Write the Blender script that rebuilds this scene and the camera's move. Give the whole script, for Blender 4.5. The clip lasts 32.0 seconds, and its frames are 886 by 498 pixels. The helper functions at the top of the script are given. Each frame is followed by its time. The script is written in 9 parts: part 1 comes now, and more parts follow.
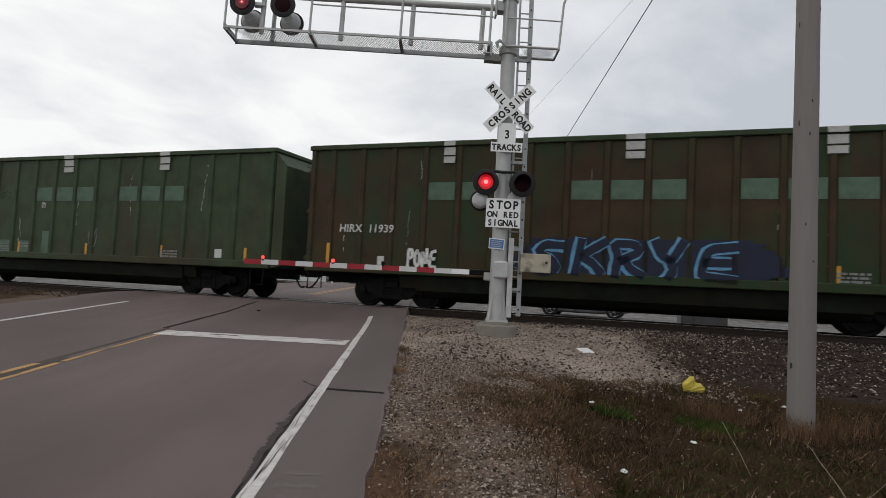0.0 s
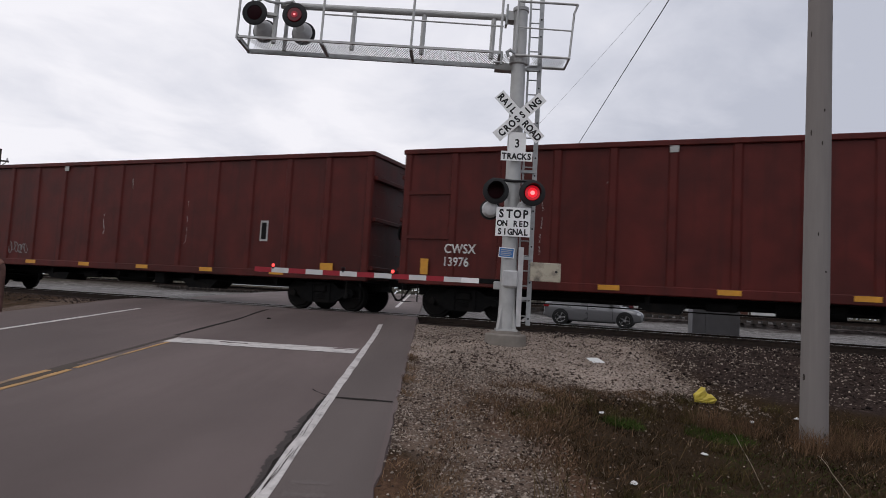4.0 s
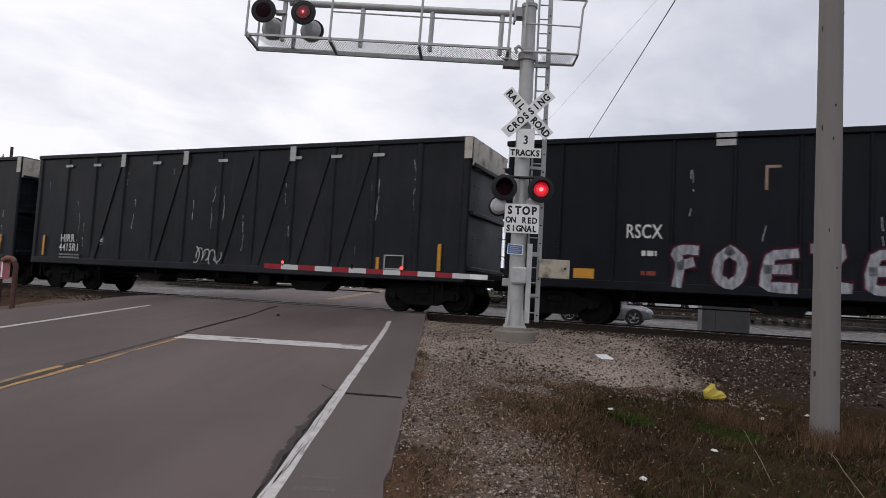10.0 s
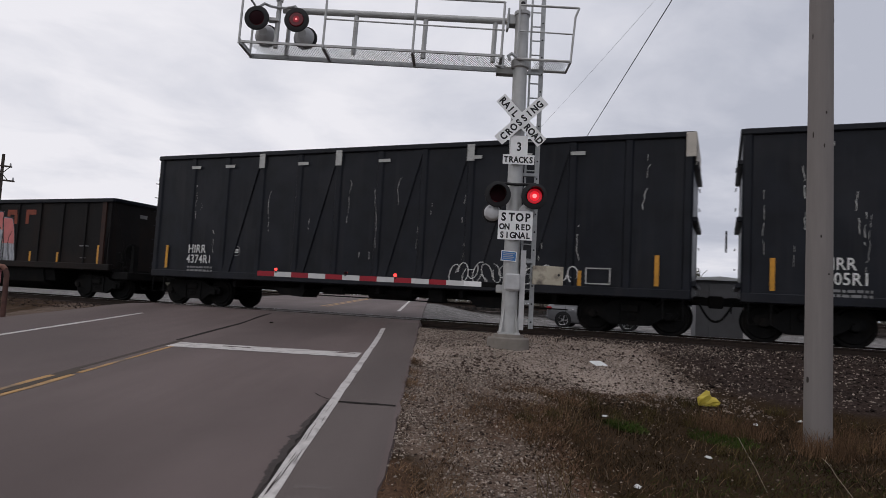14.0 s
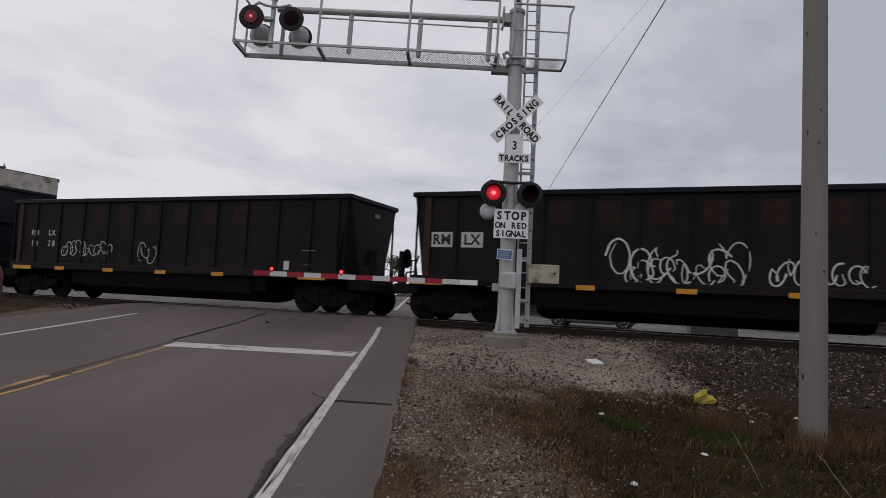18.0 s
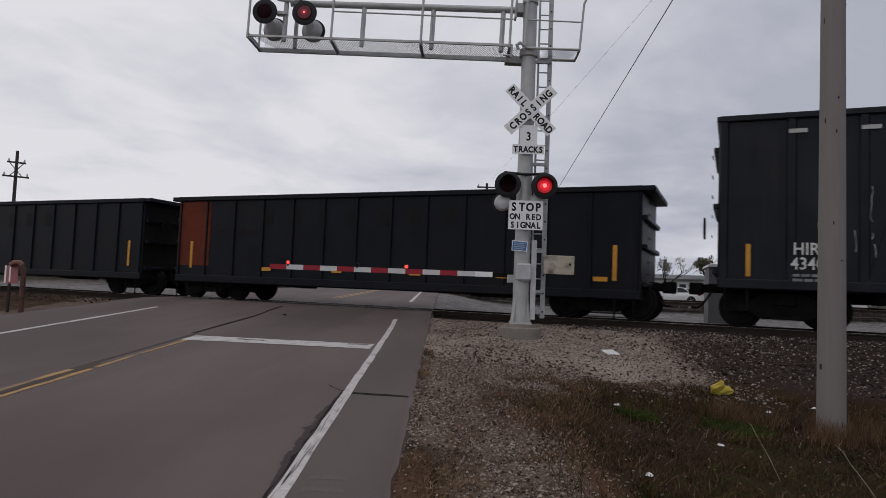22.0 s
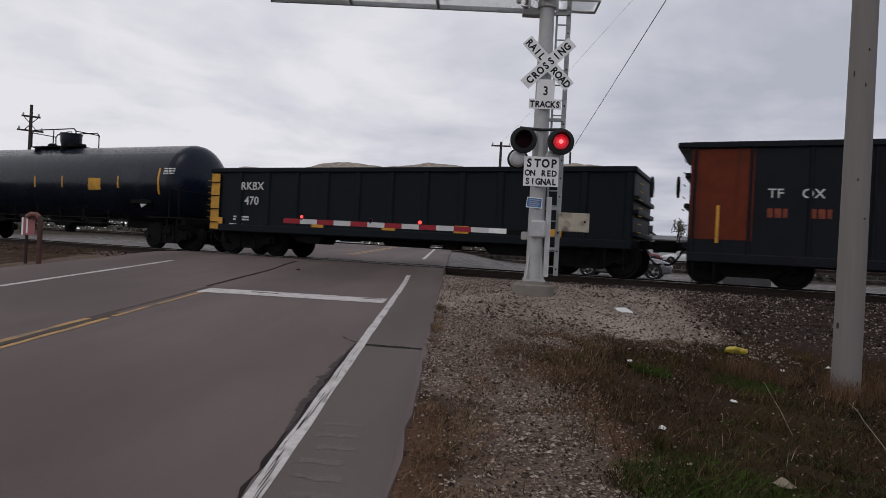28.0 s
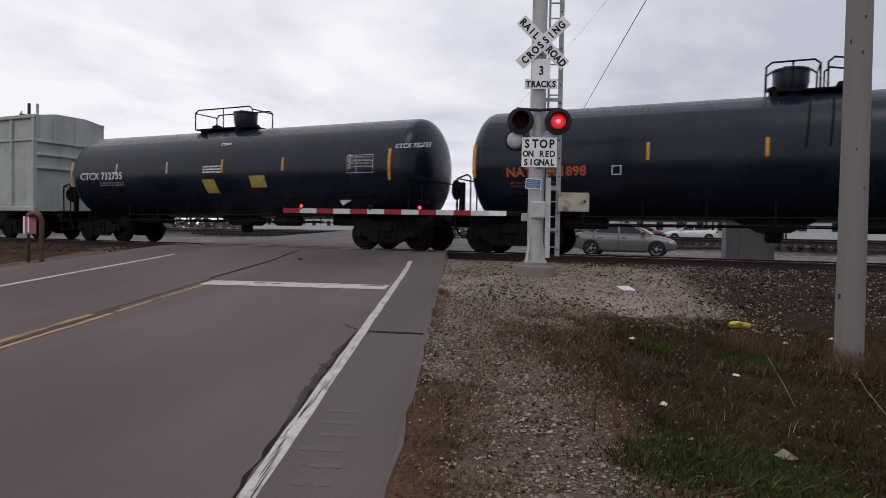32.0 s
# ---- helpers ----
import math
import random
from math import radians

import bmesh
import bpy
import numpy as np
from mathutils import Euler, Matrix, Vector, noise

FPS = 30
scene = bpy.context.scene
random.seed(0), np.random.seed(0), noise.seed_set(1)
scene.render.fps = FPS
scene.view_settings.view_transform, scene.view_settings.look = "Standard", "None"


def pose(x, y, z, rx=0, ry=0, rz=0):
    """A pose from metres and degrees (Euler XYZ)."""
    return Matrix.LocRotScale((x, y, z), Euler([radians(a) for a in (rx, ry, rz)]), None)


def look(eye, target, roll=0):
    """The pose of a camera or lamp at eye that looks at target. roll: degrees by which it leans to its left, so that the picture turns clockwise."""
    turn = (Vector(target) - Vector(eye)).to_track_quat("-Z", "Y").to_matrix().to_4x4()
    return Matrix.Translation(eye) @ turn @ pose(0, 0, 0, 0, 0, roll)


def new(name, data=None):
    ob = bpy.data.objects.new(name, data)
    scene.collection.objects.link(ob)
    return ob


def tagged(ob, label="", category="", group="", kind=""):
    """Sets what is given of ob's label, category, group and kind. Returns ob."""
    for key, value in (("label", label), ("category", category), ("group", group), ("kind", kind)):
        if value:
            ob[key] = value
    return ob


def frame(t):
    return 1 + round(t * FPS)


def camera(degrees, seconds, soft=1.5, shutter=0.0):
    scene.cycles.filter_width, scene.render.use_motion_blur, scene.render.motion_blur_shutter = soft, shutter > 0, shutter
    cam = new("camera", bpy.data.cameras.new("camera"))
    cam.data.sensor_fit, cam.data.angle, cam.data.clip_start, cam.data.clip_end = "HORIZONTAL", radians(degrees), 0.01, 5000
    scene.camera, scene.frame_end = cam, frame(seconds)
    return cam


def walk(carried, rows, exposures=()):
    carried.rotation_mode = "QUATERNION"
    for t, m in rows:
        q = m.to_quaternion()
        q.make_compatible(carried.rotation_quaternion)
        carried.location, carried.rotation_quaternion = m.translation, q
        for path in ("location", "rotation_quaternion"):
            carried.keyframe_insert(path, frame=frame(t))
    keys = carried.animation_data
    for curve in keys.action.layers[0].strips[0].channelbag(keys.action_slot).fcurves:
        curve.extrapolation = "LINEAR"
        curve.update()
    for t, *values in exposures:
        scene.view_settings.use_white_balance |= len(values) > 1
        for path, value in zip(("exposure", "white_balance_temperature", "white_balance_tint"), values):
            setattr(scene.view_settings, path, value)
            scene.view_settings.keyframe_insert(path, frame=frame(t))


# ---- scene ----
cam = camera(67.5, 32.0, 0.7, 0.12)
# seconds, eye x y z, then yaw (to the left), pitch (up) and roll in degrees
PATH = [
    (0.0, 0.015, -0.090, 1.498, 0.24, 3.40, 2.92),
    (0.5, 0.033, -0.083, 1.514, 0.36, 3.58, 3.19),
    (1.0, 0.037, -0.082, 1.511, -0.16, 4.04, 3.43),
    (1.5, 0.024, -0.074, 1.501, -0.36, 4.39, 3.43),
    (2.0, 0.039, -0.098, 1.514, 0.13, 4.28, 3.33),
    (2.5, 0.017, -0.093, 1.497, 0.46, 4.23, 3.34),
    (3.0, 0.026, -0.081, 1.492, 1.04, 4.05, 3.04),
    (3.5, 0.022, -0.086, 1.503, 1.08, 4.00, 3.17),
    (5.5, 0.018, -0.099, 1.506, 1.29, 4.56, 3.12),
    (6.0, 0.017, -0.104, 1.515, 1.07, 4.63, 3.08),
    (6.5, 0.015, -0.107, 1.505, 1.42, 4.93, 3.04),
    (7.0, 0.022, -0.115, 1.507, 1.60, 4.48, 3.12),
    (7.5, 0.013, -0.120, 1.504, 1.90, 3.94, 3.08),
    (8.0, 0.009, -0.109, 1.502, 1.88, 3.95, 3.13),
    (8.5, -0.003, -0.096, 1.498, 1.73, 4.02, 3.12),
    (9.0, -0.010, -0.098, 1.493, 1.69, 4.07, 3.16),
    (9.5, 0.021, -0.107, 1.509, 1.70, 4.01, 3.10),
    (10.0, 0.015, -0.104, 1.493, 1.85, 3.80, 3.17),
    (10.5, 0.016, -0.114, 1.511, 1.68, 3.80, 3.01),
    (11.0, 0.010, -0.108, 1.504, 1.43, 4.16, 3.22),
    (11.5, 0.001, -0.098, 1.485, 1.06, 4.40, 3.39),
    (12.0, -0.014, -0.091, 1.502, 1.10, 4.20, 3.37),
    (12.5, 0.009, -0.092, 1.500, 1.25, 3.92, 3.48),
    (13.0, 0.006, -0.097, 1.499, 1.28, 3.98, 3.33),
    (13.5, 0.020, -0.094, 1.503, 1.41, 4.35, 3.03),
    (15.5, 0.020, -0.114, 1.514, 0.85, 4.38, 3.11),
    (16.0, 0.011, -0.103, 1.486, 0.41, 4.61, 3.28),
    (16.5, 0.008, -0.094, 1.501, 0.46, 4.35, 3.27),
    (17.0, 0.011, -0.096, 1.495, 0.08, 4.59, 3.36),
    (17.5, 0.003, -0.100, 1.494, 0.65, 4.38, 3.06),
    (18.0, 0.019, -0.094, 1.502, 1.00, 4.30, 2.74),
    (18.5, 0.002, -0.098, 1.502, 1.16, 4.29, 3.13),
    (19.0, 0.020, -0.108, 1.497, 1.85, 3.76, 2.70),
    (19.5, 0.024, -0.104, 1.511, 2.01, 3.00, 2.52),
    (20.0, 0.033, -0.105, 1.505, 2.24, 2.30, 2.38),
    (20.5, 0.027, -0.113, 1.504, 2.16, 2.08, 2.41),
    (21.0, 0.022, -0.120, 1.504, 2.12, 2.38, 2.27),
    (21.5, 0.028, -0.125, 1.501, 1.87, 2.62, 2.24),
    (22.0, 0.028, -0.132, 1.526, 2.29, 3.44, 2.29),
    (22.5, 0.027, -0.128, 1.508, 2.78, 2.51, 2.52),
    (23.0, 0.020, -0.126, 1.499, 2.26, 2.75, 2.59),
    (23.5, 0.012, -0.142, 1.498, 2.75, 2.43, 2.25),
    (24.0, 0.026, -0.150, 1.517, 3.01, 2.19, 2.58),
    (24.5, 0.032, -0.167, 1.516, 3.57, 1.70, 2.05),
    (25.0, 0.010, -0.165, 1.480, 3.48, 1.70, 2.14),
    (25.5, 0.046, -0.143, 1.502, 2.72, 1.90, 2.25),
    (27.5, -0.002, -0.071, 1.454, 2.24, 0.46, 3.41),
    (28.0, 0.006, -0.073, 1.456, 3.21, -0.09, 2.97),
    (28.5, 0.006, -0.053, 1.465, 3.07, 0.53, 3.37),
    (29.0, 0.011, -0.069, 1.470, 2.99, -0.10, 3.11),
    (29.5, -0.003, -0.074, 1.454, 2.37, -0.35, 2.88),
    (30.0, 0.019, -0.057, 1.447, 2.28, -0.52, 2.48),
    (30.5, 0.019, -0.061, 1.463, 2.44, -0.68, 2.17),
    (31.0, 0.049, -0.070, 1.474, 2.79, -1.27, 1.69),
    (31.5, 0.042, -0.062, 1.461, 3.13, -1.07, 1.19),
    (32.0, 0.066, -0.063, 1.456, 3.50, -1.44, 0.98),
]


def aim(yaw, pitch, roll):
    return Matrix.Rotation(radians(yaw), 4, "Z") @ Matrix.Rotation(radians(90 + pitch), 4, "X") @ Matrix.Rotation(radians(roll), 4, "Z")


walk(cam, [(t, Matrix.Translation((x, y, z)) @ aim(a, b, c)) for t, x, y, z, a, b, c in PATH],
     exposures=[(t, e, 6570 if t < 2.5 else 6380, 7.5 if t < 2.5 else 13.5) for t, e in (
         (0.0, 0.0), (2.0, 0.0), (3.0, -0.02), (6.0, -0.14), (9.0, -0.12), (10.0, 0.04), (11.0, -0.05), (13.0, -0.05), (15.0, -0.38), (16.0, -0.42), (17.0, -0.36), (19.0, -0.42),
         (20.0, -0.13), (21.0, 0.0), (21.5, -0.06), (22.0, -0.38), (23.0, -0.38), (24.0, -0.38), (25.0, -0.42), (28.0, -0.3), (29.0, -0.3), (30.0, -0.2), (31.0, -0.15), (32.0, -0.05))])

# ---- light: a bright overcast sky ----
world = bpy.data.worlds.new("overcast_sky")
scene.world = world
world.use_nodes = True


def overcast(tree):
    nodes, links = tree.nodes, tree.links
    nodes.clear()
    out = nodes.new("ShaderNodeOutputWorld")
    back = nodes.new("ShaderNodeBackground")
    coord = nodes.new("ShaderNodeTexCoord")
    sep = nodes.new("ShaderNodeSeparateXYZ")
    links.new(coord.outputs["Generated"], sep.inputs[0])
    # clouds flattened towards the horizon: x / (z + k), y / (z + k)
    add = nodes.new("ShaderNodeMath"); add.operation = "ADD"; add.inputs[1].default_value = 0.16
    mx = nodes.new("ShaderNodeMath"); mx.operation = "MAXIMUM"; mx.inputs[1].default_value = 0.0
    links.new(sep.outputs[2], mx.inputs[0]); links.new(mx.outputs[0], add.inputs[0])
    dx = nodes.new("ShaderNodeMath"); dx.operation = "DIVIDE"
    dy = nodes.new("ShaderNodeMath"); dy.operation = "DIVIDE"
    links.new(sep.outputs[0], dx.inputs[0]); links.new(add.outputs[0], dx.inputs[1])
    links.new(sep.outputs[1], dy.inputs[0]); links.new(add.outputs[0], dy.inputs[1])
    comb = nodes.new("ShaderNodeCombineXYZ")
    links.new(dx.outputs[0], comb.inputs[0]); links.new(dy.outputs[0], comb.inputs[1])
    big = nodes.new("ShaderNodeTexNoise")
    big.inputs["Scale"].default_value = 0.8; big.inputs["Detail"].default_value = 6.0
    big.inputs["Roughness"].default_value = 0.5; big.inputs["Distortion"].default_value = 0.6
    fine = nodes.new("ShaderNodeTexNoise")
    fine.inputs["Scale"].default_value = 2.6; fine.inputs["Detail"].default_value = 7.0; fine.inputs["Roughness"].default_value = 0.56; fine.inputs["Distortion"].default_value = 0.4
    links.new(comb.outputs[0], big.inputs["Vector"]); links.new(comb.outputs[0], fine.inputs["Vector"])
    mix = nodes.new("ShaderNodeMath"); mix.operation = "MULTIPLY_ADD"; mix.inputs[1].default_value = 0.42
    links.new(fine.outputs[0], mix.inputs[0]); links.new(big.outputs[0], mix.inputs[2])
    # the cloud is thinner, and brighter, to the west
    west = nodes.new("ShaderNodeMath"); west.operation = "MULTIPLY_ADD"; west.inputs[1].default_value = -0.42
    links.new(sep.outputs[0], west.inputs[0]); links.new(mix.outputs[0], west.inputs[2])
    ramp = nodes.new("ShaderNodeValToRGB")
    ramp.color_ramp.elements[0].position = 0.46
    ramp.color_ramp.elements[0].color = (0.53, 0.56, 0.63, 1)
    ramp.color_ramp.elements[1].position = 0.90
    ramp.color_ramp.elements[1].color = (0.95, 0.95, 0.97, 1)
    mid = ramp.color_ramp.elements.new(0.67); mid.color = (0.72, 0.74, 0.795, 1)
    links.new(west.outputs[0], ramp.inputs[0])
    links.new(ramp.outputs[0], back.inputs["Color"])
    back.inputs["Strength"].default_value = SKY
    links.new(back.outputs[0], out.inputs[0])


SKY = 1.0
overcast(world.node_tree)
sun_data = bpy.data.lights.new("sun", "SUN")
sun_data.energy, sun_data.angle, sun_data.color = 0.5, radians(25), (1.0, 0.97, 0.93)
sun = new("sun", sun_data)
sun.matrix_world = look((0, 0, 30), (-6, 14, 0))
scene.view_settings.exposure = 0.0

# ---- materials ----


def mat(name, base, rough=0.7, metal=0.0, spread=0.25, scale=6.0, dirt=None, dirt_amount=0.3, dirt_scale=1.2, bump=0.15, bump_scale=60.0,
        stretch=(1, 1, 1), island=0.0, spec=0.3, streak=0.0, streak_colour=(0.1, 0.05, 0.03), dirt_from=0.5, dirt_to=0.72):
    """A painted, mineral or metal surface: base colour with grain, stains of a second colour, streaks that run down and fine relief."""
    m = bpy.data.materials.new(name)
    m.use_nodes = True
    nodes, links = m.node_tree.nodes, m.node_tree.links
    b = nodes["Principled BSDF"]
    b.inputs["Roughness"].default_value, b.inputs["Metallic"].default_value = rough, metal
    b.inputs["Specular IOR Level"].default_value = spec
    coord = nodes.new("ShaderNodeTexCoord")
    mp = nodes.new("ShaderNodeMapping")
    mp.inputs["Scale"].default_value = stretch
    links.new(coord.outputs["Object"], mp.inputs[0])

    def noise_at(sc, detail=4.0, src=None):
        n = nodes.new("ShaderNodeTexNoise")
        n.inputs["Scale"].default_value, n.inputs["Detail"].default_value = sc, detail
        links.new((src or mp).outputs[0], n.inputs["Vector"])
        return n

    def mixed(fac, a, c):
        x = nodes.new("ShaderNodeMix")
        x.data_type = "RGBA"
        links.new(fac, x.inputs[0])
        for sock, v in ((x.inputs[6], a), (x.inputs[7], c)):
            if isinstance(v, tuple):
                sock.default_value = (*v, 1)
            else:
                links.new(v, sock)
        return x.outputs[2]

    def ramped(src, lo, hi, top=1.0):
        r = nodes.new("ShaderNodeMapRange")
        r.inputs[1].default_value, r.inputs[2].default_value, r.inputs[4].default_value = lo, hi, top
        links.new(src, r.inputs[0])
        return r.outputs[0]

    grain = noise_at(scale)
    dark = tuple(max(0, c * (1 - spread)) for c in base)
    light = tuple(min(1, c * (1 + spread)) for c in base)
    col = mixed(ramped(grain.outputs[0], 0.3, 0.7), dark, light)
    if dirt:
        d = noise_at(dirt_scale, 7.0)
        col = mixed(ramped(d.outputs[0], dirt_from, dirt_to, dirt_amount), col, dirt)
    if streak:
        mp2 = nodes.new("ShaderNodeMapping")
        mp2.inputs["Scale"].default_value = (5.0, 5.0, 0.35)
        links.new(coord.outputs["Object"], mp2.inputs[0])
        s = noise_at(1.0, 5.0, mp2)
        col = mixed(ramped(s.outputs[0], 0.52, 0.75, streak), col, streak_colour)
    if island:
        g = nodes.new("ShaderNodeNewGeometry")
        o = nodes.new("ShaderNodeObjectInfo")
        a = nodes.new("ShaderNodeMath"); a.operation = "ADD"
        links.new(g.outputs["Random Per Island"], a.inputs[0]); links.new(o.outputs["Random"], a.inputs[1])
        f = nodes.new("ShaderNodeMath"); f.operation = "FRACT"
        links.new(a.outputs[0], f.inputs[0])
        hsv = nodes.new("ShaderNodeHueSaturation")
        links.new(col, hsv.inputs["Color"])
        links.new(ramped(f.outputs[0], 0, 1), hsv.inputs["Value"])
        hsv.inputs["Value"].links[0].from_node.inputs[3].default_value = 1 - island
        hsv.inputs["Value"].links[0].from_node.inputs[4].default_value = 1 + island
        col = hsv.outputs[0]
    links.new(col, b.inputs["Base Color"])
    rr = ramped(grain.outputs[0], 0.2, 0.8)
    rr.node.inputs[3].default_value, rr.node.inputs[4].default_value = max(0.02, rough - 0.08), min(1, rough + 0.08)
    links.new(rr, b.inputs["Roughness"])
    if bump:
        fine = noise_at(bump_scale, 3.0)
        bp = nodes.new("ShaderNodeBump")
        bp.inputs["Strength"].default_value, bp.inputs["Distance"].default_value = bump, 0.01
        links.new(fine.outputs[0], bp.inputs["Height"])
        links.new(bp.outputs[0], b.inputs["Normal"])
    return m


def glow(name, colour, strength, base=(0.3, 0.01, 0.01)):
    m = bpy.data.materials.new(name)
    m.use_nodes = True
    b = m.node_tree.nodes["Principled BSDF"]
    b.inputs["Base Color"].default_value = (*base, 1)
    b.inputs["Roughness"].default_value = 0.2
    b.inputs["Emission Color"].default_value = (*colour, 1)
    b.inputs["Emission Strength"].default_value = strength
    return m


# ---- mesh helpers ----


class Shape:
    """Vertices and faces gathered for one mesh."""

    def __init__(self):
        self.v, self.f = [], []

    def add(self, verts, faces, m=None):
        k = len(self.v)
        self.v += [tuple(m @ Vector(p)) if m else tuple(p) for p in verts]
        self.f += [tuple(k + i for i in f) for f in faces]
        return self

    def box(self, x0, x1, y0, y1, z0, z1, bevel=0.0, m=None):
        if bevel <= 0:
            vs = [(x, y, z) for z in (z0, z1) for y in (y0, y1) for x in (x0, x1)]
            return self.add(vs, [(0, 2, 3, 1), (4, 5, 7, 6), (0, 1, 5, 4), (2, 6, 7, 3), (0, 4, 6, 2), (1, 3, 7, 5)], m)
        b = bevel
        ring = lambda i: [(x0 + i, y0 + b), (x0 + b, y0 + i), (x1 - b, y0 + i), (x1 - i, y0 + b), (x1 - i, y1 - b), (x1 - b, y1 - i), (x0 + b, y1 - i), (x0 + i, y1 - b)]
        core = [(x0 + b, y0 + b), (x0 + b, y0 + b), (x1 - b, y0 + b), (x1 - b, y0 + b), (x1 - b, y1 - b), (x1 - b, y1 - b), (x0 + b, y1 - b), (x0 + b, y1 - b)]
        vs = [(*p, z0) for p in core] + [(*p, z0 + b) for p in ring(0)] + [(*p, z1 - b) for p in ring(0)] + [(*p, z1) for p in core]
        fs = [(i + 8 * r, (i + 1) % 8 + 8 * r, (i + 1) % 8 + 8 * r + 8, i + 8 * r + 8) for r in range(3) for i in range(8)]
        return self.add(vs, fs + [(7, 5, 3, 1), (24 + 1, 24 + 3, 24 + 5, 24 + 7)], m)

    def prism(self, outline, a, b, axis="y", m=None):
        """An outline of two coordinates drawn out from a to b along an axis."""
        n = len(outline)
        put = {"y": lambda p, q: (p[0], q, p[1]), "x": lambda p, q: (q, p[0], p[1]), "z": lambda p, q: (p[0], p[1], q)}[axis]
        vs = [put(p, a) for p in outline] + [put(p, b) for p in outline]
        return self.add(vs, [(i, (i + 1) % n, (i + 1) % n + n, i + n) for i in range(n)] + [tuple(range(n - 1, -1, -1)), tuple(range(n, 2 * n))], m)

    def tube(self, p, q, r, r2=None, n=8, caps=True):
        p, q = Vector(p), Vector(q)
        way = (q - p).normalized()
        side = way.cross(Vector((0, 0, 1) if abs(way.z) < 0.9 else (1, 0, 0))).normalized()
        up = side.cross(way)
        r2 = r if r2 is None else r2
        ring = [(math.cos(2 * math.pi * i / n), math.sin(2 * math.pi * i / n)) for i in range(n)]
        vs = [p + (side * c + up * s) * r for c, s in ring] + [q + (side * c + up * s) * r2 for c, s in ring]
        fs = [(i, (i + 1) % n, (i + 1) % n + n, i + n) for i in range(n)]
        if caps:
            fs += [tuple(range(n - 1, -1, -1)), tuple(range(n, 2 * n))]
        return self.add(vs, fs)

    def path(self, pts, r, n=6):
        """A bent rod through points: one ring at each point, square to the bend."""
        pts = [Vector(p) for p in pts]
        vs = []
        for i, p in enumerate(pts):
            a = (p - pts[i - 1]).normalized() if i else (pts[1] - p).normalized()
            b = (pts[i + 1] - p).normalized() if i + 1 < len(pts) else a
            way = (a + b).normalized() if (a + b).length > 0.1 else a
            side = way.cross(Vector((0, 0, 1) if abs(way.z) < 0.9 else (0, 1, 0))).normalized()
            if vs and side.dot(last) < 0:
                side = -side
            if vs and abs(side.dot(last)) < 0.7:
                side = (last - way * last.dot(way)).normalized()
            last = side
            up = side.cross(way)
            k = r / max(0.6, a.dot(way))
            vs += [p + (side * math.cos(2 * math.pi * j / n) + up * math.sin(2 * math.pi * j / n)) * k for j in range(n)]
        m = len(pts)
        fs = [(i * n + j, i * n + (j + 1) % n, (i + 1) * n + (j + 1) % n, (i + 1) * n + j) for i in range(m - 1) for j in range(n)]
        return self.add(vs, fs + [tuple(range(n - 1, -1, -1)), tuple((m - 1) * n + j for j in range(n))])

    def lathe(self, prof, n=24, axis="z", m=None):
        """A profile of (radius, height) turned about an axis; closed with its end points."""
        vs, fs = [], []
        for r, h in prof:
            for i in range(n):
                c, s = math.cos(2 * math.pi * i / n) * r, math.sin(2 * math.pi * i / n) * r
                vs.append({"z": (c, s, h), "x": (h, c, s), "y": (c, h, s)}[axis])
        for k in range(len(prof) - 1):
            fs += [(k * n + i, k * n + (i + 1) % n, (k + 1) * n + (i + 1) % n, (k + 1) * n + i) for i in range(n)]
        fs += [tuple(range(n - 1, -1, -1)), tuple((len(prof) - 1) * n + i for i in range(n))]
        return self.add(vs, fs, m)

    def mesh(self, name, material, smooth=False):
        me = bpy.data.meshes.new(name)
        me.from_pydata(self.v, [], self.f)
        me.update()
        bm = bmesh.new()
        bm.from_mesh(me)
        bmesh.ops.recalc_face_normals(bm, faces=bm.faces)
        bm.to_mesh(me)
        bm.free()
        if smooth:
            me.polygons.foreach_set("use_smooth", [True] * len(me.polygons))
            me.set_sharp_from_angle(angle=radians(38))
        me.materials.append(material)
        return me


def part(name, shape, material, parent=None, label="", smooth=False, at=None):
    me = shape if isinstance(shape, bpy.types.Mesh) else shape.mesh(name, material, smooth)
    ob = new(name, me)
    if parent:
        ob.parent = parent
    if at is not None:
        ob.matrix_basis = at
    if label:
        tagged(ob, label)
    return ob


def thing(name, label, category, at=None, group="", kind=""):
    ob = new(name)
    if at is not None:
        ob.matrix_basis = at
    return tagged(ob, label, category, group, kind)


GLYPHS = {}


def lettering(text, size, depth=0.003, align="CENTER", spread=0.0, heavy=0.0):
    """Vertices and faces of a line of text in the x-z plane, facing -y, drawn with the built-in font; its height is that of capitals."""
    key = (text, align, heavy, spread)
    if key not in GLYPHS:
        cu = bpy.data.curves.new("text", "FONT")
        cu.body, cu.size, cu.align_x, cu.align_y = text, 1.0, align, "BOTTOM_BASELINE"
        cu.space_character, cu.offset, cu.resolution_u = 1.0 + spread, heavy, 3
        ob = bpy.data.objects.new("text", cu)
        me = bpy.data.meshes.new_from_object(ob)
        vs = [v.co.copy() for v in me.vertices]
        fs = [tuple(p.vertices) for p in me.polygons]
        bpy.data.objects.remove(ob)
        bpy.data.meshes.remove(me)
        bpy.data.curves.remove(cu)
        GLYPHS[key] = (vs, fs)
    vs, fs = GLYPHS[key]
    k = size / 0.729
    return [(v.x * k, -depth, v.y * k) for v in vs], fs


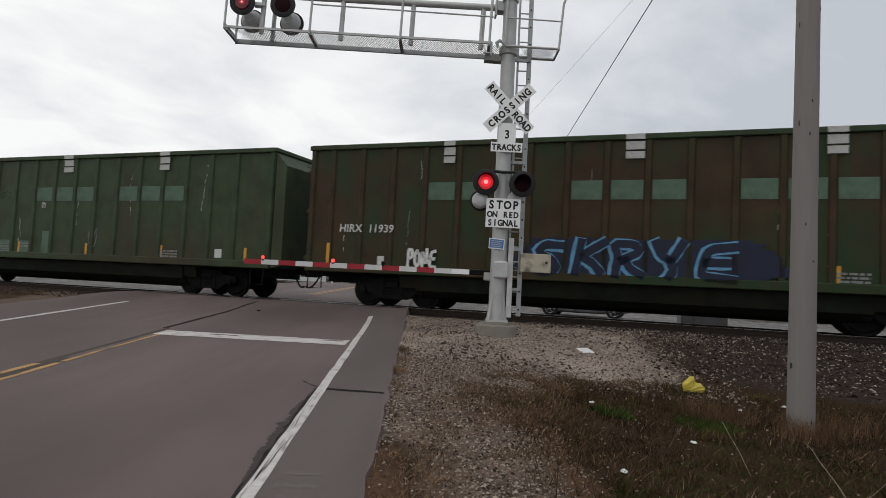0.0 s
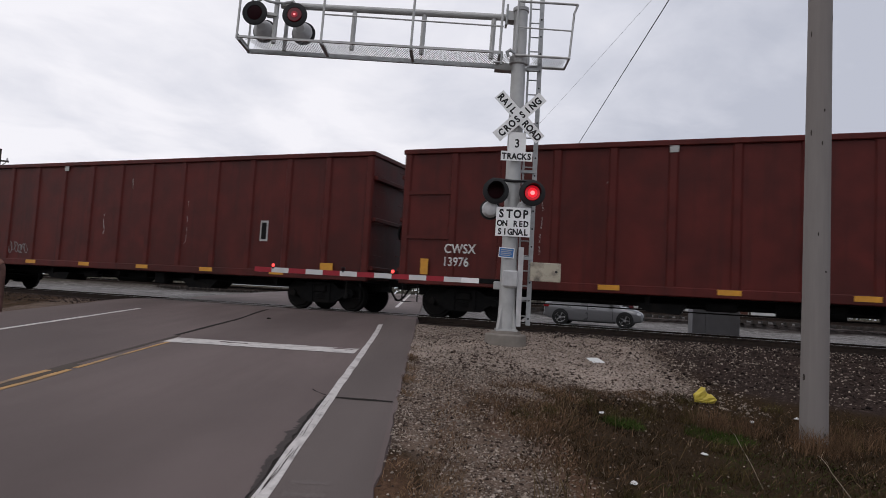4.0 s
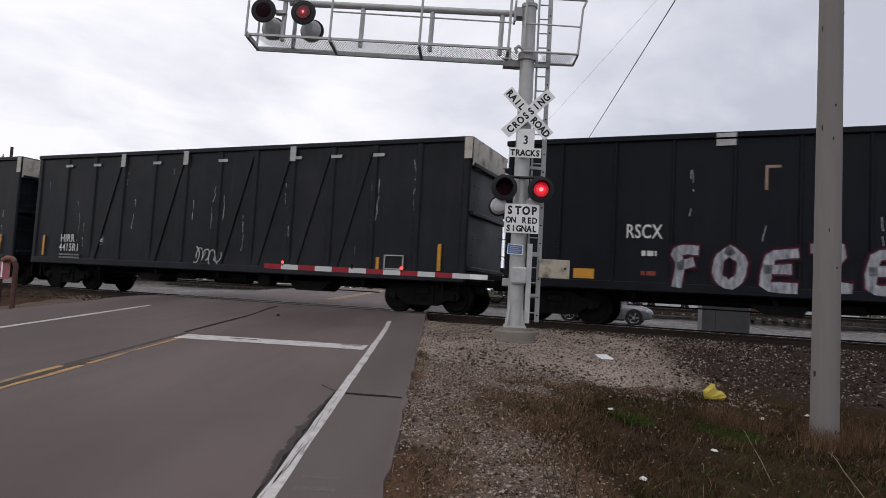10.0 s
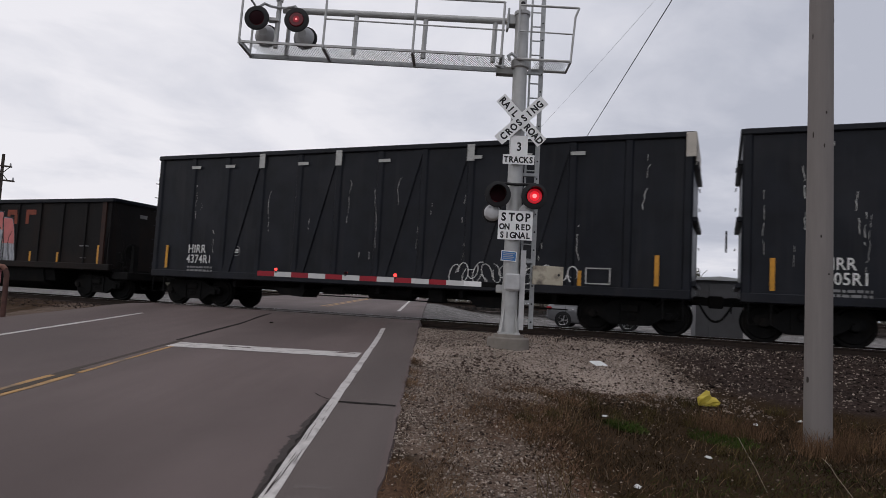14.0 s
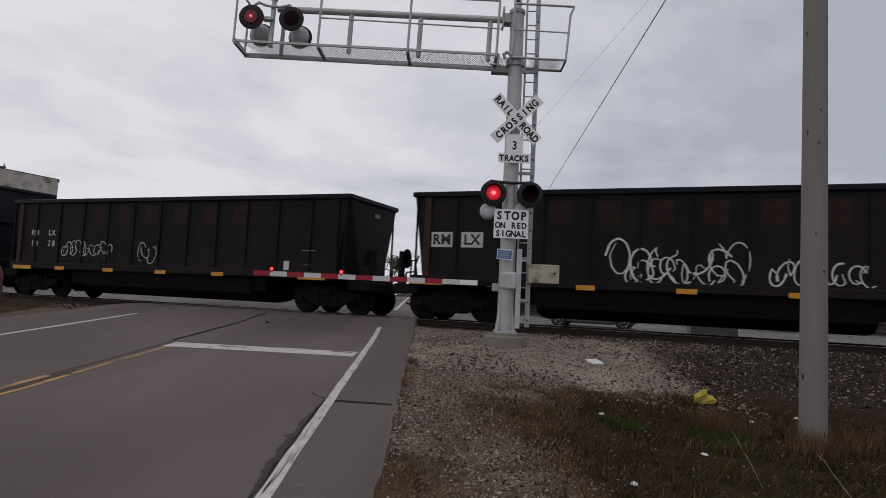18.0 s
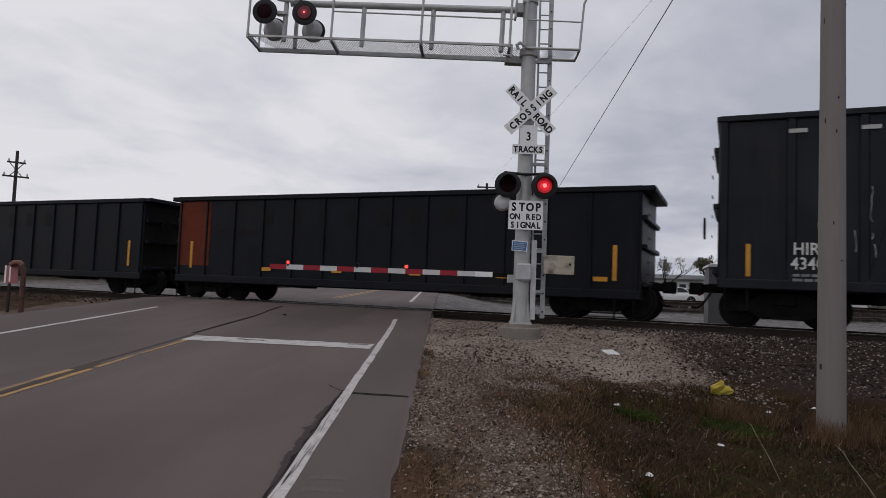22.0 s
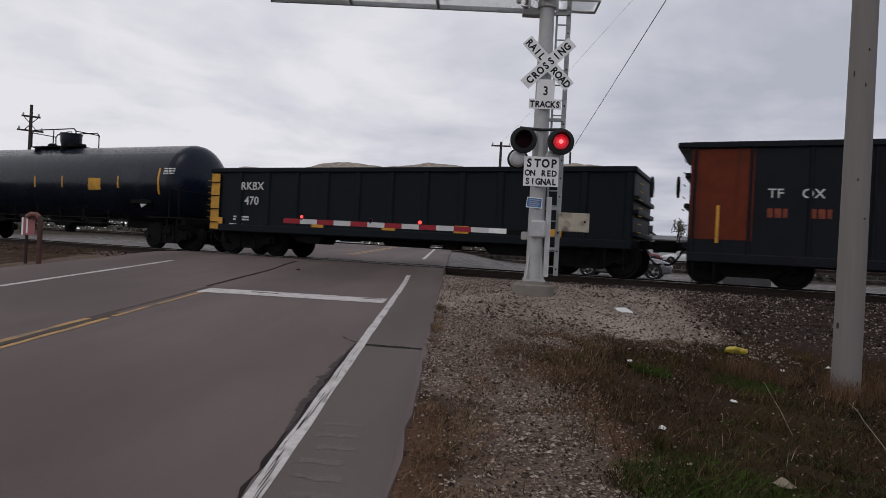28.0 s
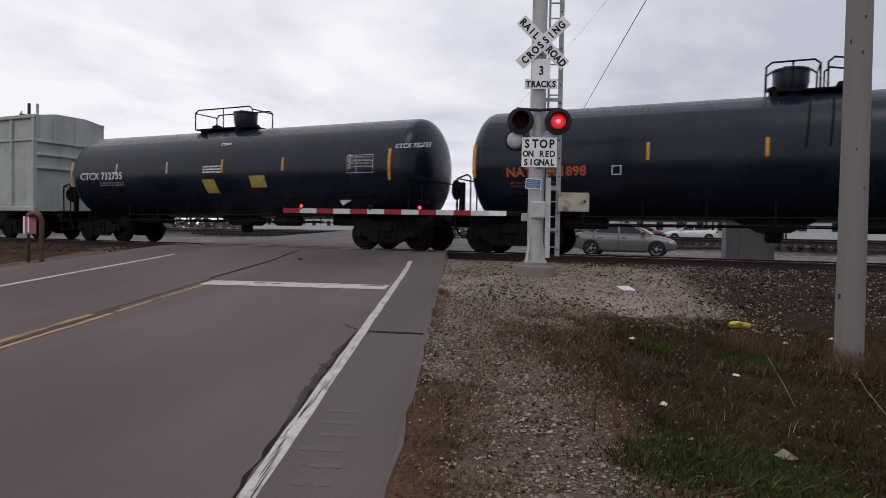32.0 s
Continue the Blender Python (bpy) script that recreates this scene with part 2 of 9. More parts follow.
def glyphs_of(vs, fs):
    """The faces of a line of text told apart, letter by letter."""
    root = list(range(len(vs)))

    def top(i):
        while root[i] != i:
            root[i] = root[root[i]]
            i = root[i]
        return i
    for f in fs:
        for i in f[1:]:
            root[top(i)] = top(f[0])
    bits = {}
    for f in fs:
        bits.setdefault(top(f[0]), []).append(f)
    letters_found = []
    for faces in sorted(bits.values(), key=lambda b: min(vs[i][0] for f in b for i in f)):
        lo, hi = min(vs[i][0] for f in faces for i in f), max(vs[i][0] for f in faces for i in f)
        if letters_found and lo < letters_found[-1][1] - 0.5 * (hi - lo):
            letters_found[-1][1] = max(hi, letters_found[-1][1]); letters_found[-1][0] += faces
        else:
            letters_found.append([list(faces), hi])
    for faces, _ in letters_found:
        used = sorted({i for f in faces for i in f})
        place = {i: k for k, i in enumerate(used)}
        yield [vs[i] for i in used], [tuple(place[i] for i in f) for f in faces]


# ---- plan: the track runs at an angle to the road ----
SLANT = radians(21.6)
ALONG = Vector((math.cos(SLANT), -math.sin(SLANT), 0))
ACROSS = Vector((math.sin(SLANT), math.cos(SLANT), 0))
TRACK = 17.58   # from the origin to the first track's middle line
RAIL = 0.914    # top of rail


def by_track(s, w, z=0.0, turn=0.0):
    """The pose of a thing s metres along the track and w metres beyond its middle line."""
    p = ALONG * s + ACROSS * (TRACK + w)
    return Matrix.Translation((p.x, p.y, z)) @ Matrix.Rotation(-SLANT + radians(turn), 4, "Z")


def step(a, b, x):
    u = min(1.0, max(0.0, (x - a) / (b - a)))
    return u * u * (3 - 2 * u)


def beyond(x, y):
    return ACROSS.x * x + ACROSS.y * y - TRACK


def road_edge(y):
    return -0.27 - 0.037 * y


def road_z(x, y):
    """The road climbs to the track and, more gently, on beyond it."""
    w = beyond(x, y)
    k = step(-5.2, -0.9, w)
    far = RAIL - 0.012 + 0.10 * step(1.5, 4.5, w) + 0.021 * max(0.0, min(24.0, w - 4.5))
    return (0.045 * y if y < 30 else 1.35) * (1 - k) + k * far


def ground_z(x, y):
    """The lie of the land: the verge falls away from the road and rises to the ballast of the track."""
    w = beyond(x, y)
    if w > 1.2:
        side = max(x - road_edge(y), -9.35 - 0.03 * y - x)
        low = 0.60 - 0.04 * step(3, 12, w) + 0.42 * step(17, 22, w) + 0.35 * step(30, 80, w)
        if x < -9:
            low += 0.22 * step(4, 20, w)
        k = step(0.0, 4.0, side)
        return (road_z(x, y) - 0.05) * (1 - k) + low * k
    base = road_z(x, y)
    off = x - road_edge(y)
    left = -9.35 - 0.03 * y
    if off > 0:
        fall = step(0.5, 4.5, off) * 0.36 * (1 - step(-7.5, -3.5, w)) + 0.03 * step(0, 0.25, off)
        far = step(5, 30, off) * 0.25
    elif x < left:
        fall = step(0, 3.5, left - x) * 0.3 * (1 - step(-7, -3.5, w)) + 0.03
        far = step(5, 30, left - x) * 0.2
    else:
        return base - 0.05
    z = base - fall - far * (1 - step(-7, -3, w))
    if off > 0:
        # fine gravel heaped round the mast
        z += 0.14 * math.exp(-((x - 1.2) ** 2 + (y - 13.1) ** 2) / 2.6) * step(0.1, 1.2, off)
    # ballast: a shoulder under the sleepers with a slope in front
    z = z * (1 - step(-4.2, -1.6, w)) + (RAIL - 0.17) * step(-4.2, -1.6, w)
    return z

# ---- materials of the place ----
def asphalt_material(name, base, pale, spread):
    """Worn asphalt: fine aggregate, wheel-worn bands drawn out along the road, and broad stains."""
    m = bpy.data.materials.new(name)
    m.use_nodes = True
    nodes, links = m.node_tree.nodes, m.node_tree.links
    b = nodes["Principled BSDF"]
    b.inputs["Roughness"].default_value, b.inputs["Specular IOR Level"].default_value = 0.82, 0.28
    coord = nodes.new("ShaderNodeTexCoord")

    def field_of(sx, sy, detail, lo, hi):
        mp = nodes.new("ShaderNodeMapping"); mp.inputs["Scale"].default_value = (sx, sy, sx)
        mp.inputs["Rotation"].default_value = (0, 0, radians(-2.4))
        n = nodes.new("ShaderNodeTexNoise"); n.inputs["Scale"].default_value, n.inputs["Detail"].default_value = 1.0, detail
        r = nodes.new("ShaderNodeMapRange"); r.inputs[1].default_value, r.inputs[2].default_value = lo, hi
        links.new(coord.outputs["Object"], mp.inputs[0]); links.new(mp.outputs[0], n.inputs["Vector"]); links.new(n.outputs[0], r.inputs[0])
        return r.outputs[0], n.outputs[0]

    def mixed(fac, a, c):
        x = nodes.new("ShaderNodeMix"); x.data_type = "RGBA"
        links.new(fac, x.inputs[0])
        for sock, v in ((x.inputs[6], a), (x.inputs[7], c)):
            if isinstance(v, tuple):
                sock.default_value = (*v, 1)
            else:
                links.new(v, sock)
        return x.outputs[2]

    bands, _ = field_of(1.1, 0.07, 4.0, 0.36, 0.66)
    stains, _ = field_of(0.35, 0.16, 6.0, 0.42, 0.66)
    speck, height = field_of(150.0, 150.0, 3.0, 0.34, 0.66)
    col = mixed(bands, base, pale)
    col = mixed(stains, col, tuple(c * 0.80 for c in base))
    dark = nodes.new("ShaderNodeMix"); dark.data_type = "RGBA"; dark.blend_type = "MULTIPLY"; dark.inputs[0].default_value = 1.0
    links.new(col, dark.inputs[6]); links.new(mixed(speck, (1 - spread,) * 3, (1 + spread,) * 3), dark.inputs[7])
    links.new(dark.outputs[2], b.inputs["Base Color"])
    bump = nodes.new("ShaderNodeBump"); bump.inputs["Strength"].default_value, bump.inputs["Distance"].default_value = 0.3, 0.006
    links.new(height, bump.inputs["Height"]); links.new(bump.outputs[0], b.inputs["Normal"])
    return m


m_asphalt = asphalt_material("worn grey asphalt", (0.103, 0.0765, 0.0715), (0.144, 0.110, 0.1045), 0.16)
m_shoulder = asphalt_material("grey shoulder asphalt", (0.093, 0.0735, 0.0680), (0.120, 0.0965, 0.0900), 0.20)
m_tar = mat("black crack tar", (0.020, 0.017, 0.015), 0.9, spread=0.3, scale=12, bump=0.1, spec=0.08)
m_tar_brown = mat("brown worn tar", (0.045, 0.033, 0.024), 0.8, spread=0.3, scale=12, bump=0.1)
m_rumble = mat("scuffed asphalt groove", (0.120, 0.099, 0.093), 0.88, spread=0.2, scale=60, dirt=(0.098, 0.081, 0.076), dirt_amount=1.0, dirt_scale=14, bump=0.3, bump_scale=150)
m_patch = mat("darker asphalt repair", (0.040, 0.031, 0.029), 0.85, spread=0.3, scale=40, bump=0.3, bump_scale=150)
m_white_line = mat("worn white road paint", (0.50, 0.47, 0.45), 0.7, spread=0.16, scale=26, dirt=(0.17, 0.145, 0.135), dirt_amount=0.75, dirt_scale=7.0, bump=0.15, bump_scale=120)
m_yellow_line = mat("worn yellow road paint", (0.38, 0.215, 0.075), 0.7, spread=0.15, scale=20, dirt=(0.10, 0.085, 0.07), dirt_amount=0.9, dirt_scale=2.0, bump=0.15, bump_scale=120)
m_concrete = mat("grey cast concrete", (0.20, 0.178, 0.155), 0.9, spread=0.12, scale=8, dirt=(0.15, 0.14, 0.12), dirt_amount=0.5, dirt_scale=3, bump=0.3, bump_scale=60)
m_steel = mat("dull aluminium", (0.42, 0.42, 0.41), 0.5, metal=0.35, spread=0.08, scale=6, dirt=(0.28, 0.28, 0.27), dirt_amount=0.5, dirt_scale=2.5, bump=0.05)
m_galv = mat("galvanised steel", (0.36, 0.37, 0.37), 0.5, metal=0.4, spread=0.12, scale=14, dirt=(0.22, 0.22, 0.22), dirt_amount=0.5, dirt_scale=4, bump=0.05)
m_railhead = mat("polished rail head", (0.40, 0.38, 0.36), 0.3, metal=0.9, spread=0.1, bump=0.02)
m_rust = mat("rusty steel", (0.030, 0.020, 0.015), 0.85, spread=0.35, scale=14, dirt=(0.018, 0.013, 0.011), dirt_amount=0.6, dirt_scale=4, bump=0.4, bump_scale=60)
m_wood_pole = mat("weathered grey utility pole timber", (0.205, 0.185, 0.174), 0.9, spread=0.07, scale=4, stretch=(5, 5, 0.4), dirt=(0.170, 0.150, 0.140), dirt_amount=0.6, dirt_scale=0.5, bump=0.15, bump_scale=14)
m_tie = mat("creosoted sleeper timber", (0.040, 0.033, 0.028), 0.9, spread=0.35, scale=9, stretch=(1, 5, 5), bump=0.5, bump_scale=25)
m_sign_white = mat("white retroreflective sign sheet", (0.80, 0.80, 0.79), 0.45, spread=0.05, scale=6, dirt=(0.62, 0.62, 0.60), dirt_amount=0.5, dirt_scale=4, bump=0.0)
m_sign_black = mat("black sign ink", (0.010, 0.010, 0.010), 0.5, spread=0.1, bump=0)
m_blue_sign = mat("blue sign sheet", (0.045, 0.15, 0.36), 0.45, spread=0.08, bump=0)
m_black_metal = mat("matt black lamp housing", (0.012, 0.012, 0.013), 0.6, spread=0.2, bump=0.05)
m_lamp_back = mat("grey cast lamp housing", (0.46, 0.46, 0.46), 0.55, spread=0.12, dirt=(0.30, 0.30, 0.30), dirt_amount=0.5, bump=0.1)
m_lens = mat("dark red lamp lens", (0.014, 0.003, 0.0045), 0.6, spread=0.1, bump=0.2, bump_scale=80, spec=0.06)
m_lens_lit = glow("lit red lamp", (1.0, 0.012, 0.03), 0.34, (0.25, 0.005, 0.01))
m_lens_mid = glow("lit red lamp middle", (1.0, 0.020, 0.035), 0.85, (0.4, 0.01, 0.02))
m_lens_dim = glow("lit red lamp seen aslant", (1.0, 0.02, 0.05), 0.030, (0.05, 0.003, 0.006))
m_lens_low = glow("faint red glow", (1.0, 0.015, 0.05), 0.16, (0.12, 0.005, 0.01))
m_lens_core = glow("lit red lamp core", (1.0, 0.22, 0.22), 1.7, (0.8, 0.05, 0.05))
m_gate_white = mat("white gate sheeting", (0.55, 0.55, 0.54), 0.5, spread=0.05, dirt=(0.4, 0.4, 0.39), dirt_amount=0.4, bump=0)
m_gate_red = mat("red gate sheeting", (0.28, 0.015, 0.025), 0.5, spread=0.1, dirt=(0.18, 0.02, 0.03), dirt_amount=0.4, bump=0)
m_gate_light = glow("lit gate lamp", (1.0, 0.05, 0.04), 2.5, (0.6, 0.02, 0.02))


def ground_material():
    """One sheet of earth: pale gravel by the road and the mast, dark ballast by the track, dry and green grass elsewhere."""
    m = bpy.data.materials.new("verge of gravel and dry grass")
    m.use_nodes = True
    nodes, links = m.node_tree.nodes, m.node_tree.links
    b = nodes["Principled BSDF"]
    b.inputs["Roughness"].default_value = 0.95
    coord = nodes.new("ShaderNodeTexCoord")

    def noise_at(sc, detail=5.0, rough=0.6):
        n = nodes.new("ShaderNodeTexNoise")
        n.inputs["Scale"].default_value, n.inputs["Detail"].default_value, n.inputs["Roughness"].default_value = sc, detail, rough
        links.new(coord.outputs["Object"], n.inputs["Vector"])
        return n.outputs[0]

    def ramp(src, stops):
        r = nodes.new("ShaderNodeValToRGB")
        e = r.color_ramp.elements
        e[0].position, e[0].color = stops[0][0], (*stops[0][1], 1)
        e[1].position, e[1].color = stops[-1][0], (*stops[-1][1], 1)
        for p, c in stops[1:-1]:
            e.new(p).color = (*c, 1)
        links.new(src, r.inputs[0])
        return r.outputs[0]

    def mixed(fac, a, c):
        x = nodes.new("ShaderNodeMix")
        x.data_type = "RGBA"
        links.new(fac, x.inputs[0]); links.new(a, x.inputs[6]); links.new(c, x.inputs[7])
        return x.outputs[2]

    def blend(attr):
        a = nodes.new("ShaderNodeAttribute")
        a.attribute_name = attr
        return a.outputs["Fac"]

    def rough_edge(fac, sc, k=0.5):
        n = noise_at(sc)
        s = nodes.new("ShaderNodeMath"); s.operation = "MULTIPLY_ADD"; s.inputs[1].default_value = k
        links.new(n, s.inputs[0]); links.new(fac, s.inputs[2])
        r = nodes.new("ShaderNodeMapRange"); r.inputs[1].default_value, r.inputs[2].default_value = 0.5 + k * 0.5 - 0.16, 0.5 + k * 0.5 + 0.16
        links.new(s.outputs[0], r.inputs[0])
        return r.outputs[0]

    b.inputs["Specular IOR Level"].default_value = 0.08

    def cells(sc):
        v = nodes.new("ShaderNodeTexVoronoi"); v.inputs["Scale"].default_value = sc
        links.new(coord.outputs["Object"], v.inputs["Vector"])
        return v
    def chips(v, stops, soil, lo=0.34, hi=0.52):
        """Stones of mixed tone with dark soil between them, the gaps' shade painted into its colour."""
        r = nodes.new("ShaderNodeMapRange"); r.inputs[1].default_value, r.inputs[2].default_value = lo, hi
        links.new(v.outputs["Distance"], r.inputs[0])
        return mixed(r.outputs[0], ramp(v.outputs["Color"], stops), ramp(noise_at(60), [(0.3, soil), (0.7, tuple(c * 2.2 for c in soil))]))

    vor, vor2, vor3 = cells(40.0), cells(21.0), cells(75.0)
    coarse = chips(vor, [(0.1, (0.045, 0.033, 0.026)), (0.45, (0.135, 0.102, 0.082)), (0.8, (0.225, 0.182, 0.150)), (0.97, (0.36, 0.31, 0.265))], (0.048, 0.033, 0.025))
    dirt = ramp(noise_at(48), [(0.3, (0.075, 0.050, 0.036)), (0.7, (0.190, 0.137, 0.104))])
    fine = chips(vor3, [(0.1, (0.24, 0.192, 0.160)), (0.6, (0.385, 0.320, 0.272)), (0.97, (0.54, 0.48, 0.42))], (0.15, 0.113, 0.090), 0.48, 0.70)
    lumps = chips(vor2, [(0.1, (0.100, 0.076, 0.062)), (0.6, (0.30, 0.246, 0.206)), (0.97, (0.47, 0.41, 0.355))], (0.055, 0.038, 0.030), 0.38, 0.60)
    pale = mixed(rough_edge(noise_at(0.7), 2.0, 0.35), fine, lumps)
    patchy = nodes.new("ShaderNodeMapRange"); patchy.inputs[1].default_value, patchy.inputs[2].default_value = 0.40, 0.62
    links.new(noise_at(2.1), patchy.inputs[0])
    gravel = mixed(rough_edge(blend("fine"), 1.9, 0.7), mixed(patchy.outputs[0], coarse, dirt), pale)
    ballast = mixed(noise_at(1.3), chips(vor2, [(0.1, (0.016, 0.011, 0.010)), (0.6, (0.045, 0.033, 0.029)), (0.97, (0.17, 0.135, 0.12))], (0.010, 0.007, 0.006)), ramp(noise_at(34), [(0.3, (0.022, 0.014, 0.011)), (0.7, (0.066, 0.045, 0.037))]))
    matted = mixed(noise_at(0.9), ramp(noise_at(26), [(0.3, (0.009, 0.0055, 0.0024)), (0.7, (0.037, 0.0225, 0.0105))]), ramp(noise_at(42), [(0.3, (0.018, 0.0105, 0.0050)), (0.7, (0.062, 0.038, 0.0195))]))
    reddish = ramp(noise_at(30), [(0.3, (0.050, 0.027, 0.016)), (0.7, (0.130, 0.074, 0.046))])
    green = ramp(noise_at(30), [(0.3, (0.014, 0.017, 0.004)), (0.7, (0.040, 0.052, 0.012))])
    grassy = mixed(rough_edge(blend("green"), 1.6, 0.8), matted, green)
    grassy = mixed(rough_edge(blend("red"), 3.0, 0.8), grassy, reddish)
    col = mixed(rough_edge(blend("gravel"), 3.4, 0.9), grassy, gravel)
    hue = nodes.new("ShaderNodeHueSaturation")
    dull = nodes.new("ShaderNodeMath"); dull.operation = "MULTIPLY_ADD"
    dull.inputs[1].default_value, dull.inputs[2].default_value = -0.75, 1.0
    links.new(blend("grey"), dull.inputs[0]); links.new(dull.outputs[0], hue.inputs["Saturation"]); links.new(col, hue.inputs["Color"])
    col = mixed(rough_edge(blend("ballast"), 2.2, 0.5), hue.outputs[0], ballast)
    links.new(col, b.inputs["Base Color"])
    bump = nodes.new("ShaderNodeBump"); bump.inputs["Strength"].default_value = 0.7; bump.inputs["Distance"].default_value = 0.02
    links.new(vor.outputs["Distance"], bump.inputs["Height"])
    links.new(bump.outputs[0], b.inputs["Normal"])
    return m


m_ground = ground_material()


def grass_edge(y):
    """How far from the road the gravel gives way to grass."""
    return 1.4 + 0.25 * max(0.0, y - 7) + 0.9 * max(0.0, y - 9)


def masks(x, y):
    """How far the ground is gravel, ballast, green grass, fine pale gravel and reddish dead grass at a place."""
    w = beyond(x, y)
    off = x - road_edge(y)
    left = -9.35 - 0.03 * y
    if w > 1.2:
        return (0.62 if w < 30 else 0.4), max(0.5 * (1 - step(2.0, 3.4, w)), 0.62 * step(16.5, 19, w) * (1 - step(25, 30, w))), 0.15, 0.5, 0.3, 1.0
    if off > -0.2:
        e = grass_edge(y)
        grass_in = step(e - 0.5, e + 0.5, off) * (1 - step(-7.2, -6.0, w))
        straw_in = (1 - step(0.15, 0.55, off)) * (1 - step(4.9, 6.2, y))
        gravel = 1 - max(grass_in, 0.9 * straw_in, 0.55 * math.exp(-((off - 0.95) / 0.35) ** 2) * step(5.4, 6.2, y) * (1 - step(8.2, 9.2, y)))
        gravel *= 1 - step(3.9, 5.6, off) * (1 - step(-4.4, -3.2, w))
        ballast = max(step(3.2, 6.6, off) * step(-7.0, -5.4, w), step(2.0, 5.0, off) * step(-3.9, -2.4, w), step(-2.3, -1.5, w))
        green = step(1.6, 2.4, off) * (1 - step(8.2, 9.4, y)) * max(0.0, -0.08 + 0.9 * noise.noise((x * 0.8, y * 0.8, 3)) + 0.8 * math.exp(-((x - 2.0) / 0.9) ** 2 - ((y - 4.3) / 0.9) ** 2))
        pale = step(10.0, 11.2, y + 0.12 * off) * (1 - step(3.4, 6.0, off))
        red = math.exp(-((off - e + 0.1) / 0.45) ** 2) * (1 - step(9.5, 10.5, y)) + straw_in * 0.6
        return gravel, min(1, ballast), max(0, green), pale, min(1, red), 0.0
    if x < left + 0.2:
        o = left - x
        return 0.8 * (1 - step(0.3, 1.8, o)) + 0.3, step(-4.6, -2.8, w), 0.25 * step(3, 8, o), 0.3, 0.4, 0.0
    return 0.7, step(-2.4, -1.4, w), 0.0, 0.5, 0.0, 0.0


def spaced(lo, hi, near_lo, near_hi, fine, grow=1.35):
    """Values from lo to hi, evenly fine within the near stretch and ever wider outside it."""
    mid = [near_lo + fine * i for i in range(int((near_hi - near_lo) / fine) + 1)]
    up, d = [], fine
    v = mid[-1]
    while v < hi:
        d *= grow; v += d; up.append(min(v, hi))
    dn, d = [], fine
    v = mid[0]
    while v > lo:
        d *= grow; v -= d; dn.append(max(v, lo))
    return dn[::-1] + mid + up


def build_ground():
    xs = spaced(-900, 900, -13.0, 12.0, 0.16)
    ys = spaced(-300, 1500, 2.0, 24.0, 0.16)
    verts, grown = [], []
    for y in ys:
        for x in xs:
            z = ground_z(x, y)
            near = abs(x) < 40 and -5 < y < 50
            if near:
                here = masks(x, y)
                rough = 0.03 * noise.noise((x * 1.7, y * 1.7, 0)) + 0.012 * noise.noise((x * 6, y * 6, 5))
                if not (road_edge(y) + 0.0 > x > -9.35 - 0.03 * y and -12 < beyond(x, y) < 60):
                    z += rough
            else:
                here = (0.35, 0.0, 0.5, 0.4, 0.3, 0.3)
            verts.append((x, y, z)); grown.append(here)
    n = len(xs)
    faces = [(j * n + i, j * n + i + 1, (j + 1) * n + i + 1, (j + 1) * n + i) for j in range(len(ys) - 1) for i in range(n - 1)]
    me = bpy.data.meshes.new("ground")
    me.from_pydata(verts, [], faces)
    for name, values in zip(("gravel", "ballast", "green", "fine", "red", "grey"), zip(*grown)):
        me.attributes.new(name, "FLOAT", "POINT").data.foreach_set("value", values)
    me.polygons.foreach_set("use_smooth", [True] * len(me.polygons))
    me.materials.append(m_ground)
    return tagged(new("ground", me), "gravel and dry grass verge on both sides of a railway", "ground", kind="structure")


ground = build_ground()


def strip(name, x_of, y0, y1, width, lift, material, step_y=0.4, parent=None, label="", wobble=0.0, seed=0, thick=0.004):
    """A band along the road, laid on its surface."""
    rnd = random.Random(seed)
    n = max(2, int((y1 - y0) / step_y))
    s = Shape()
    pts = []
    for i in range(n + 1):
        y = y0 + (y1 - y0) * i / n
        x = x_of(y)
        a, b = x - width / 2 + rnd.uniform(-1, 1) * wobble, x + width / 2 + rnd.uniform(-1, 1) * wobble
        pts += [(a, y, road_z(a, y) + lift), (b, y, road_z(b, y) + lift), (a, y, road_z(a, y) + lift - thick), (b, y, road_z(b, y) + lift - thick)]
    fs = []
    for i in range(n):
        k = 4 * i
        fs += [(k, k + 1, k + 5, k + 4), (k + 2, k + 6, k + 7, k + 3), (k, k + 4, k + 6, k + 2), (k + 1, k + 3, k + 7, k + 5)]
    fs += [(0, 2, 3, 1), (4 * n, 4 * n + 1, 4 * n + 3, 4 * n + 2)]
    s.add(pts, fs)
    return part(name, s, material, parent, label)


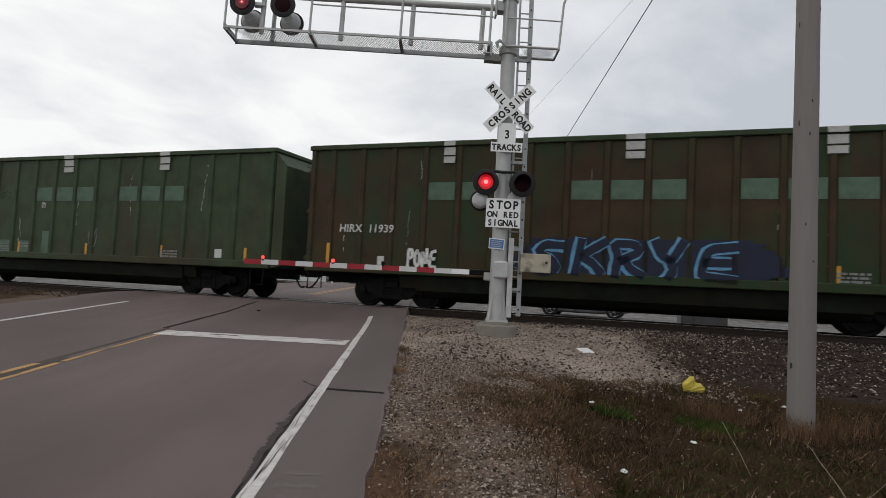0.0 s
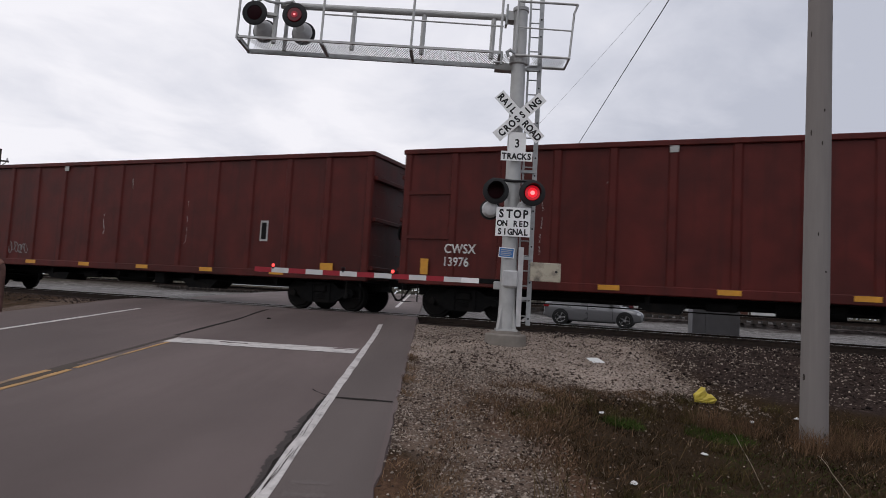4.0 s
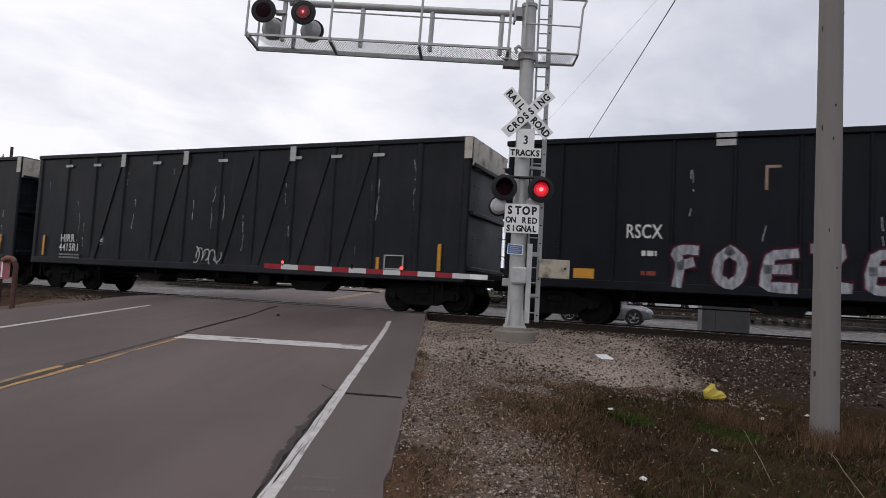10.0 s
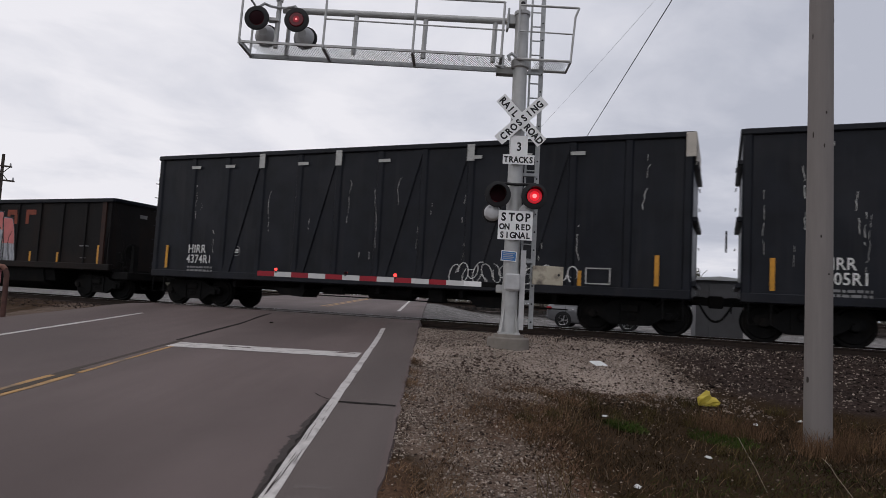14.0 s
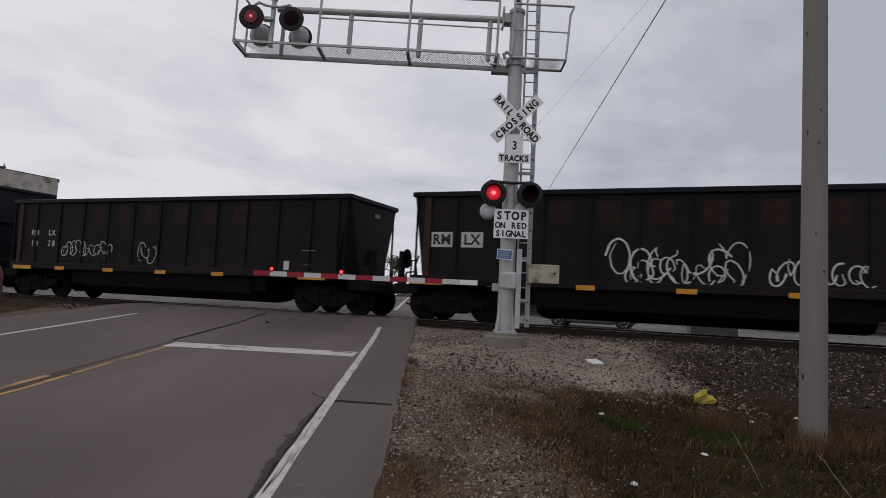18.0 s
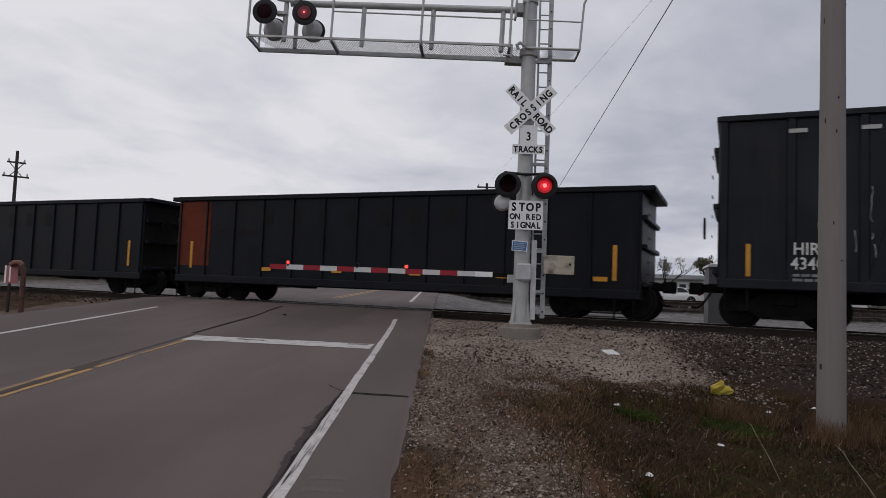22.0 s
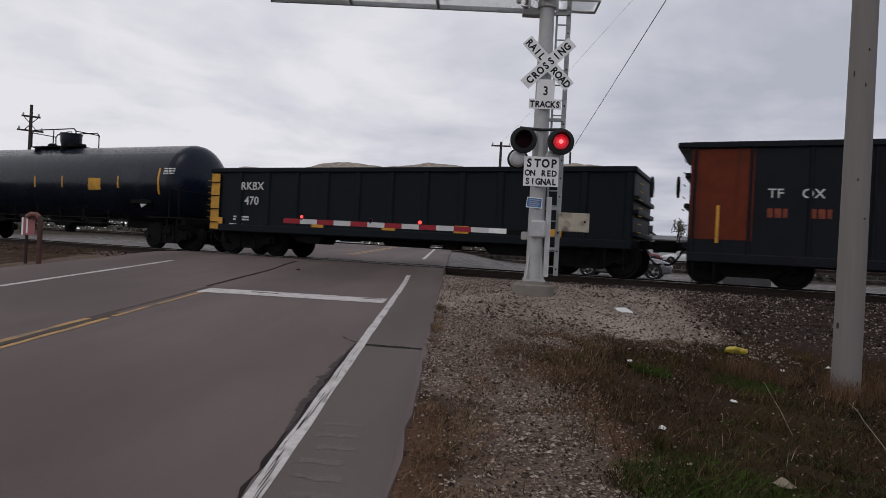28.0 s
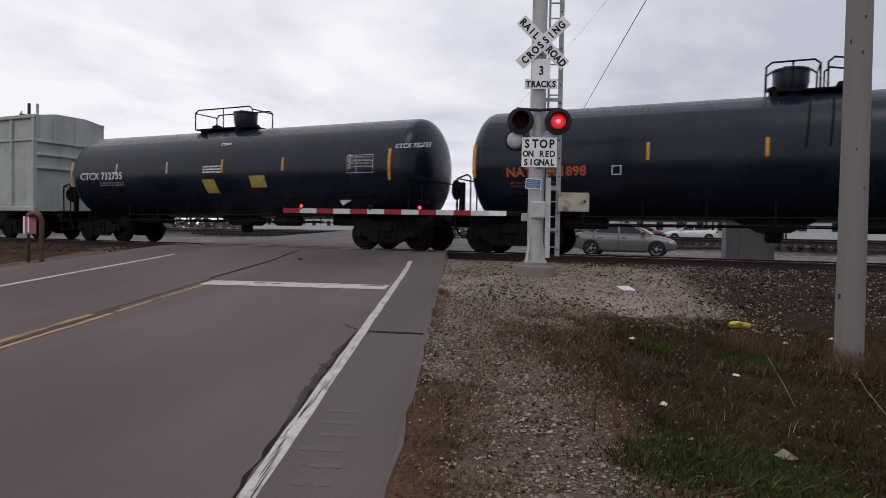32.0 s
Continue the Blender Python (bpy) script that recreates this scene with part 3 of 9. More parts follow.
def build_road():
    ys = [-40 + i * 2.0 for i in range(20)] + [i * 0.3 for i in range(0, 110)] + [33 + i * 3.0 for i in range(1, 40)]
    s = Shape()
    n = 14
    rnd = random.Random(2)
    rows = []
    for y in ys:
        left, right = -9.35 - 0.03 * y, road_edge(y) + rnd.uniform(-0.025, 0.02)
        rows.append([(left + (right - left) * i / n, y, road_z(left + (right - left) * i / n, y)) for i in range(n + 1)])
    vs = [p for r in rows for p in r]
    w = n + 1
    fs = [(j * w + i, j * w + i + 1, (j + 1) * w + i + 1, (j + 1) * w + i) for j in range(len(rows) - 1) for i in range(n)]
    k = len(vs)
    vs += [(p[0] + 0.05, p[1], p[2] - 0.12) for p in (r[-1] for r in rows)]
    fs += [(j * w + n, k + j, k + j + 1, (j + 1) * w + n) for j in range(len(rows) - 1)]
    k = len(vs)
    vs += [(p[0] - 0.05, p[1], p[2] - 0.12) for p in (r[0] for r in rows)]
    fs += [(j * w, (j + 1) * w, k + j + 1, k + j) for j in range(len(rows) - 1)]
    s.add(vs, fs)
    return tagged(part("road", s, m_asphalt, None, smooth=True), "two-lane worn grey asphalt road rising to the crossing", "road", kind="structure")


road = build_road()
fog_x = lambda y: -0.93 - 0.0468 * y
s = Shape()
ys = [-6 + 0.5 * i for i in range(47)]
for y in ys:
    for x in (fog_x(y) + 0.03, (fog_x(y) + road_edge(y)) / 2, road_edge(y) - 0.03):
        s.v.append((x, y, road_z(x, y) + 0.0025))
s.f = [(3 * j + i, 3 * j + i + 1, 3 * j + i + 4, 3 * j + i + 3) for j in range(len(ys) - 1) for i in (0, 1)]
part("shoulder", s, m_shoulder, road, "greyer asphalt shoulder outside the edge line", smooth=True)
strip("fog_line", fog_x, -6, 15.6, 0.100, 0.005, m_white_line, parent=road, wobble=0.008, seed=1, label="worn white edge line")
strip("fog_line", fog_x, 24.5, 60, 0.13, 0.005, m_white_line, parent=road, wobble=0.008, seed=2)
strip("centre_line", lambda y: -4.41 - 0.024 * y, -6, 8.0, 0.075, 0.005, m_yellow_line, parent=road, wobble=0.012, seed=3, label="worn yellow centre line")
strip("centre_line", lambda y: -4.61 - 0.024 * y, -6, 7.9, 0.085, 0.005, m_yellow_line, parent=road, wobble=0.012, seed=4)
strip("centre_line", lambda y: -4.42 - 0.024 * y, 26.0, 60, 0.10, 0.005, m_yellow_line, parent=road, seed=5)
strip("centre_line", lambda y: -4.66 - 0.024 * y, 26.0, 60, 0.10, 0.005, m_yellow_line, parent=road, seed=6)
strip("joint_tar", lambda y: -4.72 - 0.020 * y, 11.9, 18.2, 0.085, 0.004, m_tar, parent=road, wobble=0.012, seed=7, label="black tarred joint")
strip("centre_line", lambda y: -4.44 - 0.022 * y, 8.15, 11.0, 0.06, 0.005, m_yellow_line, parent=road, wobble=0.012, seed=13)
strip("joint_tar", lambda y: -4.52 - 0.024 * y, -6, 8.4, 0.115, 0.004, m_tar_brown, parent=road, wobble=0.015, seed=14)
strip("joint_tar", lambda y: -4.63 - 0.022 * y, 7.9, 11.9, 0.075, 0.003, m_tar_brown, parent=road, wobble=0.01, seed=8)
strip("edge_crack", lambda y: fog_x(y) - 0.068, 2.0, 7.3, 0.022, 0.0045, m_tar, step_y=0.12, parent=road, wobble=0.016, seed=21, label="black crack beside the edge line")
strip("edge_line", lambda y: -7.34 - 0.041 * y, -6, 16.9, 0.11, 0.005, m_white_line, parent=road, wobble=0.008, seed=9)


def cross_strip(name, x0, x1, y_of, width, lift, material, label="", wobble=0.0, seed=0, n=24):
    rnd = random.Random(seed)
    s = Shape()
    pts = []
    for i in range(n + 1):
        x = x0 + (x1 - x0) * i / n
        y = y_of(x)
        a, b = y - width / 2 + rnd.uniform(-1, 1) * wobble, y + width / 2 + rnd.uniform(-1, 1) * wobble
        pts += [(x, a, road_z(x, a) + lift), (x, b, road_z(x, b) + lift)]
    s.add(pts, [(2 * i, 2 * i + 2, 2 * i + 3, 2 * i + 1) for i in range(n)])
    return part(name, s, material, road, label)


cross_strip("stop_line", -4.78, -1.56, lambda x: 11.12 - 0.045 * (x + 1.5), 0.60, 0.006, m_white_line, "worn white stop line", 0.02, 3)
cross_strip("stop_line_gap", -3.95, -3.45, lambda x: 11.2 - 0.045 * (x + 1.5), 0.10, 0.009, m_asphalt, "", 0.03, 5, 8)
cross_strip("stop_line_gap", -2.0, -1.65, lambda x: 11.3 - 0.045 * (x + 1.5), 0.08, 0.009, m_asphalt, "", 0.03, 6, 8)
cross_strip("cross_crack", -1.22, -0.58, lambda x: 7.28 - 0.10 * (x + 1.2), 0.075, 0.0078, m_tar, "black transverse crack", 0.012, 7, 12)
cross_strip("cross_crack", -1.56, -1.22, lambda x: 7.30 - 0.35 * (x + 1.2) + 2.0 * (x + 1.2) ** 2, 0.03, 0.003, m_tar, "", 0.012, 8, 10)
# a ragged darker smear of old tar along the edge line, fraying towards the lane
rnd = random.Random(12)
s = Shape()
n = 150
for i in range(n + 1):
    u = i / n
    y = 4.0 + 3.2 * u
    reach = (0.012 + 0.085 * math.sin(math.pi * u) ** 0.8) * (1 + 0.75 * noise.noise((y * 2.6, 1.0, 0)) + 0.45 * noise.noise((y * 9, 4.0, 0)) + 0.2 * rnd.uniform(-1, 1))
    a, b = fog_x(y) - 0.040, fog_x(y) - 0.050 - max(0.004, reach)
    s.v += [(a, y, road_z(a, y) + 0.003), (b, y, road_z(b, y) + 0.003)]
s.f = [(2 * i, 2 * i + 1, 2 * i + 3, 2 * i + 2) for i in range(n)]
part("asphalt_repair", s, m_patch, road, "ragged dark tar smear beside the edge line")
# cracks and bare streaks along the edge line
s = Shape()
for i in range(26):
    y, off = 2.6 + 4.4 * rnd.random(), rnd.uniform(-0.045, 0.045)
    long, w = rnd.uniform(0.15, 0.7), rnd.uniform(0.0012, 0.0034)
    n = 5
    pts = []
    for q in range(n):
        yy = y + long * q / (n - 1)
        xx, ww = fog_x(yy) + off + rnd.uniform(-0.004, 0.004), w * (0.25 + math.sin(math.pi * q / (n - 1)))
        pts += [(xx - ww, yy, road_z(xx, yy) + 0.0075), (xx + ww, yy, road_z(xx, yy) + 0.0075)]
    s.add(pts, [(2 * q, 2 * q + 1, 2 * q + 3, 2 * q + 2) for q in range(n - 1)])
tagged(part("line_wear", s, m_patch, road, "dark cracks worn through the edge line"), kind="stuff")
# scuffed rumble bands in the shoulder
for i in range(10):
    y = 2.35 + 0.235 * i
    x = fog_x(y) + 0.27 + rnd.uniform(-0.03, 0.03)
    cross_strip("rumble_groove", x - rnd.uniform(0.10, 0.15), x + rnd.uniform(0.10, 0.15), lambda q: y, 0.075, 0.0042, m_rumble, "", 0.02, 90 + i, 8)

# ---- rails, sleepers and the crossing ----


def build_track(w, name, sleepers, top=RAIL):
    track = thing(name, "steel railway track on dark timber sleepers", "track", by_track(0, w, top), "tracks", "structure")
    for side in (-1, 1):
        y = side * 0.752
        prof = [(-0.075, -0.171), (0.075, -0.171), (0.075, -0.158), (0.012, -0.140), (0.009, -0.045), (0.034, -0.034), (0.036, -0.006), (0.026, 0.0), (-0.026, 0.0), (-0.036, -0.006), (-0.034, -0.034), (-0.009, -0.045), (-0.012, -0.140), (-0.075, -0.158)]
        part("rail", Shape().prism([(p + y, q) for p, q in prof], -160, 90, "x"), m_rust, track, "rusty rail with a bright head")
        part("rail_head", Shape().box(-160, 90, y - 0.027, y + 0.027, -0.001, 0.002), m_railhead, track)
    me = Shape().box(-0.115, 0.115, -1.3, 1.3, -0.34, -0.172, 0.012).mesh("sleeper", m_tie)
    rnd = random.Random(int(w * 7) + 1)
    for i in range(sleepers):
        s = -38 + i * 0.53
        p = ALONG * s + ACROSS * (TRACK + w)
        if -9.7 - 0.03 * p.y < p.x < road_edge(p.y) + 0.1:
            continue
        part("sleeper", me, m_tie, track, at=Matrix.Translation((s + rnd.uniform(-0.03, 0.03), rnd.uniform(-0.04, 0.04), 0)) @ Matrix.Rotation(rnd.uniform(-0.02, 0.02), 4, "Z"))
    # the crossing's flangeways: dark slots beside the rail heads
    for side in (-1, 1):
        y = side * 0.752
        a, b = sorted((y - side * 0.04, y - side * 0.11))
        part("flangeway", Shape().box(-17.6 - 0.43 * w, -6.4 - 0.43 * w, a, b, -0.03, -0.008), m_tar, track)
    return track


build_track(0.0, "track_1", 100)
build_track(20.6, "track_2", 110, 1.33)
build_track(25.0, "track_3", 110, 1.42)

# ---- the freight train ----
m_green = mat("faded green car paint", (0.034, 0.0530, 0.0255), 0.50, spread=0.3, scale=1.6, dirt=(0.046, 0.0285, 0.0165), dirt_amount=0.85, dirt_scale=0.28, streak=0.5, streak_colour=(0.042, 0.0300, 0.0180), bump=0.7, bump_scale=3.2, spec=0.17)
m_green_rust = mat("rust bloomed green car paint", (0.042, 0.0275, 0.0140), 0.50, spread=0.3, scale=1.6, dirt=(0.021, 0.0400, 0.0165), dirt_amount=0.95, dirt_from=0.43, dirt_to=0.60, dirt_scale=0.42, streak=0.8, streak_colour=(0.052, 0.0250, 0.0125), bump=0.7, bump_scale=3.2, spec=0.15)
m_pale_green = mat("pale green patch paint", (0.098, 0.148, 0.108), 0.6, spread=0.25, scale=2, dirt=(0.0450, 0.0560, 0.0400), dirt_amount=0.8, dirt_scale=1.4, bump=0.05, spec=0.10)
m_red = mat("oxide red car paint", (0.078, 0.0125, 0.0100), 0.48, spread=0.25, scale=1.3, dirt=(0.026, 0.0085, 0.0070), dirt_amount=0.7, dirt_scale=0.35, streak=0.5, streak_colour=(0.032, 0.0095, 0.0078), bump=0.7, bump_scale=3.2, spec=0.17)
m_blue = mat("dark blue green car paint", (0.0050, 0.0098, 0.0170), 0.42, spread=0.25, scale=1.3, dirt=(0.0085, 0.0108, 0.0135), dirt_amount=0.6, dirt_scale=0.35, streak=0.3, streak_colour=(0.0100, 0.0130, 0.0165), bump=0.7, bump_scale=3.2, spec=0.17)
m_black = mat("worn black car paint", (0.0055, 0.0068, 0.0105), 0.45, spread=0.3, scale=1.3, dirt=(0.0115, 0.0115, 0.0135), dirt_amount=0.6, dirt_scale=0.4, streak=0.4, streak_colour=(0.0125, 0.0118, 0.0125), bump=0.7, bump_scale=3.2, spec=0.13)
m_truss = mat("chalky black car paint", (0.0088, 0.0102, 0.0142), 0.42, spread=0.35, scale=1.3, dirt=(0.0240, 0.0245, 0.0285), dirt_amount=0.7, dirt_scale=0.5, streak=0.5, streak_colour=(0.0220, 0.0215, 0.0235), bump=0.7, bump_scale=3.2, spec=0.17)
m_brownblack = mat("rust stained black car paint", (0.0110, 0.0099, 0.0099), 0.6, spread=0.3, scale=1.3, dirt=(0.0248, 0.0143, 0.0099), dirt_amount=0.6, dirt_scale=0.5, streak=0.5, streak_colour=(0.0193, 0.0121, 0.0094), bump=0.7, bump_scale=3.2, spec=0.10)
m_teal = mat("dark teal car paint", (0.0063, 0.0097, 0.0126), 0.5, spread=0.2, scale=1.4, dirt=(0.0099, 0.0097, 0.0122), dirt_amount=0.4, dirt_scale=0.5, streak=0.3, streak_colour=(0.0090, 0.0089, 0.0112), bump=0.7, bump_scale=3.2, spec=0.10)
m_orange = mat("weathered orange car paint", (0.125, 0.026, 0.012), 0.6, spread=0.25, scale=2, dirt=(0.0560, 0.0200, 0.0120), dirt_amount=0.6, dirt_scale=0.9, streak=0.5, streak_colour=(0.0480, 0.0176, 0.0120), bump=0.08, spec=0.10)
m_yellow = mat("safety yellow paint", (0.52, 0.27, 0.03), 0.55, spread=0.2, scale=5, dirt=(0.2, 0.12, 0.03), dirt_amount=0.5, bump=0.05)
m_faded_yellow = mat("faded dirty yellow panel", (0.36, 0.27, 0.07), 0.6, spread=0.2, scale=5, dirt=(0.16, 0.12, 0.05), dirt_amount=0.6, dirt_scale=4, bump=0.05)
m_reflector = mat("amber reflective strip", (0.55, 0.26, 0.025), 0.35, spread=0.15, scale=9, dirt=(0.2, 0.1, 0.02), dirt_amount=0.4, bump=0.03)
m_reflector_w = mat("dusty white reflective strip", (0.38, 0.36, 0.30), 0.4, spread=0.2, scale=9, dirt=(0.14, 0.12, 0.1), dirt_amount=0.6, bump=0.03)
m_tank = mat("satin black tank paint", (0.0048, 0.0085, 0.0175), 0.27, spread=0.25, scale=1.2, dirt=(0.0080, 0.0115, 0.0190), dirt_amount=0.5, dirt_scale=0.6, streak=0.25, streak_colour=(0.0085, 0.0120, 0.0185), bump=0.04, bump_scale=20, spec=0.24)
m_tank2 = mat("grey dusted tank paint", (0.0065, 0.0110, 0.0210), 0.27, spread=0.25, scale=1.2, dirt=(0.0110, 0.0150, 0.0225), dirt_amount=0.5, dirt_scale=0.6, streak=0.25, streak_colour=(0.0110, 0.0148, 0.0215), bump=0.04, bump_scale=20, spec=0.28)
m_hopper = mat("light grey hopper paint", (0.36, 0.38, 0.36), 0.55, spread=0.12, scale=1.5, dirt=(0.2, 0.19, 0.17), dirt_amount=0.6, dirt_scale=0.5, streak=0.45, streak_colour=(0.2, 0.19, 0.17), bump=0.06)
m_under = mat("greasy black running gear", (0.0066, 0.0066, 0.0066), 0.75, spread=0.4, scale=8, dirt=(0.0165, 0.0132, 0.0105), dirt_amount=0.5, dirt_scale=3, bump=0.3, bump_scale=40, spec=0.10)
m_stencil = mat("white stencil paint", (0.62, 0.62, 0.60), 0.6, spread=0.12, scale=12, dirt=(0.3, 0.3, 0.28), dirt_amount=0.55, dirt_scale=7, bump=0.03)
m_dimstencil = mat("faded grey stencil paint", (0.20, 0.20, 0.20), 0.6, spread=0.3, scale=12, dirt=(0.05, 0.05, 0.05), dirt_amount=0.6, dirt_scale=6, bump=0.03)
m_redstencil = mat("faded red stencil paint", (0.20, 0.042, 0.018), 0.6, spread=0.3, scale=7, dirt=(0.045, 0.022, 0.017), dirt_amount=0.75, dirt_scale=2.5, bump=0.03)
m_rustletters = mat("faded rusty cream lettering", (0.30, 0.20, 0.14), 0.65, spread=0.3, scale=7, dirt=(0.05, 0.03, 0.025), dirt_amount=0.8, dirt_scale=3.5, bump=0.03)
m_scrape = mat("pale scraped streaks", (0.42, 0.42, 0.40), 0.6, spread=0.3, scale=9, dirt=(0.12, 0.12, 0.12), dirt_amount=0.5, dirt_scale=8, bump=0.03)
m_silver = mat("silver spray paint", (0.300, 0.310, 0.330), 0.45, spread=0.35, scale=7, dirt=(0.085, 0.088, 0.100), dirt_amount=0.85, dirt_scale=5, stretch=(2.2, 1, 0.6), bump=0.03)
m_magenta = mat("dark magenta spray outline", (0.09, 0.012, 0.032), 0.6, spread=0.3, scale=4, dirt=(0.02, 0.015, 0.018), dirt_amount=0.7, dirt_scale=3, bump=0)
m_mist = mat("faint magenta overspray", (0.028, 0.009, 0.016), 0.7, spread=0.3, scale=3, dirt=(0.012, 0.010, 0.012), dirt_amount=0.9, dirt_scale=2.5, bump=0, spec=0.1)
m_pink = mat("pink spray paint", (0.50, 0.15, 0.14), 0.55, spread=0.12, scale=4, bump=0.03)
m_navy = mat("navy spray paint", (0.008, 0.012, 0.032), 0.5, spread=0.3, scale=3, bump=0.03)
m_cyan = mat("pale blue spray outline", (0.10, 0.26, 0.42), 0.5, spread=0.25, scale=5, bump=0.03)
m_black_spray = mat("black spray outline", (0.012, 0.012, 0.013), 0.5, spread=0.2, bump=0.03)
m_endrust = mat("cream end paint with rust", (0.50, 0.46, 0.40), 0.6, spread=0.15, scale=3, dirt=(0.11, 0.055, 0.03), dirt_amount=0.95, dirt_scale=2.2, bump=0.08)
m_rustpost = mat("rusty brown post paint", (0.0320, 0.0144, 0.0096), 0.7, spread=0.3, scale=4, dirt=(0.0080, 0.0056, 0.0048), dirt_amount=0.6, bump=0.1)
m_load = mat("heaped brown grey load", (0.26, 0.22, 0.18), 0.9, spread=0.5, scale=7, dirt=(0.3, 0.27, 0.22), dirt_amount=0.5, dirt_scale=9, bump=0.8, bump_scale=30)
m_decal = mat("white data panel", (0.50, 0.50, 0.49), 0.6, spread=0.1, scale=9, bump=0)

SHARED = {}


def shared(key, build):
    if key not in SHARED:
        SHARED[key] = build()
    return SHARED[key]


def wheelset_mesh():
    s = Shape()
    r = 0.457
    for side in (-1, 1):
        y0 = side * 0.7175
        prof = [(0.0, 0.02), (0.11, 0.02), (0.13, -0.02), (0.36, -0.03), (0.385, 0.015), (r - 0.012, 0.015), (r - 0.004, 0.05), (r, 0.09), (r + 0.022, 0.115), (r + 0.02, 0.14), (0.36, 0.14), (0.1, 0.10), (0.0, 0.10)]
        vs = [(a, (h - 0.06) * -side + y0) for a, h in prof]
        s.lathe([(max(a, 0.001), h) for a, h in vs], 28, "y")
        # plate webs, so that the turn can be seen
        for k in range(6):
            a = k * math.pi / 3
            m = Matrix.Rotation(a, 4, "Y")
            s.box(-0.012, 0.012, y0 - 0.035 - 0.02 * 0, y0 + 0.035, 0.12, 0.37, m=m)
    s.tube((0, -0.98, 0), (0, 0.98, 0), 0.075, n=12)
    return s.mesh("wheelset", m_under, True)


def sideframe_mesh(side):
    s = Shape()
    top = [(-1.12, 0.52), (-1.05, 0.62), (-0.62, 0.66), (-0.42, 0.80), (0.42, 0.80), (0.62, 0.66), (1.05, 0.62), (1.12, 0.52), (1.06, 0.40), (0.74, 0.40), (0.46, 0.22), (-0.46, 0.22), (-0.74, 0.40), (-1.06, 0.40)]
    y = side * 0.99
    s.prism(top, y - 0.06, y + 0.06)
    for k in (-1, 1):
        s.lathe([(0.10, y + side * 0.07), (0.095, y + side * 0.13), (0.05, y + side * 0.14)], 14, "y", Matrix.Translation((k * 0.89, 0, 0.457)))
        s.box(k * 0.30 - 0.05, k * 0.30 + 0.05, y + side * 0.05, y + side * 0.09, 0.24, 0.78)
    return s.mesh("side_frame", m_under)


def springs_mesh(side):
    s = Shape()
    # one nest of coils, wound as a single ribbed cylinder
    prof = [(0.15, 0.33)]
    for j in range(5):
        prof += [(0.17, 0.345 + j * 0.05), (0.15, 0.37 + j * 0.05)]
    s.lathe(prof, 12, "z", Matrix(((1.3, 0, 0, 0), (0, 0.5, 0, side * 1.0), (0, 0, 1, 0), (0, 0, 0, 1))))
    return s.mesh("spring_nest", m_under)


def bolster_mesh():
    s = Shape()
    s.box(-0.22, 0.22, -1.12, 1.12, 0.52, 0.72, 0.03)
    s.lathe([(0.38, 0.70), (0.38, 0.80), (0.2, 0.82)], 18)
    for k in (-1, 1):
        s.box(k * 0.36 - 0.03, k * 0.36 + 0.03, -0.85, 0.85, 0.30, 0.40)
    return s.mesh("bolster", m_under)


WHEELS = []   # (wheelset, its truck's x on the car, car index)


def truck(car, x, k):
    t = part("truck", shared("bolster", bolster_mesh), m_under, car, "black cast-steel freight truck", at=Matrix.Translation((x, 0, 0)))
    for side in (-1, 1):
        part("side_frame", shared(("frame", side), lambda: sideframe_mesh(side)), m_under, t)
        part("spring_nest", shared(("springs", side), lambda: springs_mesh(side)), m_under, t)
    for ax in (-0.89, 0.89):
        w = part("wheelset", shared("wheelset", wheelset_mesh), m_under, t, at=Matrix.Translation((ax, 0, 0.457)))
        WHEELS.append((w, ax, k))
    return t


def coupler(car, x, way):
    s = Shape()
    s.box(min(x - way * 0.2, x + way * 0.46), max(x - way * 0.2, x + way * 0.46), -0.09, 0.09, 0.78, 0.98, 0.02)
    s.box(min(x + way * 0.40, x + way * 0.74), max(x + way * 0.40, x + way * 0.74), -0.15, 0.10, 0.72, 1.02, 0.03)
    s.box(min(x + way * 0.58, x + way * 0.70), max(x + way * 0.58, x + way * 0.70), 0.06, 0.2, 0.76, 0.98, 0.02)
    c = part("coupler", s, m_under, car)
    h = Shape()
    pts = [(x + way * (0.2 + 0.45 * u), -0.35 - 0.1 * u, 0.82 - 0.42 * math.sin(u * math.pi * 0.62)) for u in [i / 8 for i in range(9)]]
    h.path(pts, 0.028)
    part("air_hose", h, m_under, car)
    lv = Shape()
    lv.path([(x + way * 0.12, -1.30, 0.95), (x + way * 0.12, -0.35, 0.98), (x + way * 0.3, -0.12, 0.98)], 0.014)
    part("uncoupling_lever", lv, m_under, car)
    return c


def stick(car, name, x, z, w, h, y, material, label="", t=0.006):
    """A flat strip, patch or plate on the near side of a car."""
    s = Shape().box(-w / 2, w / 2, -t, 0, -h / 2, h / 2)
    return part(name, s, material, car, label, at=Matrix.Translation((x, y, z)))


def letters(car, text, x, z, size, y, material=None, label="", align="LEFT", lean=0.0, heavy=0.012, spread=0.05, name="letter", narrow=1.0):
    for vs, fs in glyphs_of(*lettering(text, size, 0.008, align, spread, heavy)):
        s = Shape().add(vs, fs, Matrix(((narrow, 0, lean, 0), (0, 1, 0, 0), (0, 0, 1, 0), (0, 0, 0, 1))))
        part(name, s, material or m_stencil, car, label, at=Matrix.Translation((x, y, z)))


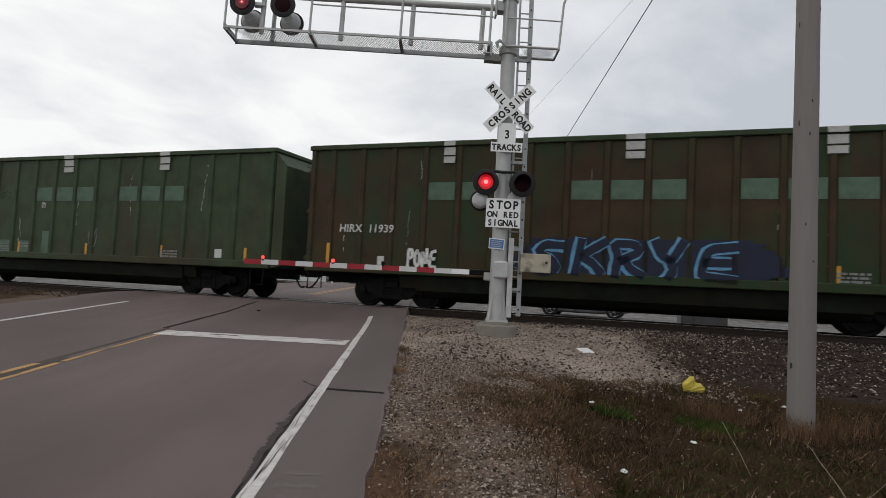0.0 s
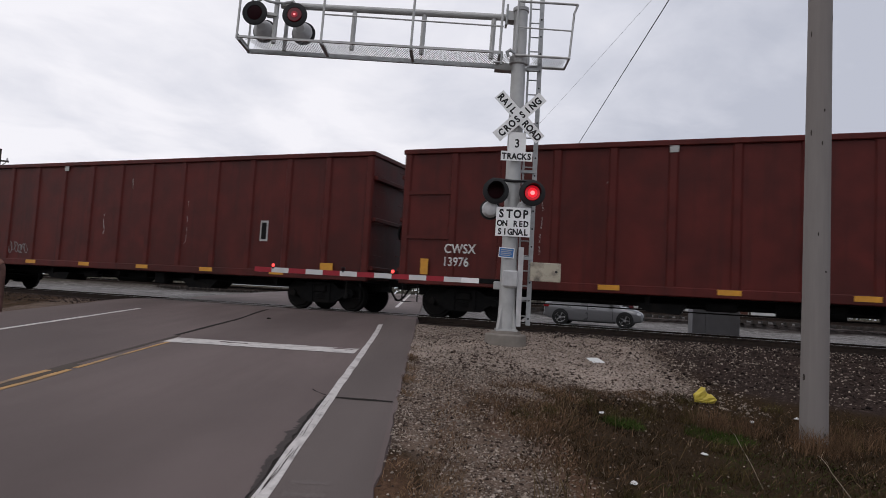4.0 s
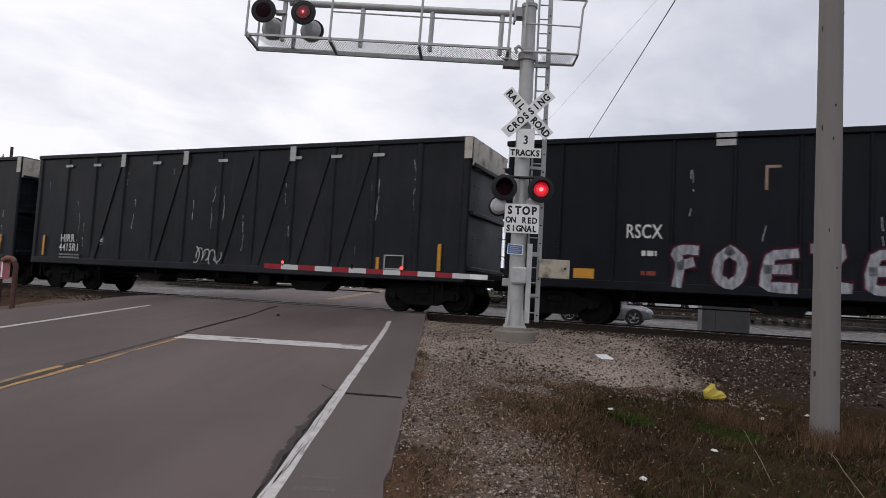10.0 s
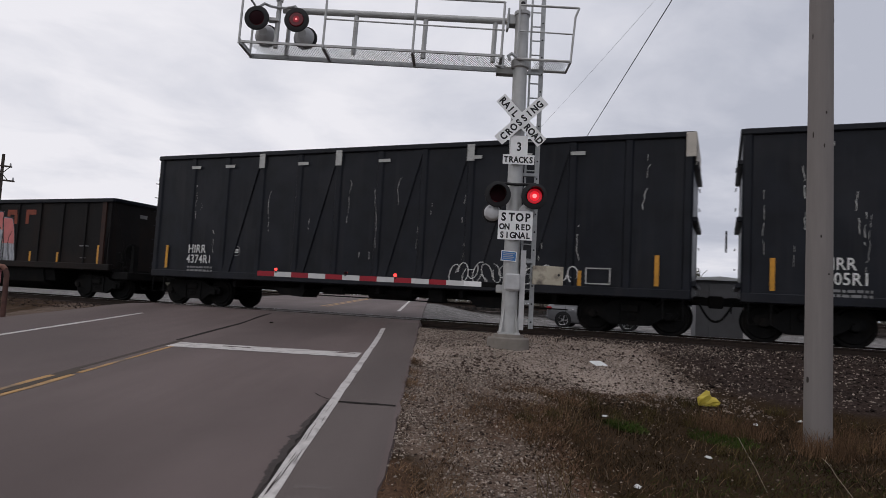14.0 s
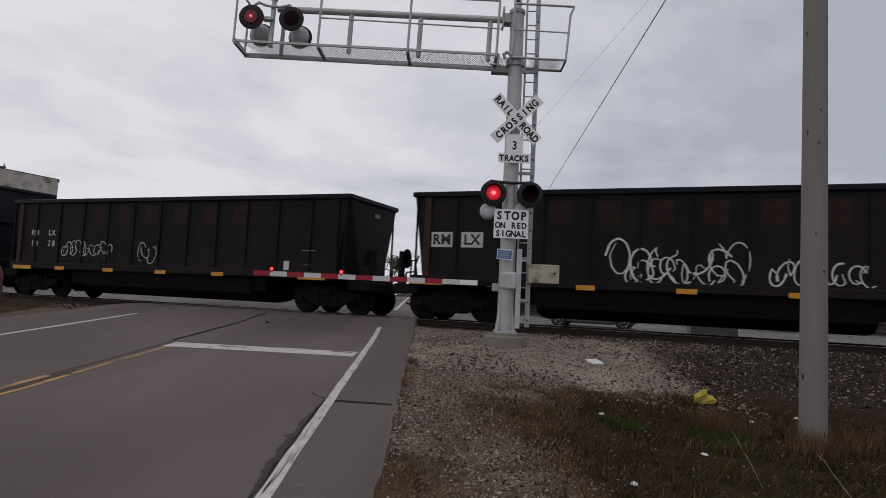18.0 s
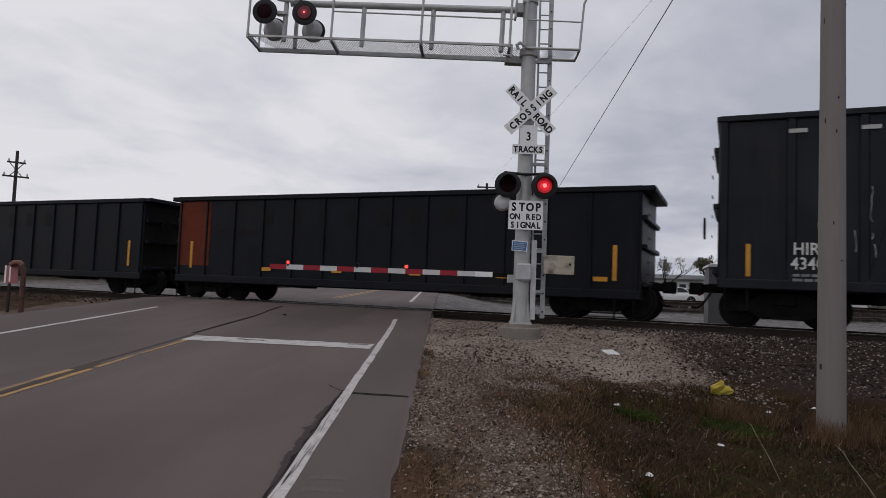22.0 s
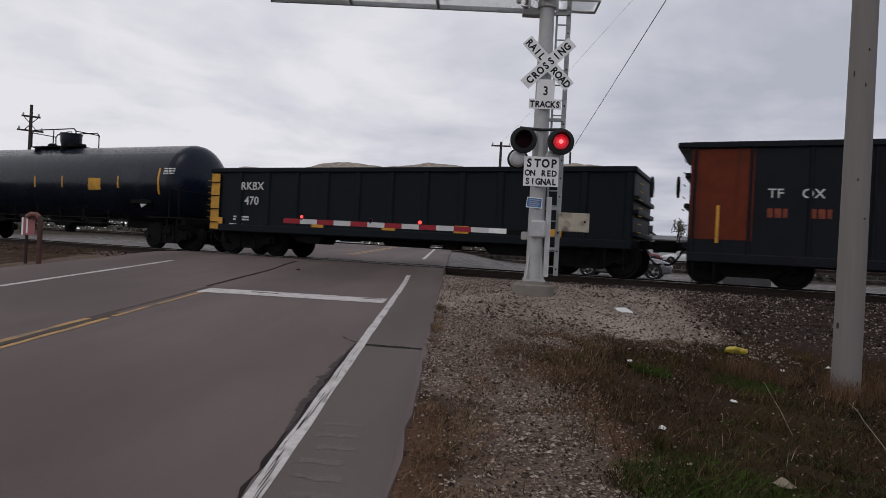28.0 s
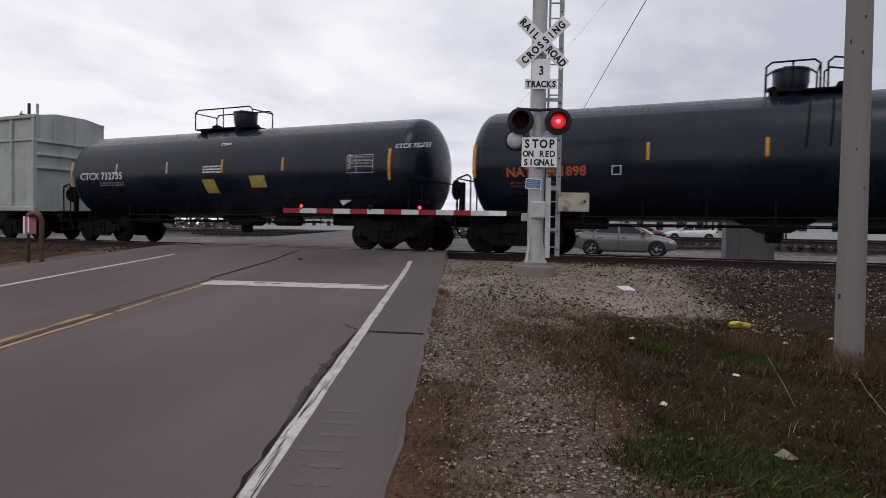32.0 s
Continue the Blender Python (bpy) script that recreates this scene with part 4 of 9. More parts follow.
def bars(car, x, z, rows, w, y, material=None, h=0.05, seed=0):
    """Small writing that cannot be read: rows of short bars."""
    rnd = random.Random(seed)
    s = Shape()
    for r in range(rows):
        a = 0.0
        while a < w:
            b = min(w, a + rnd.uniform(0.05, 0.22))
            s.box(a, b, -0.007, 0, -r * h * 1.7 - h, -r * h * 1.7)
            a = b + 0.035
    return tagged(part("data_stencil", s, material or m_dimstencil, car, at=Matrix.Translation((x, y, z))), kind="stuff")


def scrapes(car, n, x0, x1, z0, z1, y, seed, material=None):
    """Thin pale scratches that run down the side, each a wavering line that breaks off here and there."""
    rnd = random.Random(seed)
    for _ in range(max(4, n // 4)):
        s = Shape()
        x, z = rnd.uniform(x0, x1), rnd.uniform(z0 + 0.4, z1)
        w = rnd.uniform(0.007, 0.022)
        for _ in range(rnd.randint(3, 16)):
            dx, dz = rnd.gauss(0, 0.02), -rnd.uniform(0.05, 0.16)
            if z + dz < z0:
                break
            if rnd.random() < 0.72:
                a, b = w * rnd.uniform(0.4, 1.2), w * rnd.uniform(0.4, 1.2)
                s.add([(x, y - 0.004, z), (x + a, y - 0.004, z), (x + dx + b, y - 0.004, z + dz), (x + dx, y - 0.004, z + dz)], [(0, 1, 2, 3)])
            x, z = x + dx, z + dz
        if s.v:
            tagged(part("scratch", s, material or m_scrape, car, "pale scratch in the paint"), kind="stuff")


def stroke(s, pts, w, y, depth=0.006):
    """A sprayed stroke of width w along points of the side."""
    for (ax, az), (bx, bz) in zip(pts, pts[1:]):
        d = Vector((bx - ax, bz - az))
        if d.length < 1e-4:
            continue
        d.normalize()
        ex, ez = -d.y * w / 2, d.x * w / 2
        qx, qz = d.x * w * 0.3, d.y * w * 0.3
        s.add([(ax - qx + ex, y, az - qz + ez), (ax - qx - ex, y, az - qz - ez), (bx + qx - ex, y, bz + qz - ez), (bx + qx + ex, y, bz + qz + ez)], [(0, 1, 2, 3)])


def scribble(car, x0, x1, z0, z1, w, y, seed, material, n=6, name="spray_tag", label="scribbled spray-paint tag"):
    """Quick sprayed scrawl: looped, letter-like strokes side by side, none of which can be read."""
    rnd = random.Random(seed)
    tall = z1 - z0
    glyphs = max(3, int((x1 - x0) / (tall * 0.34)))
    for k in range(glyphs):
        cx = x0 + (x1 - x0) * (k + 0.5) / glyphs + rnd.uniform(-0.06, 0.06) * tall
        half = (x1 - x0) / glyphs * 0.75
        h = tall * rnd.uniform(0.6, 1.0)
        mid = z0 + h / 2 + (tall - h) * rnd.random()
        a0, sweep, tilt = rnd.uniform(0, 6.28), rnd.choice((-1, 1)) * rnd.uniform(3.2, 5.6), rnd.uniform(-0.3, 0.3)
        loop = []
        for i in range(9):
            a = a0 + sweep * i / 8
            r = 1 - 0.35 * i / 8
            loop.append((cx + half * r * math.cos(a) + tilt * h / 2 * math.sin(a), mid + h / 2 * r * math.sin(a)))
        s = ribbon(loop, w * rnd.uniform(0.55, 0.85), y - 0.006, rnd.uniform(0.5, 0.9))
        tail = (loop[-1][0] + half * rnd.uniform(-0.6, 1.0), mid + h * rnd.uniform(-0.55, 0.55))
        r2 = ribbon([loop[-1], ((loop[-1][0] + tail[0]) / 2 + rnd.uniform(-0.3, 0.3) * half, (loop[-1][1] + tail[1]) / 2), tail], w * 0.6, y - 0.006, 0.5)
        s.add(r2.v, r2.f)
        part(name, s, material, car, label)


def grab_irons(car, x, y0, y1, z0, z1, n, material, along="y"):
    """A ladder of separate rungs with its two stiles."""
    for i in range(n):
        z = z0 + (z1 - z0) * i / max(1, n - 1)
        s = Shape()
        if along == "y":
            s.path([(x, y0, z), (x, y1, z)], 0.013)
        else:
            s.path([(x, y0, z), (y1, y0, z)], 0.013)
        part("grab_iron", s, material, car)


def gondola(k, left, length, spec):
    """An open-topped car; left is its rear end at the start, its front lies length further on. z = 0 is the top of the rail."""
    paint = spec["paint"]
    H, sill, hw = spec["H"], spec.get("sill", 0.95), 1.5
    half = length / 2
    car = thing("gondola_car", spec["label"], "railcar", by_track(left + half, 0, RAIL), "cars of the freight train")
    slope = spec.get("slope", 0.0)
    panel = -hw + 0.05
    e0, e1 = half, half + slope          # ends at the sill and at the top
    outline = [(-e0, sill), (e0, sill), (e1, H), (-e1, H)]
    for side in (-1, 1):
        a, b = sorted((side * (hw - 0.05), side * (hw - 0.11)))
        tp = spec.get("taper", 0.0)
        if tp:
            # the side ends at a post; from there a corner plate draws in towards the foot of the end wall
            s = Shape().prism([(-e0 + 0.42, sill), (e0 - 0.42, sill), (e0 - 0.42, H), (-e0 + 0.42, H)], a, b)
            for way in (-1, 1):
                c = Shape()
                o = side * (hw - 0.05)
                i = side * (hw - 0.05 - tp)
                c.add([(way * (e0 - 0.42), o, sill), (way * (e0 - 0.42), o, H), (way * e0, o, H), (way * e0, i, sill), (way * (e0 - 0.42), o - side * 0.05, sill), (way * (e0 - 0.42), o - side * 0.05, H), (way * (e0 - 0.03), o - side * 0.05, H), (way * (e0 - 0.03), i - side * 0.05, sill)], [(0, 1, 2), (0, 2, 3), (4, 6, 5), (4, 7, 6), (0, 3, 7, 4), (1, 5, 6, 2), (2, 6, 7, 3)])
                part("corner_plate", c, paint, car)
                part("corner_post", Shape().box(way * (e0 - 0.42) - 0.09, way * (e0 - 0.42) + 0.09, *sorted((side * (hw + 0.005), side * (hw - 0.06))), sill, H - 0.1), spec["post"] if "post" in spec and way == 1 else m_rustpost, car, "" if "post" in spec and way == 1 else "rusty corner post")
        else:
            s = Shape().prism(outline, a, b)
        part("side_wall", s, paint, car)
        c = Shape().box(-e1, e1, *sorted((side * (hw + 0.03), side * (hw - 0.19))), H - 0.14, H, 0.02)
        part("top_chord", c, spec.get("chord", paint), car)
        c = Shape().box(-e0, e0, *sorted((side * (hw + 0.01), side * (hw - 0.19))), sill - 0.02, sill + 0.2, 0.02)
        part("side_sill", c, paint, car)
    part("floor", Shape().box(-e0, e0, -hw + 0.12, hw - 0.12, sill - 0.04, sill + 0.04), m_under, car)
    # end walls with their stiffening ribs
    for way in (-1, 1):
        s = Shape()
        tp = spec.get("taper", 0.0)
        if tp:
            s.prism([(-hw + 0.06 + tp, sill), (hw - 0.06 - tp, sill), (hw - 0.06, H - 0.02), (-hw + 0.06, H - 0.02)], *sorted((way * e0, way * (e0 - 0.06))), axis="x")
        else:
            s.prism([(way * e0, sill), (way * e1, H - 0.02), (way * (e1 - 0.07), H - 0.02), (way * (e0 - 0.07), sill)], -hw + 0.1, hw - 0.1)
        part("end_wall", s, spec.get("end_paint", paint) if way in spec.get("end_ways", (-1, 1)) else paint, car)
        for j, z in enumerate(() if tp else (sill + 0.35, (sill + H) / 2 - 0.1, H - 0.75)):
            x = way * (e0 + (e1 - e0) * (z - sill) / (H - sill))
            part("end_rib", Shape().box(min(x, x + way * 0.12), max(x, x + way * 0.12), -hw + 0.1, hw - 0.1, z - 0.06, z + 0.06, 0.02), paint, car)
        part("end_chord", Shape().box(min(way * (e1 - 0.05), way * (e1 + spec.get("flare", 0.06))), max(way * (e1 - 0.05), way * (e1 + spec.get("flare", 0.06))), -hw, hw, H - 0.13, H, 0.02), spec.get("chord", paint), car)
        if spec.get("cream_end") and way == 1:
            part("end_panel", Shape().box(e1 + 0.062, e1 + 0.07, -hw + 0.04, hw - 0.1, H - 0.78, H - 0.04), m_endrust, car, "cream panel flaking to rust")
            part("corner_flake", Shape().box(e1 - 0.16, e1 + 0.06, -hw - 0.037, -hw - 0.031, H - 0.60, H - 0.02), m_endrust, car, "cream paint flaking at the corner")
        if spec.get("nose") and way == 1:
            # a braced end platform whose housing slopes away from the top edge
            q = spec["nose"]
            part("end_housing", Shape().prism([(e1 + 0.06, sill), (e1 + q, sill + 0.1), (e1 + q, H - 0.55), (e1 + 0.06, H - 0.16)], -hw + 0.02, hw - 0.02), paint, car)
        coupler(car, way * (half - 0.05), way)
        truck(car, way * (half - spec.get("truck", 1.75)), k)
        if spec.get("steps", True):
            grab_irons(car, way * (e0 + 0.14), -hw + 0.05, -hw + 0.5, 1.15, min(H - 0.4, 3.9), 7, spec.get("iron", paint))
            s = Shape().path([(way * (e0 - 0.15), -hw - 0.02, sill), (way * (e0 - 0.15), -hw - 0.02, sill - 0.5), (way * (e0 - 0.6), -hw - 0.02, sill - 0.5), (way * (e0 - 0.6), -hw - 0.02, sill)], 0.016)
            part("sill_step", s, m_under, car)
        if spec.get("brake") and way == spec["brake"]:
            bx = way * (e0 + 0.22)
            part("brake_wheel", Shape().lathe([(0.20, -0.02), (0.26, -0.02), (0.26, 0.02), (0.20, 0.02)], 16, "x", Matrix.Translation((bx + way * 0.1, -0.75, 2.3))), m_under, car)
        if spec.get("platform"):
            # a low end platform with its hand brake: post, wheel and bracket
            lo = lambda a, b: (min(way * (half + a), way * (half + b)), max(way * (half + a), way * (half + b)))
            part("end_platform", Shape().box(*lo(-0.1, 0.62), -1.25, 1.25, sill - 0.30, sill - 0.04, 0.02), m_under, car)
            part("brake_post", Shape().prism([(way * (half + 0.44), sill - 0.05), (way * (half + 0.62), sill - 0.05), (way * (half + 0.60), sill + 0.86), (way * (half + 0.50), sill + 0.86), (way * (half + 0.50), sill + 0.30)], -1.05, -0.85), m_under, car)
            part("brake_spindle", Shape().tube((way * (half + 0.36), -0.95, sill + 0.66), (way * (half + 0.56), -0.95, sill + 0.66), 0.035), m_under, car)
            part("brake_wheel", Shape().lathe([(0.03, -0.05), (0.22, 0.02), (0.27, 0.02), (0.27, 0.055), (0.21, 0.055), (0.03, 0.02)], 18, "x", Matrix.Translation((way * (half + 0.36), -0.95, sill + 0.66)) @ Matrix.Rotation(radians(0 if way > 0 else 180), 4, "Z")), m_under, car)
            for h, r in ((0.62, 0.16), (0.30, 0.30)):
                part("end_handrail", Shape().path([(way * (half - 0.02), -hw + 0.35, sill + h), (way * (half + r), -hw + 0.35, sill + h - 0.03), (way * (half + r + 0.02), -hw + 0.35, sill - 0.06)], 0.022), m_under, car)
            part("brake_pipe", Shape().path([(way * (half + 0.02), -hw + 0.5, sill + 0.75), (way * (half + 0.10), -hw + 0.5, sill + 0.5), (way * (half + 0.06), -hw + 0.5, sill + 0.2), (way * (half + 0.34), -hw + 0.5, sill + 0.10)], 0.028), m_under, car)
    # centre sill and brake gear below
    part("centre_sill", Shape().box(-half + 0.1, half - 0.1, -0.33, 0.33, 0.62, sill), m_under, car)
    if spec.get("tub"):
        t0 = half - 3.4
        prof = []
        for i in range(9):
            a = math.pi * i / 8
            prof.append((-math.cos(a) * (hw - 0.16), 0.95 - 0.74 * math.sin(a) ** 0.5))
        s = Shape()
        s.prism([(p, z) for p, z in prof] + [(hw - 0.16, sill + 0.02), (-hw + 0.16, sill + 0.02)], -t0, t0, "x")
        for way in (-1, 1):
            s.prism([(p * 0.96, max(z, 0.55)) for p, z in prof] + [(hw - 0.2, sill), (-hw + 0.2, sill)], *sorted((way * t0, way * (t0 + 0.5))), axis="x")
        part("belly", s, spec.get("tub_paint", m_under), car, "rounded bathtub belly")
    else:
        for x in [(-half + 3.2) + i * (length - 6.4) / 4 for i in range(5)]:
            part("cross_bearer", Shape().prism([(x - 0.07, sill), (x + 0.07, sill), (x + 0.05, 0.66), (x - 0.05, 0.66)], -hw + 0.25, hw - 0.25), m_under, car)
        s = Shape().tube((-0.5, -0.72, 0.72), (0.9, -0.72, 0.72), 0.19, n=14)
        part("air_reservoir", s, m_under, car, smooth=True)
        part("brake_beam", Shape().prism([(-3.6, 0.70), (-2.4, 0.70), (-2.55, 0.46), (-3.3, 0.50)], -1.2, -0.4), m_under, car)
        part("outlet_frame", Shape().prism([(2.6, 0.72), (4.1, 0.72), (3.8, 0.44), (2.9, 0.44)], -1.1, -0.3), m_under, car)
        part("brake_valve", Shape().box(1.5, 1.95, -1.15, -0.75, 0.50, 0.86, 0.03), m_under, car)
        part("brake_cylinder", Shape().box(-2.0, -1.3, -0.95, -0.75, 0.58, 0.80, 0.03), m_under, car)
        s = Shape().path([(-half + 3, -0.55, 0.55), (half - 3, -0.55, 0.50)], 0.018).path([(-half + 3, -0.9, 0.70), (half - 3, -0.9, 0.66)], 0.02)
        part("brake_rod", s, m_under, car)
    # ribs
    n = spec["ribs"]
    xs = [-half + 0.10 + (length - 0.2) * i / n + (spec.get("rib_shift", 0.0) if 0 < i < n else 0.0) for i in range(n + 1)]
    rw = spec.get("rib_w", 0.13)
    key = ("rib", k)
    for side in (-1, 1):
        a, b = sorted((side * hw, side * (hw - 0.055)))
        me = Shape().prism([(-rw / 2, a if side < 0 else b), (rw / 2, a if side < 0 else b), (rw * 0.8, b if side < 0 else a), (-rw * 0.8, b if side < 0 else a)], sill + 0.02, H - 0.13, "z").mesh("rib", paint)
        for x in xs:
            part("rib", me, paint, car, at=Matrix.Translation((x * (1 if abs(x) < half - 0.3 else 1), 0, 0)))
        if spec.get("diagonal") and side < 0:
            for i in range(1, n):
                x0, x1 = xs[i], xs[i + 1] if i + 1 <= n else xs[i]
                if i in spec["diagonal"]:
                    d = 0.13
                    s = Shape().prism([(x0 + 0.05, sill + 0.15), (x0 + 0.05 + 2 * d, sill + 0.15), (x1 - 0.05, H - 0.16), (x1 - 0.05 - 2 * d, H - 0.16)], -hw + 0.01, -hw + 0.06)
                    part("diagonal_brace", s, paint, car)
    return car, xs, panel, half


def vertical_marks(car, xs, z, h, y, material, w=0.10):
    for x in xs:
        stick(car, "reflector", x, z, w, h, y, material)


def level_marks(car, xs, z, y, material, w=0.5, h=0.13):
    for x in xs:
        stick(car, "reflector", x, z, w, h, y, material)


# road grime and the shade below the sill share this near-black belly colour
m_belly = mat("green paint under grime and shade", (0.0125, 0.0150, 0.0100), 0.75, spread=0.35, scale=2.5, dirt=(0.020, 0.016, 0.011), dirt_amount=0.7, dirt_scale=0.8, bump=0.3, bump_scale=20, spec=0.1)


def green_car(k, left, length, number, graffiti):
    car, xs, panel, half = gondola(k, left, length, dict(
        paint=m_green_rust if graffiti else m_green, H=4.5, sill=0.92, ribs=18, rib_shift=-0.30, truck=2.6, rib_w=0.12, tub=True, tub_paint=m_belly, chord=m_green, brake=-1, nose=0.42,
        label="rust-streaked green high-sided gondola car with pale patches"))
    y = panel - 0.004
    old = [-half + 0.10 + (length - 0.2) * i / 16 for i in range(17)]
    for i in (4, 5, 8, 9, 10, 12, 13, 14):
        stick(car, "paint_patch", (xs[i] + xs[i + 1]) / 2, 3.16, xs[i + 1] - xs[i] - 0.2, 0.47, y, m_pale_green, "pale green patch")
    for x, w in ((old[4] - 0.1, 0.32), (old[8] + 0.35, 0.44), (old[12] + 0.25, 0.40)):
        for z, h in ((4.43, 0.13), (4.22, 0.20), (3.99, 0.17)):
            stick(car, "repair_plate", x, z, w, h, -1.537 if z > 4.4 else -1.505, m_scrape, "white scuffed repair plate")
    letters(car, "HIRX  " + number, -half + 1.08, 2.03, 0.22, -1.503, lean=0.06)
    vertical_marks(car, [-half + 0.75], 1.38, 0.66, -1.506, m_reflector)
    vertical_marks(car, [old[i] + 0.3 for i in (3, 6, 9, 12, 15)], 1.28, 0.42, y, m_reflector, 0.09)
    stick(car, "placard", half - 1.9, 1.30, 0.26, 0.26, y, m_decal)
    stick(car, "placard", -half + 2.4, 1.26, 0.2, 0.24, y, m_decal)
    bars(car, -half + 5.9, 1.32, 3, 0.55, y, m_dimstencil, seed=k)
    bars(car, half - 4.2, 1.35, 3, 0.7, y, m_dimstencil, seed=k + 50)
    if not graffiti:
        stick(car, "paint_patch", -half + 6.2, 1.32, 0.62, 0.42, y + 0.003, m_pale_green, "pale green patch")
        stick(car, "paint_patch", -half + 7.25, 1.30, 0.66, 0.44, y + 0.003, m_pale_green, "pale green patch")
        letters(car, "LD LMT", -half + 5.98, 1.38, 0.10, y - 0.008, m_dimstencil)
        letters(car, "LT WT", -half + 6.02, 1.22, 0.10, y - 0.008, m_dimstencil)
        bars(car, -half + 6.98, 1.44, 2, 0.5, y - 0.007, m_dimstencil, seed=71)
        stick(car, "paint_patch", old[8] - 0.55, 1.45, 0.40, 0.85, y + 0.003, m_pale_green, "pale green patch")
        scribble(car, old[7] + 0.25, old[7] + 0.4, 2.6, 2.9, 0.05, y, 72, m_scrape, 3, "scuff", "scuffed paint")
        scribble(car, old[9] + 0.4, old[9] + 0.7, 1.3, 2.0, 0.04, y, 73, m_dimstencil, 5, "scuff", "scuffed paint")
        scribble(car, old[4] + 0.3, old[4] + 0.75, 3.0, 3.3, 0.02, y - 0.003, 74, m_under, 3, "scuff", "dark scuff")
        scribble(car, old[5] + 0.25, old[5] + 0.75, 3.0, 3.3, 0.02, y - 0.003, 75, m_under, 3, "scuff", "dark scuff")
    scrapes(car, 30, -half + 1, half - 1, 1.4, 4.1, y, 40 + k)
    return car, xs, y, half


def ribbon(pts, w, y, taper=1.0, rnd=None, rough=0.0):
    """A brushed band of width w along a bent line of the side; it widens by taper towards its end."""
    fine = [pts[0]]
    for a, b in zip(pts, pts[1:]):
        fine += [(a[0] * 0.82 + b[0] * 0.18, a[1] * 0.82 + b[1] * 0.18), ((a[0] + b[0]) / 2, (a[1] + b[1]) / 2), (a[0] * 0.18 + b[0] * 0.82, a[1] * 0.18 + b[1] * 0.82)]
    fine.append(pts[-1])
    n = len(fine)
    vs = []
    for i, (x, z) in enumerate(fine):
        a, b = fine[max(0, i - 1)], fine[min(n - 1, i + 1)]
        d = Vector((b[0] - a[0], b[1] - a[1]))
        d = d.normalized() if d.length > 1e-6 else Vector((1, 0))
        k = w / 2 * (1 + (taper - 1) * i / (n - 1)) * (1 + (rough * rnd.uniform(-1, 1) if rnd else 0))
        ex = 0.35 * w if i == n - 1 else (-0.35 * w if i == 0 else 0)
        vs += [(x - d.y * k + d.x * ex, y, z + d.x * k + d.y * ex), (x + d.y * k + d.x * ex, y, z - d.x * k + d.y * ex)]
    return Shape().add(vs, [(2 * i, 2 * i + 1, 2 * i + 3, 2 * i + 2) for i in range(n - 1)])


# the bones of sprayed capitals, in a box one unit wide and high
BONES = {
    "A": [[(0.0, 0.0), (0.42, 1.0), (0.62, 1.0), (1.0, 0.0)], [(0.2, 0.34), (0.85, 0.34)]],
    "D": [[(0.12, 0.0), (0.16, 0.98), (0.62, 0.92), (0.92, 0.55), (0.72, 0.1), (0.1, 0.02)]],
    "E": [[(0.98, 0.98), (0.25, 0.92), (0.10, 0.5), (0.05, 0.05), (1.0, 0.0)], [(0.15, 0.5), (0.80, 0.52)]],
    "F": [[(0.30, 0.0), (0.45, 0.55), (0.28, 0.90), (0.62, 1.0), (0.98, 0.95)], [(0.40, 0.52), (0.82, 0.60)]],
    "K": [[(0.15, 0.0), (0.22, 1.0)], [(1.0, 1.0), (0.55, 0.72), (0.30, 0.5), (0.70, 0.28), (1.0, 0.0)]],
    "N": [[(0.08, 0.0), (0.14, 1.0), (0.80, 0.05), (0.95, 1.0)]],
    "O": [[(0.5, 1.0), (0.12, 0.78), (0.08, 0.28), (0.48, 0.0), (0.88, 0.25), (0.92, 0.75), (0.5, 1.0)]],
    "P": [[(0.15, 0.0), (0.15, 1.0), (0.85, 0.88), (0.80, 0.5), (0.2, 0.42)]],
    "R": [[(0.10, 0.0), (0.20, 0.6), (0.08, 1.0), (0.75, 0.98), (0.95, 0.75), (0.30, 0.48)], [(0.45, 0.5), (0.62, 0.2), (1.0, 0.0)]],
    "S": [[(0.98, 0.92), (0.45, 0.98), (0.12, 0.70), (0.75, 0.42), (0.92, 0.14), (0.50, 0.0), (0.05, 0.10)]],
    "U": [[(0.08, 1.0), (0.10, 0.25), (0.48, 0.0), (0.88, 0.22), (0.92, 1.0)]],
    "Y": [[(0.05, 1.0), (0.25, 0.62), (0.50, 0.50), (0.85, 1.0)], [(0.50, 0.5), (0.58, 0.2), (0.45, 0.0)]],
    "Z": [[(0.05, 0.95), (0.95, 0.97), (0.12, 0.05), (1.0, 0.02)]],
}


